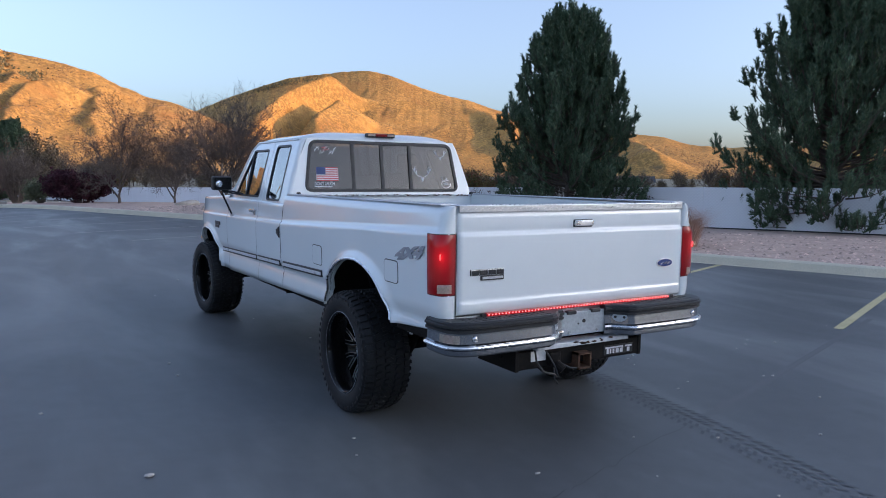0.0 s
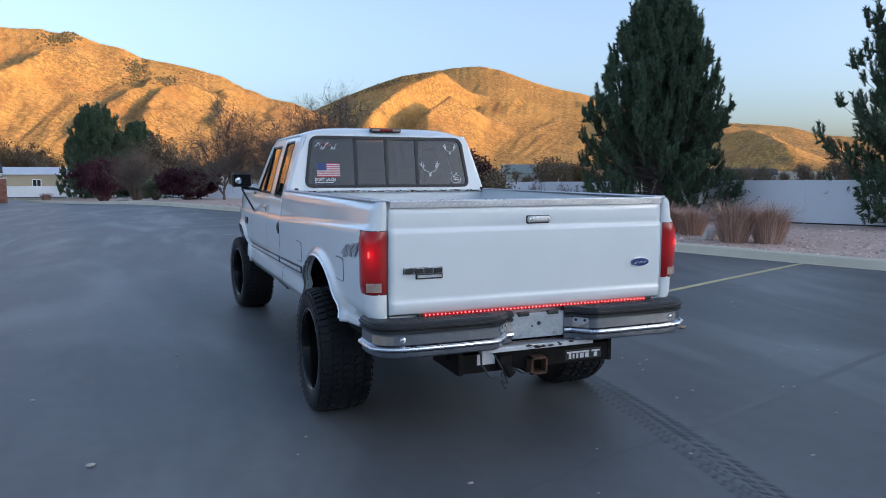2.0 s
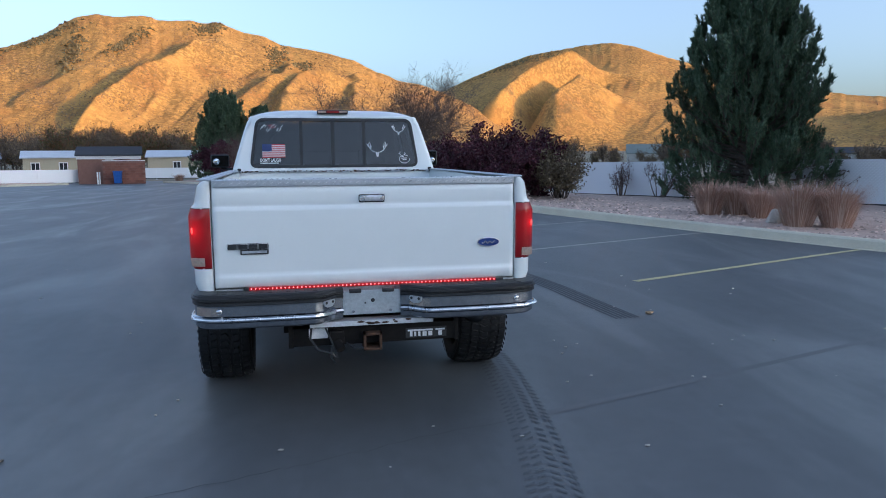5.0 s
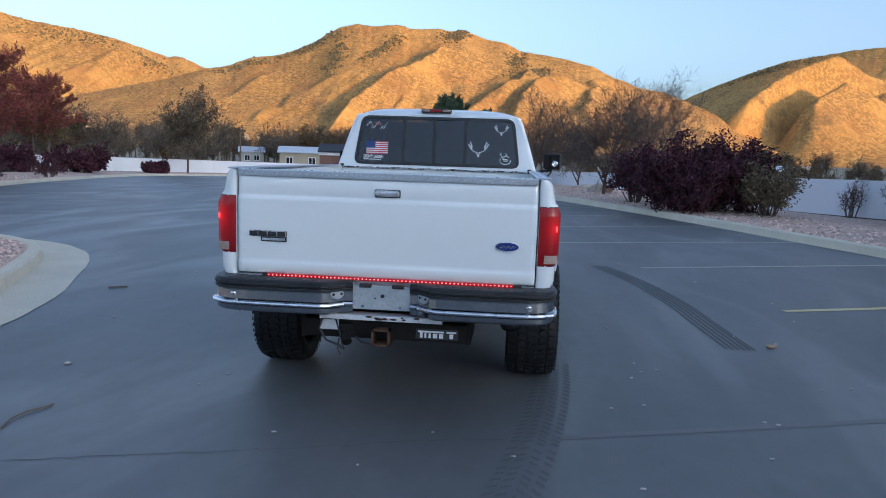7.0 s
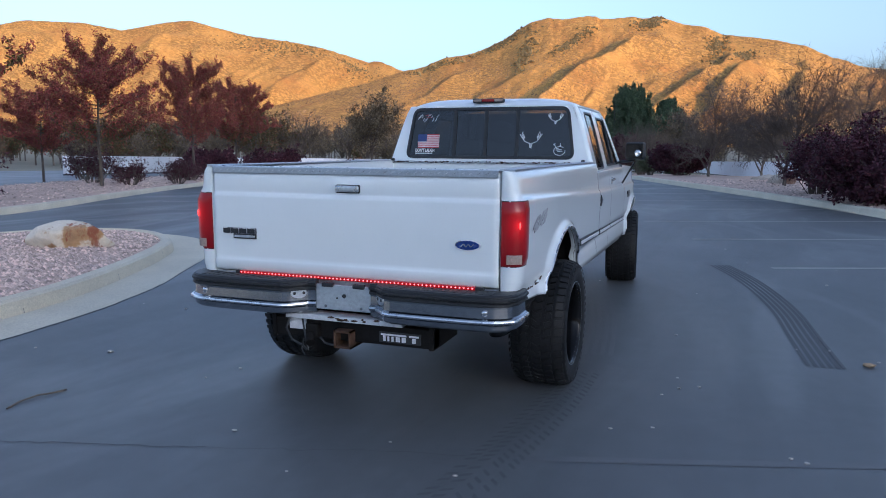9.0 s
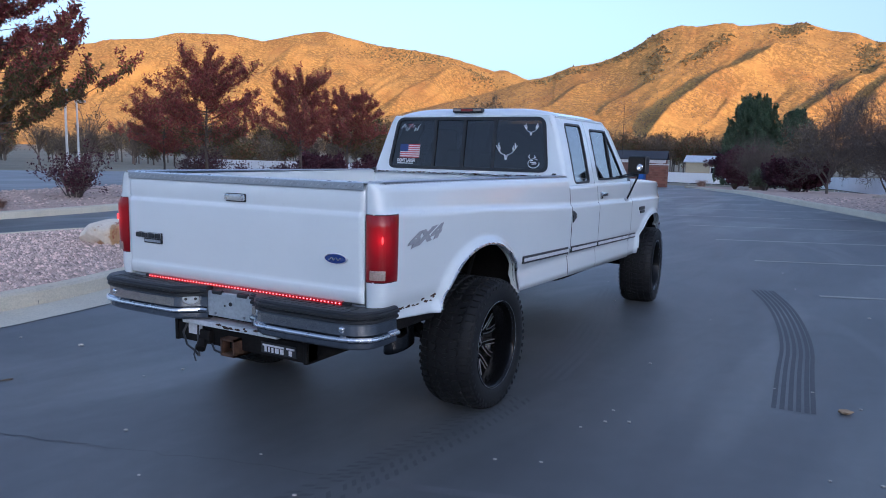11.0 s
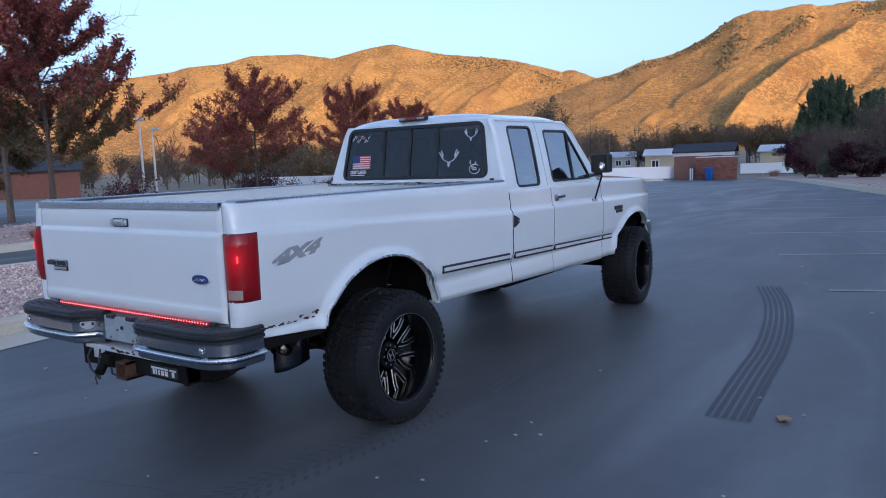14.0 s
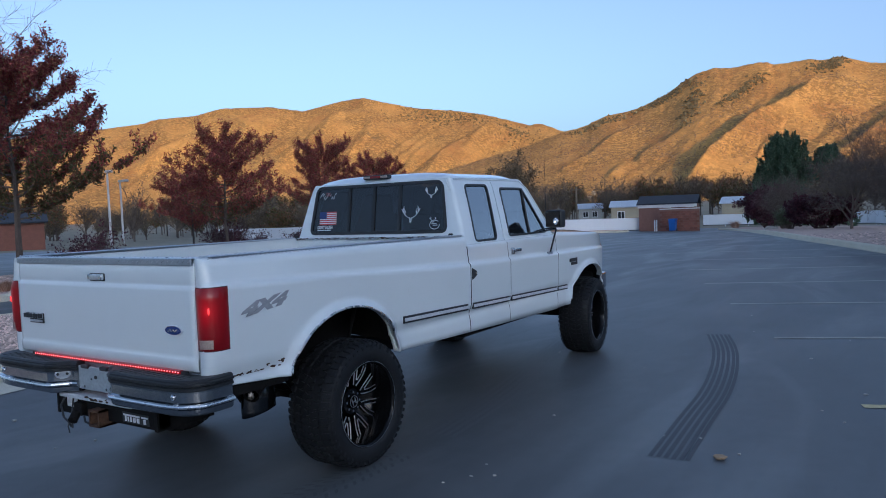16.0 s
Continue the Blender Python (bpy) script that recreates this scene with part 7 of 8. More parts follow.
# shrubs on the left strip, along the far fence and on the verge fence
for k, (x, y, r, h) in enumerate([(-14.8, 9.0, 1.0, 0.8), (-18.4, 18.2, 0.7, 0.75), (-18.3, 20.6, 0.75, 0.8), (-20.4, 24.0, 0.7, 0.7), (-21.5, 29.5, 0.75, 0.7), (-20.6, 18.6, 1.0, 1.15), (-23.5, 21.0, 0.9, 1.1)]):
    shrub("strip_shrub", at_ground(x, y), r, h, 50 + k, PLUM, "low shrub with sparse dark red leaves", per=4, stems=17, size=0.038)["group"] = "shrubs on the strip"
for k, (x, y, r, h) in enumerate([(-26.2, 40.2, 1.8, 1.0), (-28.3, 36.0, 1.7, 1.0), (-25.4, 47.7, 0.8, 0.55)]):
    shrub("hedge_shrub", at_ground(x, y), r, h, 60 + k, PLUM, "dark purple hedge shrub by the fence", per=14, stems=30, size=0.1, spread=0.24)["group"] = "hedge by the far fence"
for k, (x, y) in enumerate([(11.6, 18.2), (11.0, 19.8), (13.6, 13.2)]):
    shrub("fence_shrub", at_ground(x, y), 0.7, 1.0, 70 + k, PLUM, "thin red-leaved shrub against the fence", per=1, stems=9, size=0.035, kids=2)["group"] = "shrubs at the fence"


def grass_clump(at, r, h, seed, plumes, label):
    rng = random.Random(seed)
    base = new("grass_clump")
    base.location = at
    tagged(base, label, "grass", "ornamental grasses")
    verts, faces = [], []
    for _ in range(1300):
        t, w = rng.uniform(0, math.tau), rng.random() ** 0.6
        p = Vector((math.cos(t) * w * r * 0.35, math.sin(t) * w * r * 0.35, 0))
        lean = Vector((math.cos(t), math.sin(t), 0)) * w * r * rng.uniform(0.5, 1.1)
        hh = h * rng.uniform(0.55, 1.0)
        side = Vector((-math.sin(t), math.cos(t), 0)) * 0.0038
        k = len(verts)
        mid = p + lean * 0.35 + Vector((0, 0, hh * 0.62))
        end = p + lean + Vector((0, 0, hh * rng.uniform(0.8, 1.0)))
        verts += [p - side, p + side, mid + side * 0.8, mid - side * 0.8, end]
        faces += [(k, k + 1, k + 2, k + 3), (k + 3, k + 2, k + 4)]
    put("blade", verts, faces, STRAW, base)["kind"] = "stuff"
    for i in range(plumes):
        t = rng.uniform(0, math.tau)
        p = Vector((math.cos(t) * r * 0.15, math.sin(t) * r * 0.15, h * 0.7))
        q = p + Vector((math.cos(t) * r * 0.3, math.sin(t) * r * 0.3, h * rng.uniform(0.5, 0.75)))
        verts, faces = [], []
        for j in range(46):
            u = rng.random()
            c = p.lerp(q, 0.45 + 0.55 * u)
            d = (rand_dir(rng) + Vector((0, 0, 0.6))).normalized() * 0.05 * (1.1 - u)
            sd = d.orthogonal().normalized() * 0.006
            k = len(verts)
            verts += [c - sd, c + sd, c + d]
            faces.append((k, k + 1, k + 2))
        put("plume", verts, faces, PLUME, base, "pale feathery plume")
    return base


for k, (x, y, r, h, n) in enumerate([(8.25, 9.95, 0.62, 0.86, 6), (8.75, 9.75, 0.6, 0.80, 0), (8.75, 8.95, 0.58, 0.74, 5), (8.35, 7.35, 0.66, 0.95, 0), (8.80, 6.95, 0.64, 0.92, 0), (9.35, 9.6, 0.5, 0.6, 2)]):
    grass_clump(at_ground(x, y, 0.13), r, h, 80 + k, n, "dry reddish tan clump of ornamental grass" + (" with pale plumes" if n else ""))
grass_clump(at_ground(-12.7, 5.8, 0.12), 0.5, 0.3, 90, 0, "low dry grass tuft on the strip")
grass_clump(at_ground(4.2, 24.6, 0.12), 0.35, 0.42, 91, 0, "yellow grass tuft on the verge")
grass_clump(at_ground(-9.3, 63.6, 0.05), 0.7, 0.8, 92, 0, "reddish dry grass clump by the fence")


def far_woods():
    """The belt of bare and half-bare trees across the valley floor."""
    rng = random.Random(77)
    segs, tips, tips_b = [], [], []
    for k in range(480):
        az = radians(rng.uniform(-70, 64) if k < 380 else rng.uniform(-48, -6))
        r = rng.uniform(92, 185)
        if -0.40 < az < -0.02 and r < 118:
            r += 45
        h = rng.uniform(3.8, 8.2) * (1.12 if az < 0.1 else 0.72)
        p = Vector((r * math.sin(az), r * math.cos(az), -2.0))
        segs.append((p, p + Vector((0, 0, h * 0.4)), 0.16, 0.1))
        for j in range(7):
            d = Vector((rng.uniform(-0.6, 0.6), rng.uniform(-0.6, 0.6), 1)).normalized()
            q = p + Vector((0, 0, h * rng.uniform(0.18, 0.5)))
            for i in range(4):
                d2 = (d + rand_dir(rng) * 0.5).normalized()
                e = q + d2 * h * rng.uniform(0.25, 0.5)
                segs.append((q, e, 0.06, 0.02))
                for m in range(7):
                    f = q.lerp(e, rng.uniform(0.3, 1))
                    g = f + (d2 + rand_dir(rng) * 0.9).normalized() * h * rng.uniform(0.08, 0.2)
                    segs.append((f, g, 0.03, 0.012))
                    (tips_b if k % 4 == 0 else tips).append((g, d2))
    v, f = tube_mesh(segs, 3)
    base = tagged(new("far_woods"), "belt of bare brown trees across the valley floor", "trees", kind="stuff")
    put("bare_branches", v, f, GREYTWIG, base)["kind"] = "stuff"
    v, f = leaves(rng, tips, 4, 0.5, 0.10)
    put("dry_foliage", v, f, DRYLEAF, base)["kind"] = "stuff"
    v, f = leaves(rng, tips_b, 12, 0.6, 0.15)
    put("olive_foliage", v, f, GREENRED, base)["kind"] = "stuff"


far_woods()
# ---- buildings and things beyond the car park ----
BRICK = surface("brick_red", (0.20, 0.085, 0.06), (0.28, 0.12, 0.085), 0.85, scale=3, fine=25, bump=0.3, per_object=0.25)
MORTAR = surface("mortar", (0.21, 0.11, 0.085), (0.27, 0.15, 0.12), 0.9, scale=4, fine=40)
SHINGLE = surface("dark_shingle", (0.03, 0.035, 0.045), (0.055, 0.06, 0.075), 0.85, scale=2, fine=20, bump=0.4)
SIDING = surface("grey_siding", (0.42, 0.42, 0.40), (0.5, 0.5, 0.47), 0.7, scale=1, fine=12, bump=0.1)
TANSIDING = surface("tan_siding", (0.40, 0.35, 0.25), (0.48, 0.42, 0.31), 0.7, scale=1, fine=12, bump=0.1)
PALEROOF = surface("pale_metal_roof", (0.5, 0.54, 0.6), (0.62, 0.66, 0.72), 0.5, scale=1, fine=10)
TEALROOF = surface("grey_green_roof", (0.15, 0.19, 0.18), (0.21, 0.25, 0.24), 0.7, scale=1, fine=10)
TRIMWHITE = surface("white_trim", (0.72, 0.73, 0.74), (0.8, 0.8, 0.8), 0.6, scale=3, fine=30)
BINBLUE = surface("blue_bin_plastic", (0.02, 0.10, 0.38), (0.03, 0.14, 0.48), 0.45, scale=4, fine=40)
PANE = surface("dark_window", (0.02, 0.022, 0.026), (0.04, 0.045, 0.05), 0.08, scale=2, fine=10, bump=0.0)
POLE = surface("pale_pole", (0.5, 0.5, 0.5), (0.62, 0.62, 0.62), 0.5, 0.3, scale=3, fine=30)
WOODPOLE = surface("weathered_pole", (0.14, 0.11, 0.085), (0.22, 0.18, 0.14), 0.9, scale=3, fine=30)
BOULDER = surface("pale_boulder", (0.42, 0.36, 0.30), (0.62, 0.57, 0.50), 0.85, scale=3, fine=30, bump=0.6)


def streaked_stone():
    """Cream stone with ochre flanks and rust-red veins."""
    m, n, l, b = nodes_of("streaked_boulder")
    broad, vein, grain = noise_node(n, l, 2.2, 5, 0.6), noise_node(n, l, 3.4, 6, 0.65, (1.3, 1.0, 0.55)), noise_node(n, l, 28, 4, 0.7)
    col = ramp_node(n, l, broad, [(0.44, (0.82, 0.73, 0.60)), (0.53, (0.76, 0.66, 0.51)), (0.58, (0.52, 0.31, 0.15)), (0.69, (0.40, 0.24, 0.13))])
    col = mix_node(n, l, ramp_node(n, l, vein, [(0.57, (0, 0, 0)), (0.63, (0.85, 0.85, 0.85))]), col, (0.33, 0.09, 0.045))
    col = mix_node(n, l, 0.4, col, ramp_node(n, l, grain, [(0.3, (0.7, 0.7, 0.7)), (0.7, (1.15, 1.15, 1.15))]), 'MULTIPLY')
    l.new(col, b.inputs["Base Color"])
    b.inputs["Roughness"].default_value = 0.85
    bump_node(n, l, grain, b, 0.7, 0.012)
    return m


STREAKED = streaked_stone()



def turned(base, x, y, rz, lift=0.0, wide=1.0):
    base.matrix_basis = pose(x, y, ground_z(y) + lift, 0, 0, rz) @ Matrix.Diagonal((wide, 1, 1, 1))


def gable(bm, x0, x1, y0, y1, z0, z1, over):
    """A gable roof with its ridge along x."""
    ym = (y0 + y1) / 2
    t = 0.12
    for s in (-1, 1):
        ye = y0 - over if s < 0 else y1 + over
        a = [(x0 - over, ye, z0), (x1 + over, ye, z0), (x1 + over, ym, z1), (x0 - over, ym, z1)]
        lo = [bm.verts.new(p) for p in a]
        hi = [bm.verts.new((p[0], p[1], p[2] + t)) for p in a]
        bm.faces.new(lo)
        bm.faces.new(hi)
        for i in range(4):
            bm.faces.new((lo[i], lo[(i + 1) % 4], hi[(i + 1) % 4], hi[i]))


def brick_shed():
    base = tagged(new("brick_shed"), "small brick service building with a dark gable roof", "building")
    bm = bmesh.new()
    box(bm, -4.2, 1.75, 0.9, 4.2, -0.2, 2.25)
    part("wall", bm, MORTAR, base, "red brick wall")
    bm = bmesh.new()
    box(bm, -4.3, 1.85, 0.8, 0.92, 2.02, 2.32)
    fascia = part("fascia", bm, TRIMWHITE, base)
    for x in (-1.2, 0.0, 1.2):
        bm = bmesh.new()
        box(bm, x - 0.4, x + 0.4, 0.84, 0.89, 1.98, 2.2)
        part("vent_window", bm, PANE if x == 0 else TRIMWHITE, base)
    bm = bmesh.new()
    gable(bm, -4.2, 1.75, 0.9, 4.2, 2.28, 2.95, 0.2)
    part("roof", bm, SHINGLE, base, "dark shingle roof")
    bm = bmesh.new()
    box(bm, -1.8, 2.2, -0.12, 0.10, -0.2, 1.86)
    wall = part("front_wall", bm, MORTAR, base, "lower brick enclosure wall")
    bm = bmesh.new()
    box(bm, -1.85, 2.25, -0.16, 0.14, 1.86, 1.93)
    part("coping", bm, TRIMWHITE, base)
    me = bpy.data.meshes.new("brick")
    bm = bmesh.new()
    box(bm, -0.19, 0.19, -0.02, 0.02, -0.09, 0.09)
    bm.to_mesh(me)
    bm.free()
    me.materials.append(BRICK)
    for j in range(9):
        for i in range(13):
            x = -1.6 + 0.4 * i + (0.2 if j % 2 else 0)
            if x > 2.02:
                continue
            b = new("brick", me)
            b.parent = wall
            b.location = (x, -0.125, 0.0 + 0.2 * j)
    for x in (-2.3, -2.1):
        bm = bmesh.new()
        rod(bm, (x, -0.5, -0.1), (x, -0.5, 1.0), 0.07, n=12)
        part("bollard", bm, TRIMWHITE, base, "white bollard")
    return base


turned(brick_shed(), -13.4, 61.0, 9, wide=0.8)


def wheelie_bin():
    base = tagged(new("wheelie_bin"), "blue plastic wheelie bin against the brick wall", "bin")
    bm = bmesh.new()
    vs = box(bm, -0.28, 0.28, -0.3, 0.3, 0.06, 0.98, 0.03)
    for v in bm.verts:
        s = 0.82 + 0.18 * v.co.z
        v.co.x *= s
        v.co.y *= s
    part("body", bm, BINBLUE, base)
    bm = bmesh.new()
    box(bm, -0.31, 0.31, -0.34, 0.33, 0.98, 1.06, 0.03)
    part("lid", bm, BINBLUE, base)
    for x in (-0.24, 0.24):
        bm = bmesh.new()
        rod(bm, (x - 0.03, 0.28, 0.12), (x + 0.03, 0.28, 0.12), 0.12, n=16)
        part("wheel", bm, BLACKPLASTIC, base)
    return base


turned(wheelie_bin(), -13.6, 60.2, -4, 0.0)


def house(x, y, rz, w, d, h, rise, wall, roof, label, windows):
    base = tagged(new("house"), label, "house")
    bm = bmesh.new()
    box(bm, -w / 2, w / 2, -d / 2, d / 2, -0.5, h)
    part("wall", bm, wall, base)
    bm = bmesh.new()
    gable(bm, -w / 2, w / 2, -d / 2, d / 2, h, h + rise, 0.3)
    rf = part("roof", bm, roof, base)
    bm = bmesh.new()
    for s in (-1, 1):
        v = [bm.verts.new((s * w / 2, yy, zz)) for yy, zz in ((-d / 2, h), (d / 2, h), (0, h + rise))]
        bm.faces.new(v)
    part("gable_end", bm, wall, base)
    for u in windows:
        bm = bmesh.new()
        box(bm, u - 0.5, u + 0.5, -d / 2 - 0.05, -d / 2 + 0.02, h * 0.38, h * 0.82)
        win = part("window", bm, TRIMWHITE, base)
        for s in (-0.22, 0.22):
            bm = bmesh.new()
            box(bm, u + s - 0.18, u + s + 0.18, -d / 2 - 0.065, -d / 2 - 0.04, h * 0.43, h * 0.78)
            part("pane", bm, PANE, win)
    base.matrix_basis = pose(x, y, ground_z(y) - 0.2, 0, 0, rz)
    return base


house(-28.6, 96.0, 14, 5.8, 5.0, 2.7, 0.8, TANSIDING, PALEROOF, "small tan manufactured house with a pale roof", (-1.6, 1.4))
house(-12.0, 99.0, 4, 11.0, 5.0, 2.7, 0.8, TANSIDING, PALEROOF, "tan manufactured house with a pale roof", (-2.0, 3.6))
house(38.0, 112.0, -20, 7.0, 5.0, 2.2, 0.8, TANSIDING, PALEROOF, "low house with a pale metal roof across the field", (-1.5, 1.5))
house(88.0, 158.0, -25, 16.0, 8.0, 2.4, 2.2, SIDING, TEALROOF, "long house with a grey-green roof across the field", (-5, 0, 5))
house(-63.0, 29.0, 62, 9.0, 6.0, 2.3, 0.8, BRICK, SHINGLE, "brick house beyond the street", ())
house(-46.0, 124.0, 20, 4.0, 4.0, 2.4, 0.9, SIDING, PALEROOF, "small grey house among bare trees", (-0.8, 0.8))
house(112.0, 118.0, -43, 18.0, 7.0, 2.4, 1.2, SIDING, SHINGLE, "low ranch house across the field", (-5, 0, 5))


def light_pole(x, y, h, arm):
    base = tagged(new("light_pole"), "pale street light pole" + (" with a side arm" if arm else ""), "street light")
    bm = bmesh.new()
    rod(bm, (0, 0, -0.2), (0, 0, h), 0.13, 0.09, 12)
    part("pole", bm, POLE, base)
    bm = bmesh.new()
    box(bm, -0.1, 1.3 if arm else 0.6, -0.22, 0.22, h - 0.05, h + 0.18, 0.05)
    part("lamp_head", bm, POLE, base)
    base.matrix_basis = pose(x, y, -1.2)


light_pole(-60.7, 39.2, 7.4, False)
light_pole(-72.0, 48.0, 7.2, True)
pole = tagged(new("utility_pole"), "weathered wooden utility pole", "pole")
bm = bmesh.new()
rod(bm, (0, 0, -0.5), (0, 0, 6.2), 0.16, 0.11, 10)
part("pole", bm, WOODPOLE, pole)
bm = bmesh.new()
box(bm, -0.9, 0.9, -0.06, 0.06, 5.7, 5.85)
part("crossarm", bm, WOODPOLE, pole)
pole.matrix_basis = pose(-42.0, 108.0, -2.0)


def boulder(at, size, seed, material, label):
    rng = random.Random(seed)
    bm = bmesh.new()
    bmesh.ops.create_icosphere(bm, subdivisions=4, radius=1.0)
    cuts = [(rand_dir(rng), rng.uniform(0.55, 0.9)) for _ in range(14)]
    for v in bm.verts:
        for n, d in cuts:
            e = v.co.dot(n) - d
            if e > 0:
                v.co -= n * e * 0.92
        v.co += v.co.normalized() * 0.06 * noise.noise(v.co * 2.3 + Vector((seed, 0, 0)))
        v.co = Vector((v.co.x * size[0], v.co.y * size[1], max(v.co.z, -0.4) * size[2]))
    ob = part("boulder", bm, material, None)
    ob.location = at
    return tagged(ob, label, "boulder")


stone = boulder((-5.6, 3.50, 0.27), (0.62, 0.36, 0.26), 12, STREAKED, "long cream boulder with ochre and rust-red patches")
stone.rotation_euler = (0, 0, radians(30))
boulder(at_ground(8.42, 8.0, 0.2), (0.28, 0.2, 0.2), 7, BOULDER, "pale stone among the grasses")
boulder(at_ground(3.6, 28.1, 0.17), (0.6, 0.34, 0.27), 8, BOULDER, "pale boulder on the verge")
boulder(at_ground(3.96, 24.9, 0.2), (0.55, 0.35, 0.33), 9, BOULDER, "pale boulder by a grass tuft")
boulder(at_ground(-3.1, 41.9, 0.17), (0.36, 0.28, 0.2), 10, BOULDER, "low pale boulder at the kerb")


# ---- gravel stones near the kerbs ----
def gravel(name, spots, seed, lo, hi):
    rng = random.Random(seed)
    verts, faces = [], []
    for x, y, z in spots:
        s = rng.uniform(lo, hi)
        k = len(verts)
        c = Vector((x, y, z))
        for dx, dy, dz in ((1, 0, 0), (0, 1, 0), (-1, 0, 0), (0, -1, 0), (0, 0, 1)):
            verts.append(c + Vector((dx * s * rng.uniform(0.7, 1.3), dy * s * rng.uniform(0.7, 1.3), dz * s * rng.uniform(0.5, 0.9))))
        faces += [(k, k + 1, k + 4), (k + 1, k + 2, k + 4), (k + 2, k + 3, k + 4), (k + 3, k, k + 4)]
    ob = put(name, verts, faces, STONES)
    tagged(ob, "loose pinkish gravel stones", "gravel", kind="stuff")


from mathutils.bvhtree import BVHTree

bed = BVHTree.FromPolygons([v.co for v in island_gravel.data.vertices], [p.vertices[:] for p in island_gravel.data.polygons])
rng = random.Random(3)
spots = []
for _ in range(17000):
    x, y = rng.uniform(-8.2, -3.9), rng.uniform(-2.5, 5.6)
    lim = lerp_table([(-3, -3.85), (1.2, -3.95), (2.6, -4.35), (4.1, -5.0), (5.1, -5.6), (5.7, -6.6)], y)
    if x < lim:
        hit = bed.ray_cast(Vector((x, y, 2)), Vector((0, 0, -1)))[0]
        if hit:
            spots.append((x, y, hit.z - 0.004))
gravel("gravel_stones", spots, 4, 0.018, 0.042)
spots = []
line = resample(KERB_R, 0.5)
for _ in range(16000):
    i = rng.randrange(len(line) - 1)
    p, q = line[i], line[i + 1]
    if p.y > 26 or p.y < 0:
        continue
    t = (q - p).normalized()
    d = 0.2 + 5.6 * rng.random() ** 1.3
    c = p.lerp(q, rng.random()) + Vector((t.y, -t.x, 0)) * d
    spots.append((c.x, c.y, ground_z(c.y, c.x) + 0.125 + 0.02 * min(d, 2.5)))
gravel("gravel_stones", spots, 5, 0.018, 0.05)
spots = []
line = resample(KERB_L, 0.5)
for _ in range(9000):
    i = rng.randrange(len(line) - 1)
    p, q = line[i], line[i + 1]
    if p.y > 30 or p.y < 2:
        continue
    t = (q - p).normalized()
    d = 0.2 + 5.0 * rng.random()
    c = p.lerp(q, rng.random()) - Vector((t.y, -t.x, 0)) * d
    spots.append((c.x, c.y, ground_z(c.y) + 0.14 + 0.02 * min(d, 2.5)))
gravel("gravel_stones", spots, 6, 0.02, 0.055)


# ---- the town at the foot of the mountains ----
def town():
    rng = random.Random(13)
    verts, faces = [], []
    for _ in range(70):
        az, r = radians(rng.uniform(-34, -8)), rng.uniform(900, 1240)
        c = Vector((r * math.sin(az), r * math.cos(az), rng.uniform(0, 10) + (r - 900) * 0.04))
        w, d, h = rng.uniform(1.6, 3.4), rng.uniform(2, 4), rng.uniform(1.2, 2.2)
        k = len(verts)
        for dz in (-4, h):
            verts += [c + Vector((-w, -d, dz)), c + Vector((w, -d, dz)), c + Vector((w, d, dz)), c + Vector((-w, d, dz))]
        verts += [c + Vector((-w, 0, h + 2)), c + Vector((w, 0, h + 2))]
        faces += [(k, k + 1, k + 5, k + 4), (k + 1, k + 2, k + 6, k + 5), (k + 2, k + 3, k + 7, k + 6), (k + 3, k, k + 4, k + 7), (k + 4, k + 5, k + 9, k + 8), (k + 6, k + 7, k + 8, k + 9), (k + 5, k + 6, k + 9), (k + 7, k + 4, k + 8)]
    ob = put("far_town", verts, faces, TANSIDING)
    tagged(ob, "tiny sunlit houses at the foot of the mountains", "houses", kind="stuff")


town()

# ---- litter and marks on the asphalt ----
SKID = surface("skid_rubber", (0.066, 0.069, 0.074), (0.104, 0.108, 0.114), 0.7, scale=9, fine=60, bump=0.1)
FAINT = surface("faint_tyre_print", (0.119, 0.121, 0.127), (0.160, 0.164, 0.169), 0.58, scale=7, fine=150, bump=0.3)
PRINT = surface("dark_tyre_print", (0.092, 0.098, 0.103), (0.128, 0.134, 0.140), 0.66, scale=7, fine=120, bump=0.2)
CRACK = surface("crack_filler", (0.074, 0.076, 0.077), (0.100, 0.102, 0.103), 0.8, scale=10, fine=80)


def skid(pts, offsets, w, lift=0.003, material=SKID, label="dark ribbed tyre skid mark on the asphalt"):
    base = tagged(new("skid_mark"), label, "skid mark", kind="structure")
    line = resample(smooth_line(pts, 2), 0.15)
    for o in offsets:
        ob = ribbon("rubber_streak", beside(line, o), [(-w / 2, lift), (w / 2, lift)], material, base)
    return base


skid([(2.49, 1.98), (2.43, 2.9), (2.40, 3.6), (2.28, 4.5), (2.10, 5.4), (1.85, 6.2)], (-0.105, -0.06, -0.015, 0.03, 0.075, 0.11), 0.028)
skid([(1.0, 1.75), (0.93, 2.6), (0.80, 3.4), (0.62, 4.3), (0.42, 5.3)], (-0.12, -0.06, 0.0, 0.06, 0.12), 0.035, 0.002, FAINT, "faint dark tyre arc under the truck")


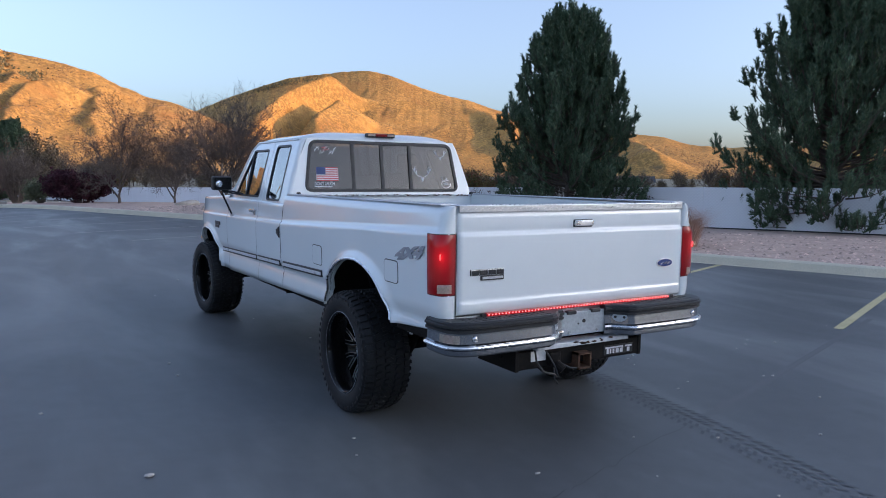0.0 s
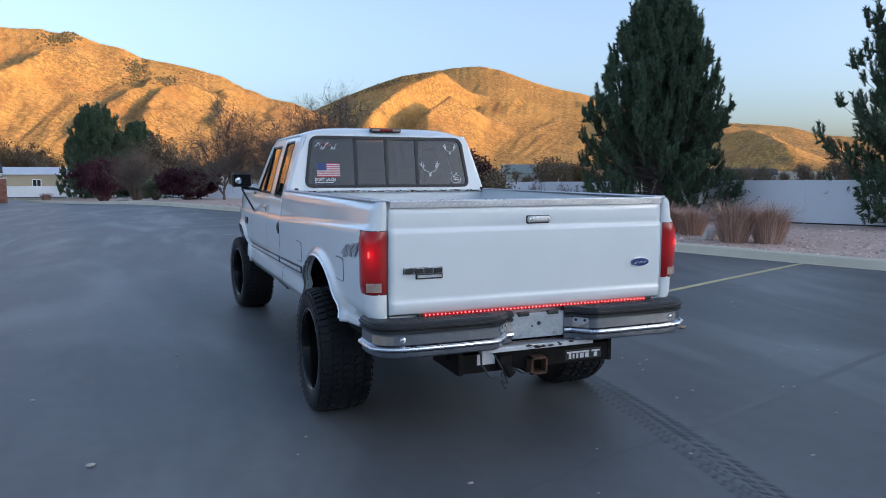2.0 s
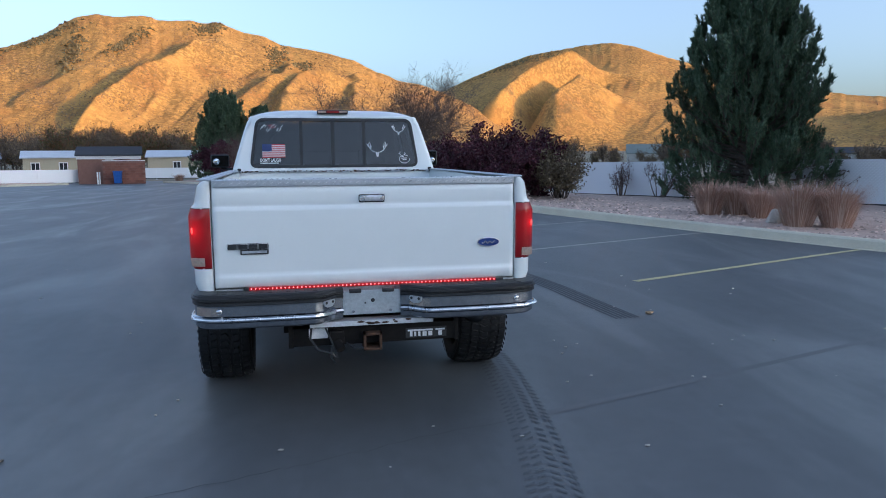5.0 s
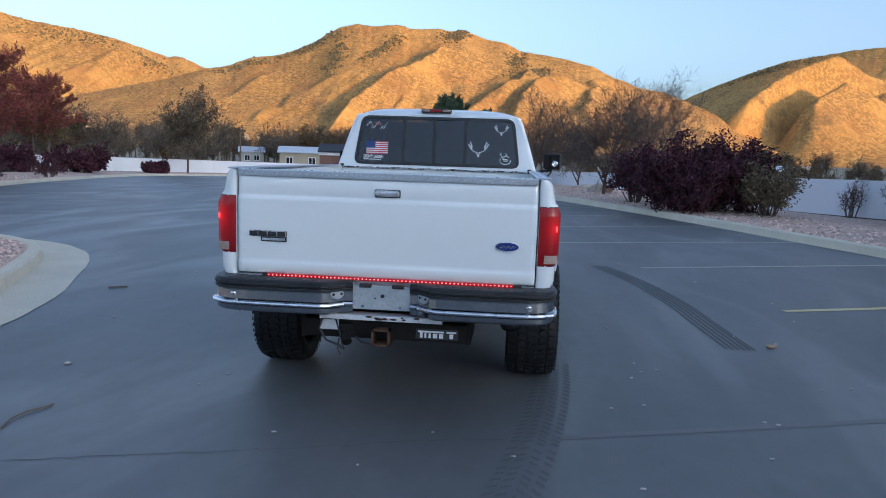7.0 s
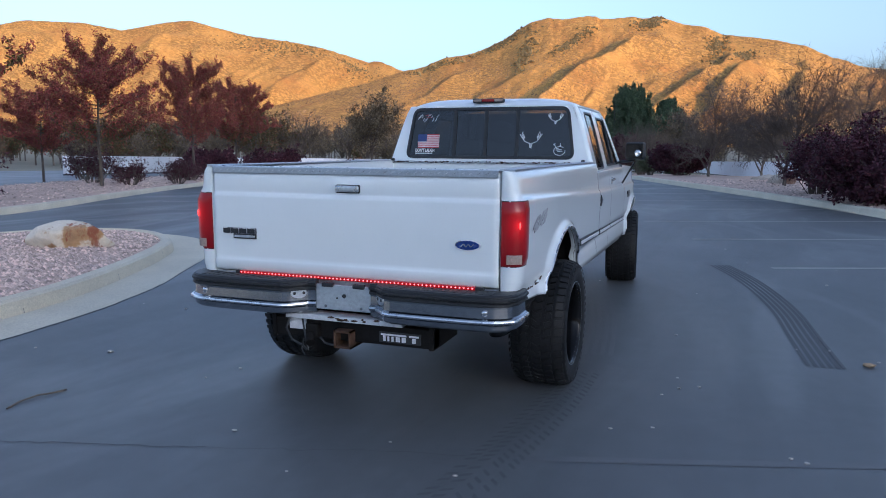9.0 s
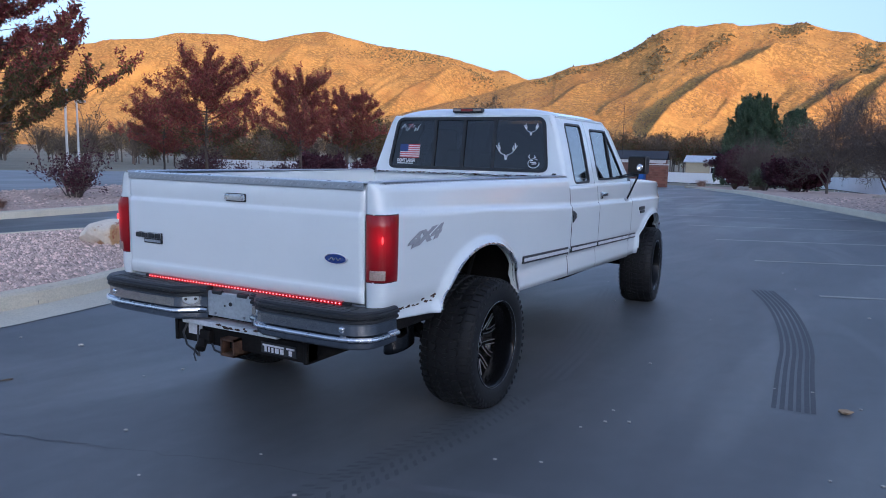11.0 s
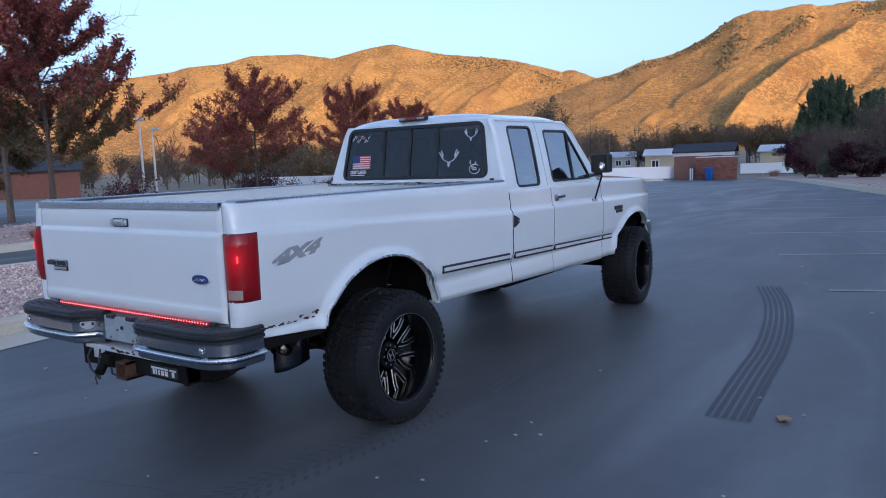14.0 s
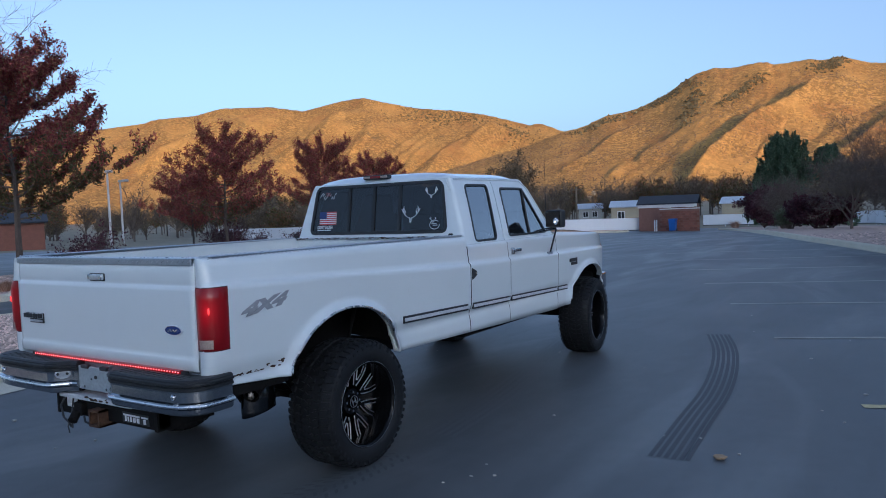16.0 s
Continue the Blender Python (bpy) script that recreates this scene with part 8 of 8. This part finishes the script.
def tread_print(pts):
    """Rows of small rubber prints that a lugged tyre has left."""
    line = resample(smooth_line(pts, 2), 0.055)
    verts, faces = [], []
    rows = [beside(line, o) for o in (-0.11, -0.05, 0.02, 0.09)]
    for j, row in enumerate(rows):
        for i in range(len(row) - 1):
            d = (row[i + 1] - row[i]).normalized()
            s = Vector((d.y, -d.x, 0))
            c = row[i] + d * (0.02 if j % 2 else 0)
            k = len(verts)
            sl = d * (0.018 if j < 2 else -0.018)
            for p in (c - s * 0.022 - sl, c + s * 0.022 + sl, c + s * 0.022 + sl + d * 0.026, c - s * 0.022 - sl + d * 0.026):
                verts.append((p.x, p.y, ground_z(p.y, p.x) + 0.003))
            faces.append((k, k + 1, k + 2, k + 3))
    ob = put("tyre_print", verts, faces, PRINT)
    tagged(ob, "dark lugged tyre print on the asphalt", "tyre print", kind="structure")


tread_print([(0.62, -1.3), (0.78, -0.57), (0.83, -0.3), (0.91, 0.2), (0.98, 0.8), (1.0, 1.3)])


def crack(pts, w, seed):
    rng = random.Random(seed)
    line = [p + Vector((rng.gauss(0, 0.010), rng.gauss(0, 0.010), 0)) for p in resample(pts, 0.06)]
    tagged(ribbon("crack", line, [(-w / 2, 0.0025), (w / 2, 0.0025)], CRACK), "hairline crack in the asphalt", "crack", kind="structure")


crack([(-3.2, -1.25), (-2.4, -1.05), (-1.55, -0.83), (-1.05, -0.68), (-0.5, -0.52)], 0.006, 1)
crack([(-0.5, -0.52), (-0.08, -0.38), (0.7, -0.15)], 0.003, 2)
tagged(ribbon("paving_seam", resample([(0.9, -0.12), (1.61, 0.1), (2.87, 0.5), (5.2, 1.25)], 0.3), [(-0.03, 0.002), (0.03, 0.002)], FAINT), "faint paving seam", "seam", kind="structure")


def stick(pts, r):
    bm = bmesh.new()
    pipe(bm, [(x, y, z + r) for x, y, z in pts], r, 6)
    return tagged(part("stick", bm, WOODPOLE, None), "thin dry broken twig lying on asphalt", "twig")


stick([(-1.85, -0.48, 0.0), (-1.875, -0.38, 0.004), (-1.865, -0.27, 0.006), (-1.82, -0.2, 0.004), (-1.81, -0.12, 0.0)], 0.0055)
stick([(-3.32, 3.07, 0.0), (-3.25, 3.1, 0.004), (-3.17, 3.16, 0.0)], 0.009)
rng = random.Random(6)
CHIP = surface("pale_stone_chip", (0.45, 0.42, 0.38), (0.6, 0.57, 0.52), 0.8, scale=20, fine=60)
LEAFTAN = surface("tan_leaf", (0.35, 0.24, 0.13), (0.45, 0.32, 0.2), 0.8, scale=20, fine=60)
chips = [(2.76, 2.1, 0.035, LEAFTAN), (-2.18, 0.6, 0.022, CHIP), (2.84, 2.23, 0.012, CHIP), (-1.1, 0.6, 0.012, CHIP), (2.0, -0.2, 0.012, CHIP), (1.6, 1.2, 0.011, CHIP), (2.2, 0.3, 0.013, CHIP), (3.4, 4.0, 0.015, CHIP), (3.1, 1.2, 0.010, CHIP), (0.3, -1.1, 0.010, CHIP), (0.34, -1.05, 0.008, CHIP), (1.5, 0.5, 0.010, CHIP), (-2.6, 1.9, 0.014, CHIP), (4.2, 3.0, 0.015, CHIP), (-2.9, 4.2, 0.015, CHIP), (2.9, 5.2, 0.016, CHIP)]
chips += [(rng.uniform(-4, 5), rng.uniform(-1.5, 8), rng.uniform(0.006, 0.013), CHIP) for _ in range(50)]
for x, y, s, m in chips:
    bm = bmesh.new()
    bmesh.ops.create_icosphere(bm, subdivisions=1, radius=s)
    for v in bm.verts:
        v.co = Vector((v.co.x * rng.uniform(0.8, 1.5), v.co.y * rng.uniform(0.7, 1.1), v.co.z * 0.45))
    ob = part("stone_chip", bm, m, None)
    ob.location = (x, y, ground_z(y, x) + s * 0.4)
    tagged(ob, "fallen tan leaf on the asphalt" if m is LEAFTAN else "small pale stone chip on the asphalt", "debris", "chips on the asphalt")
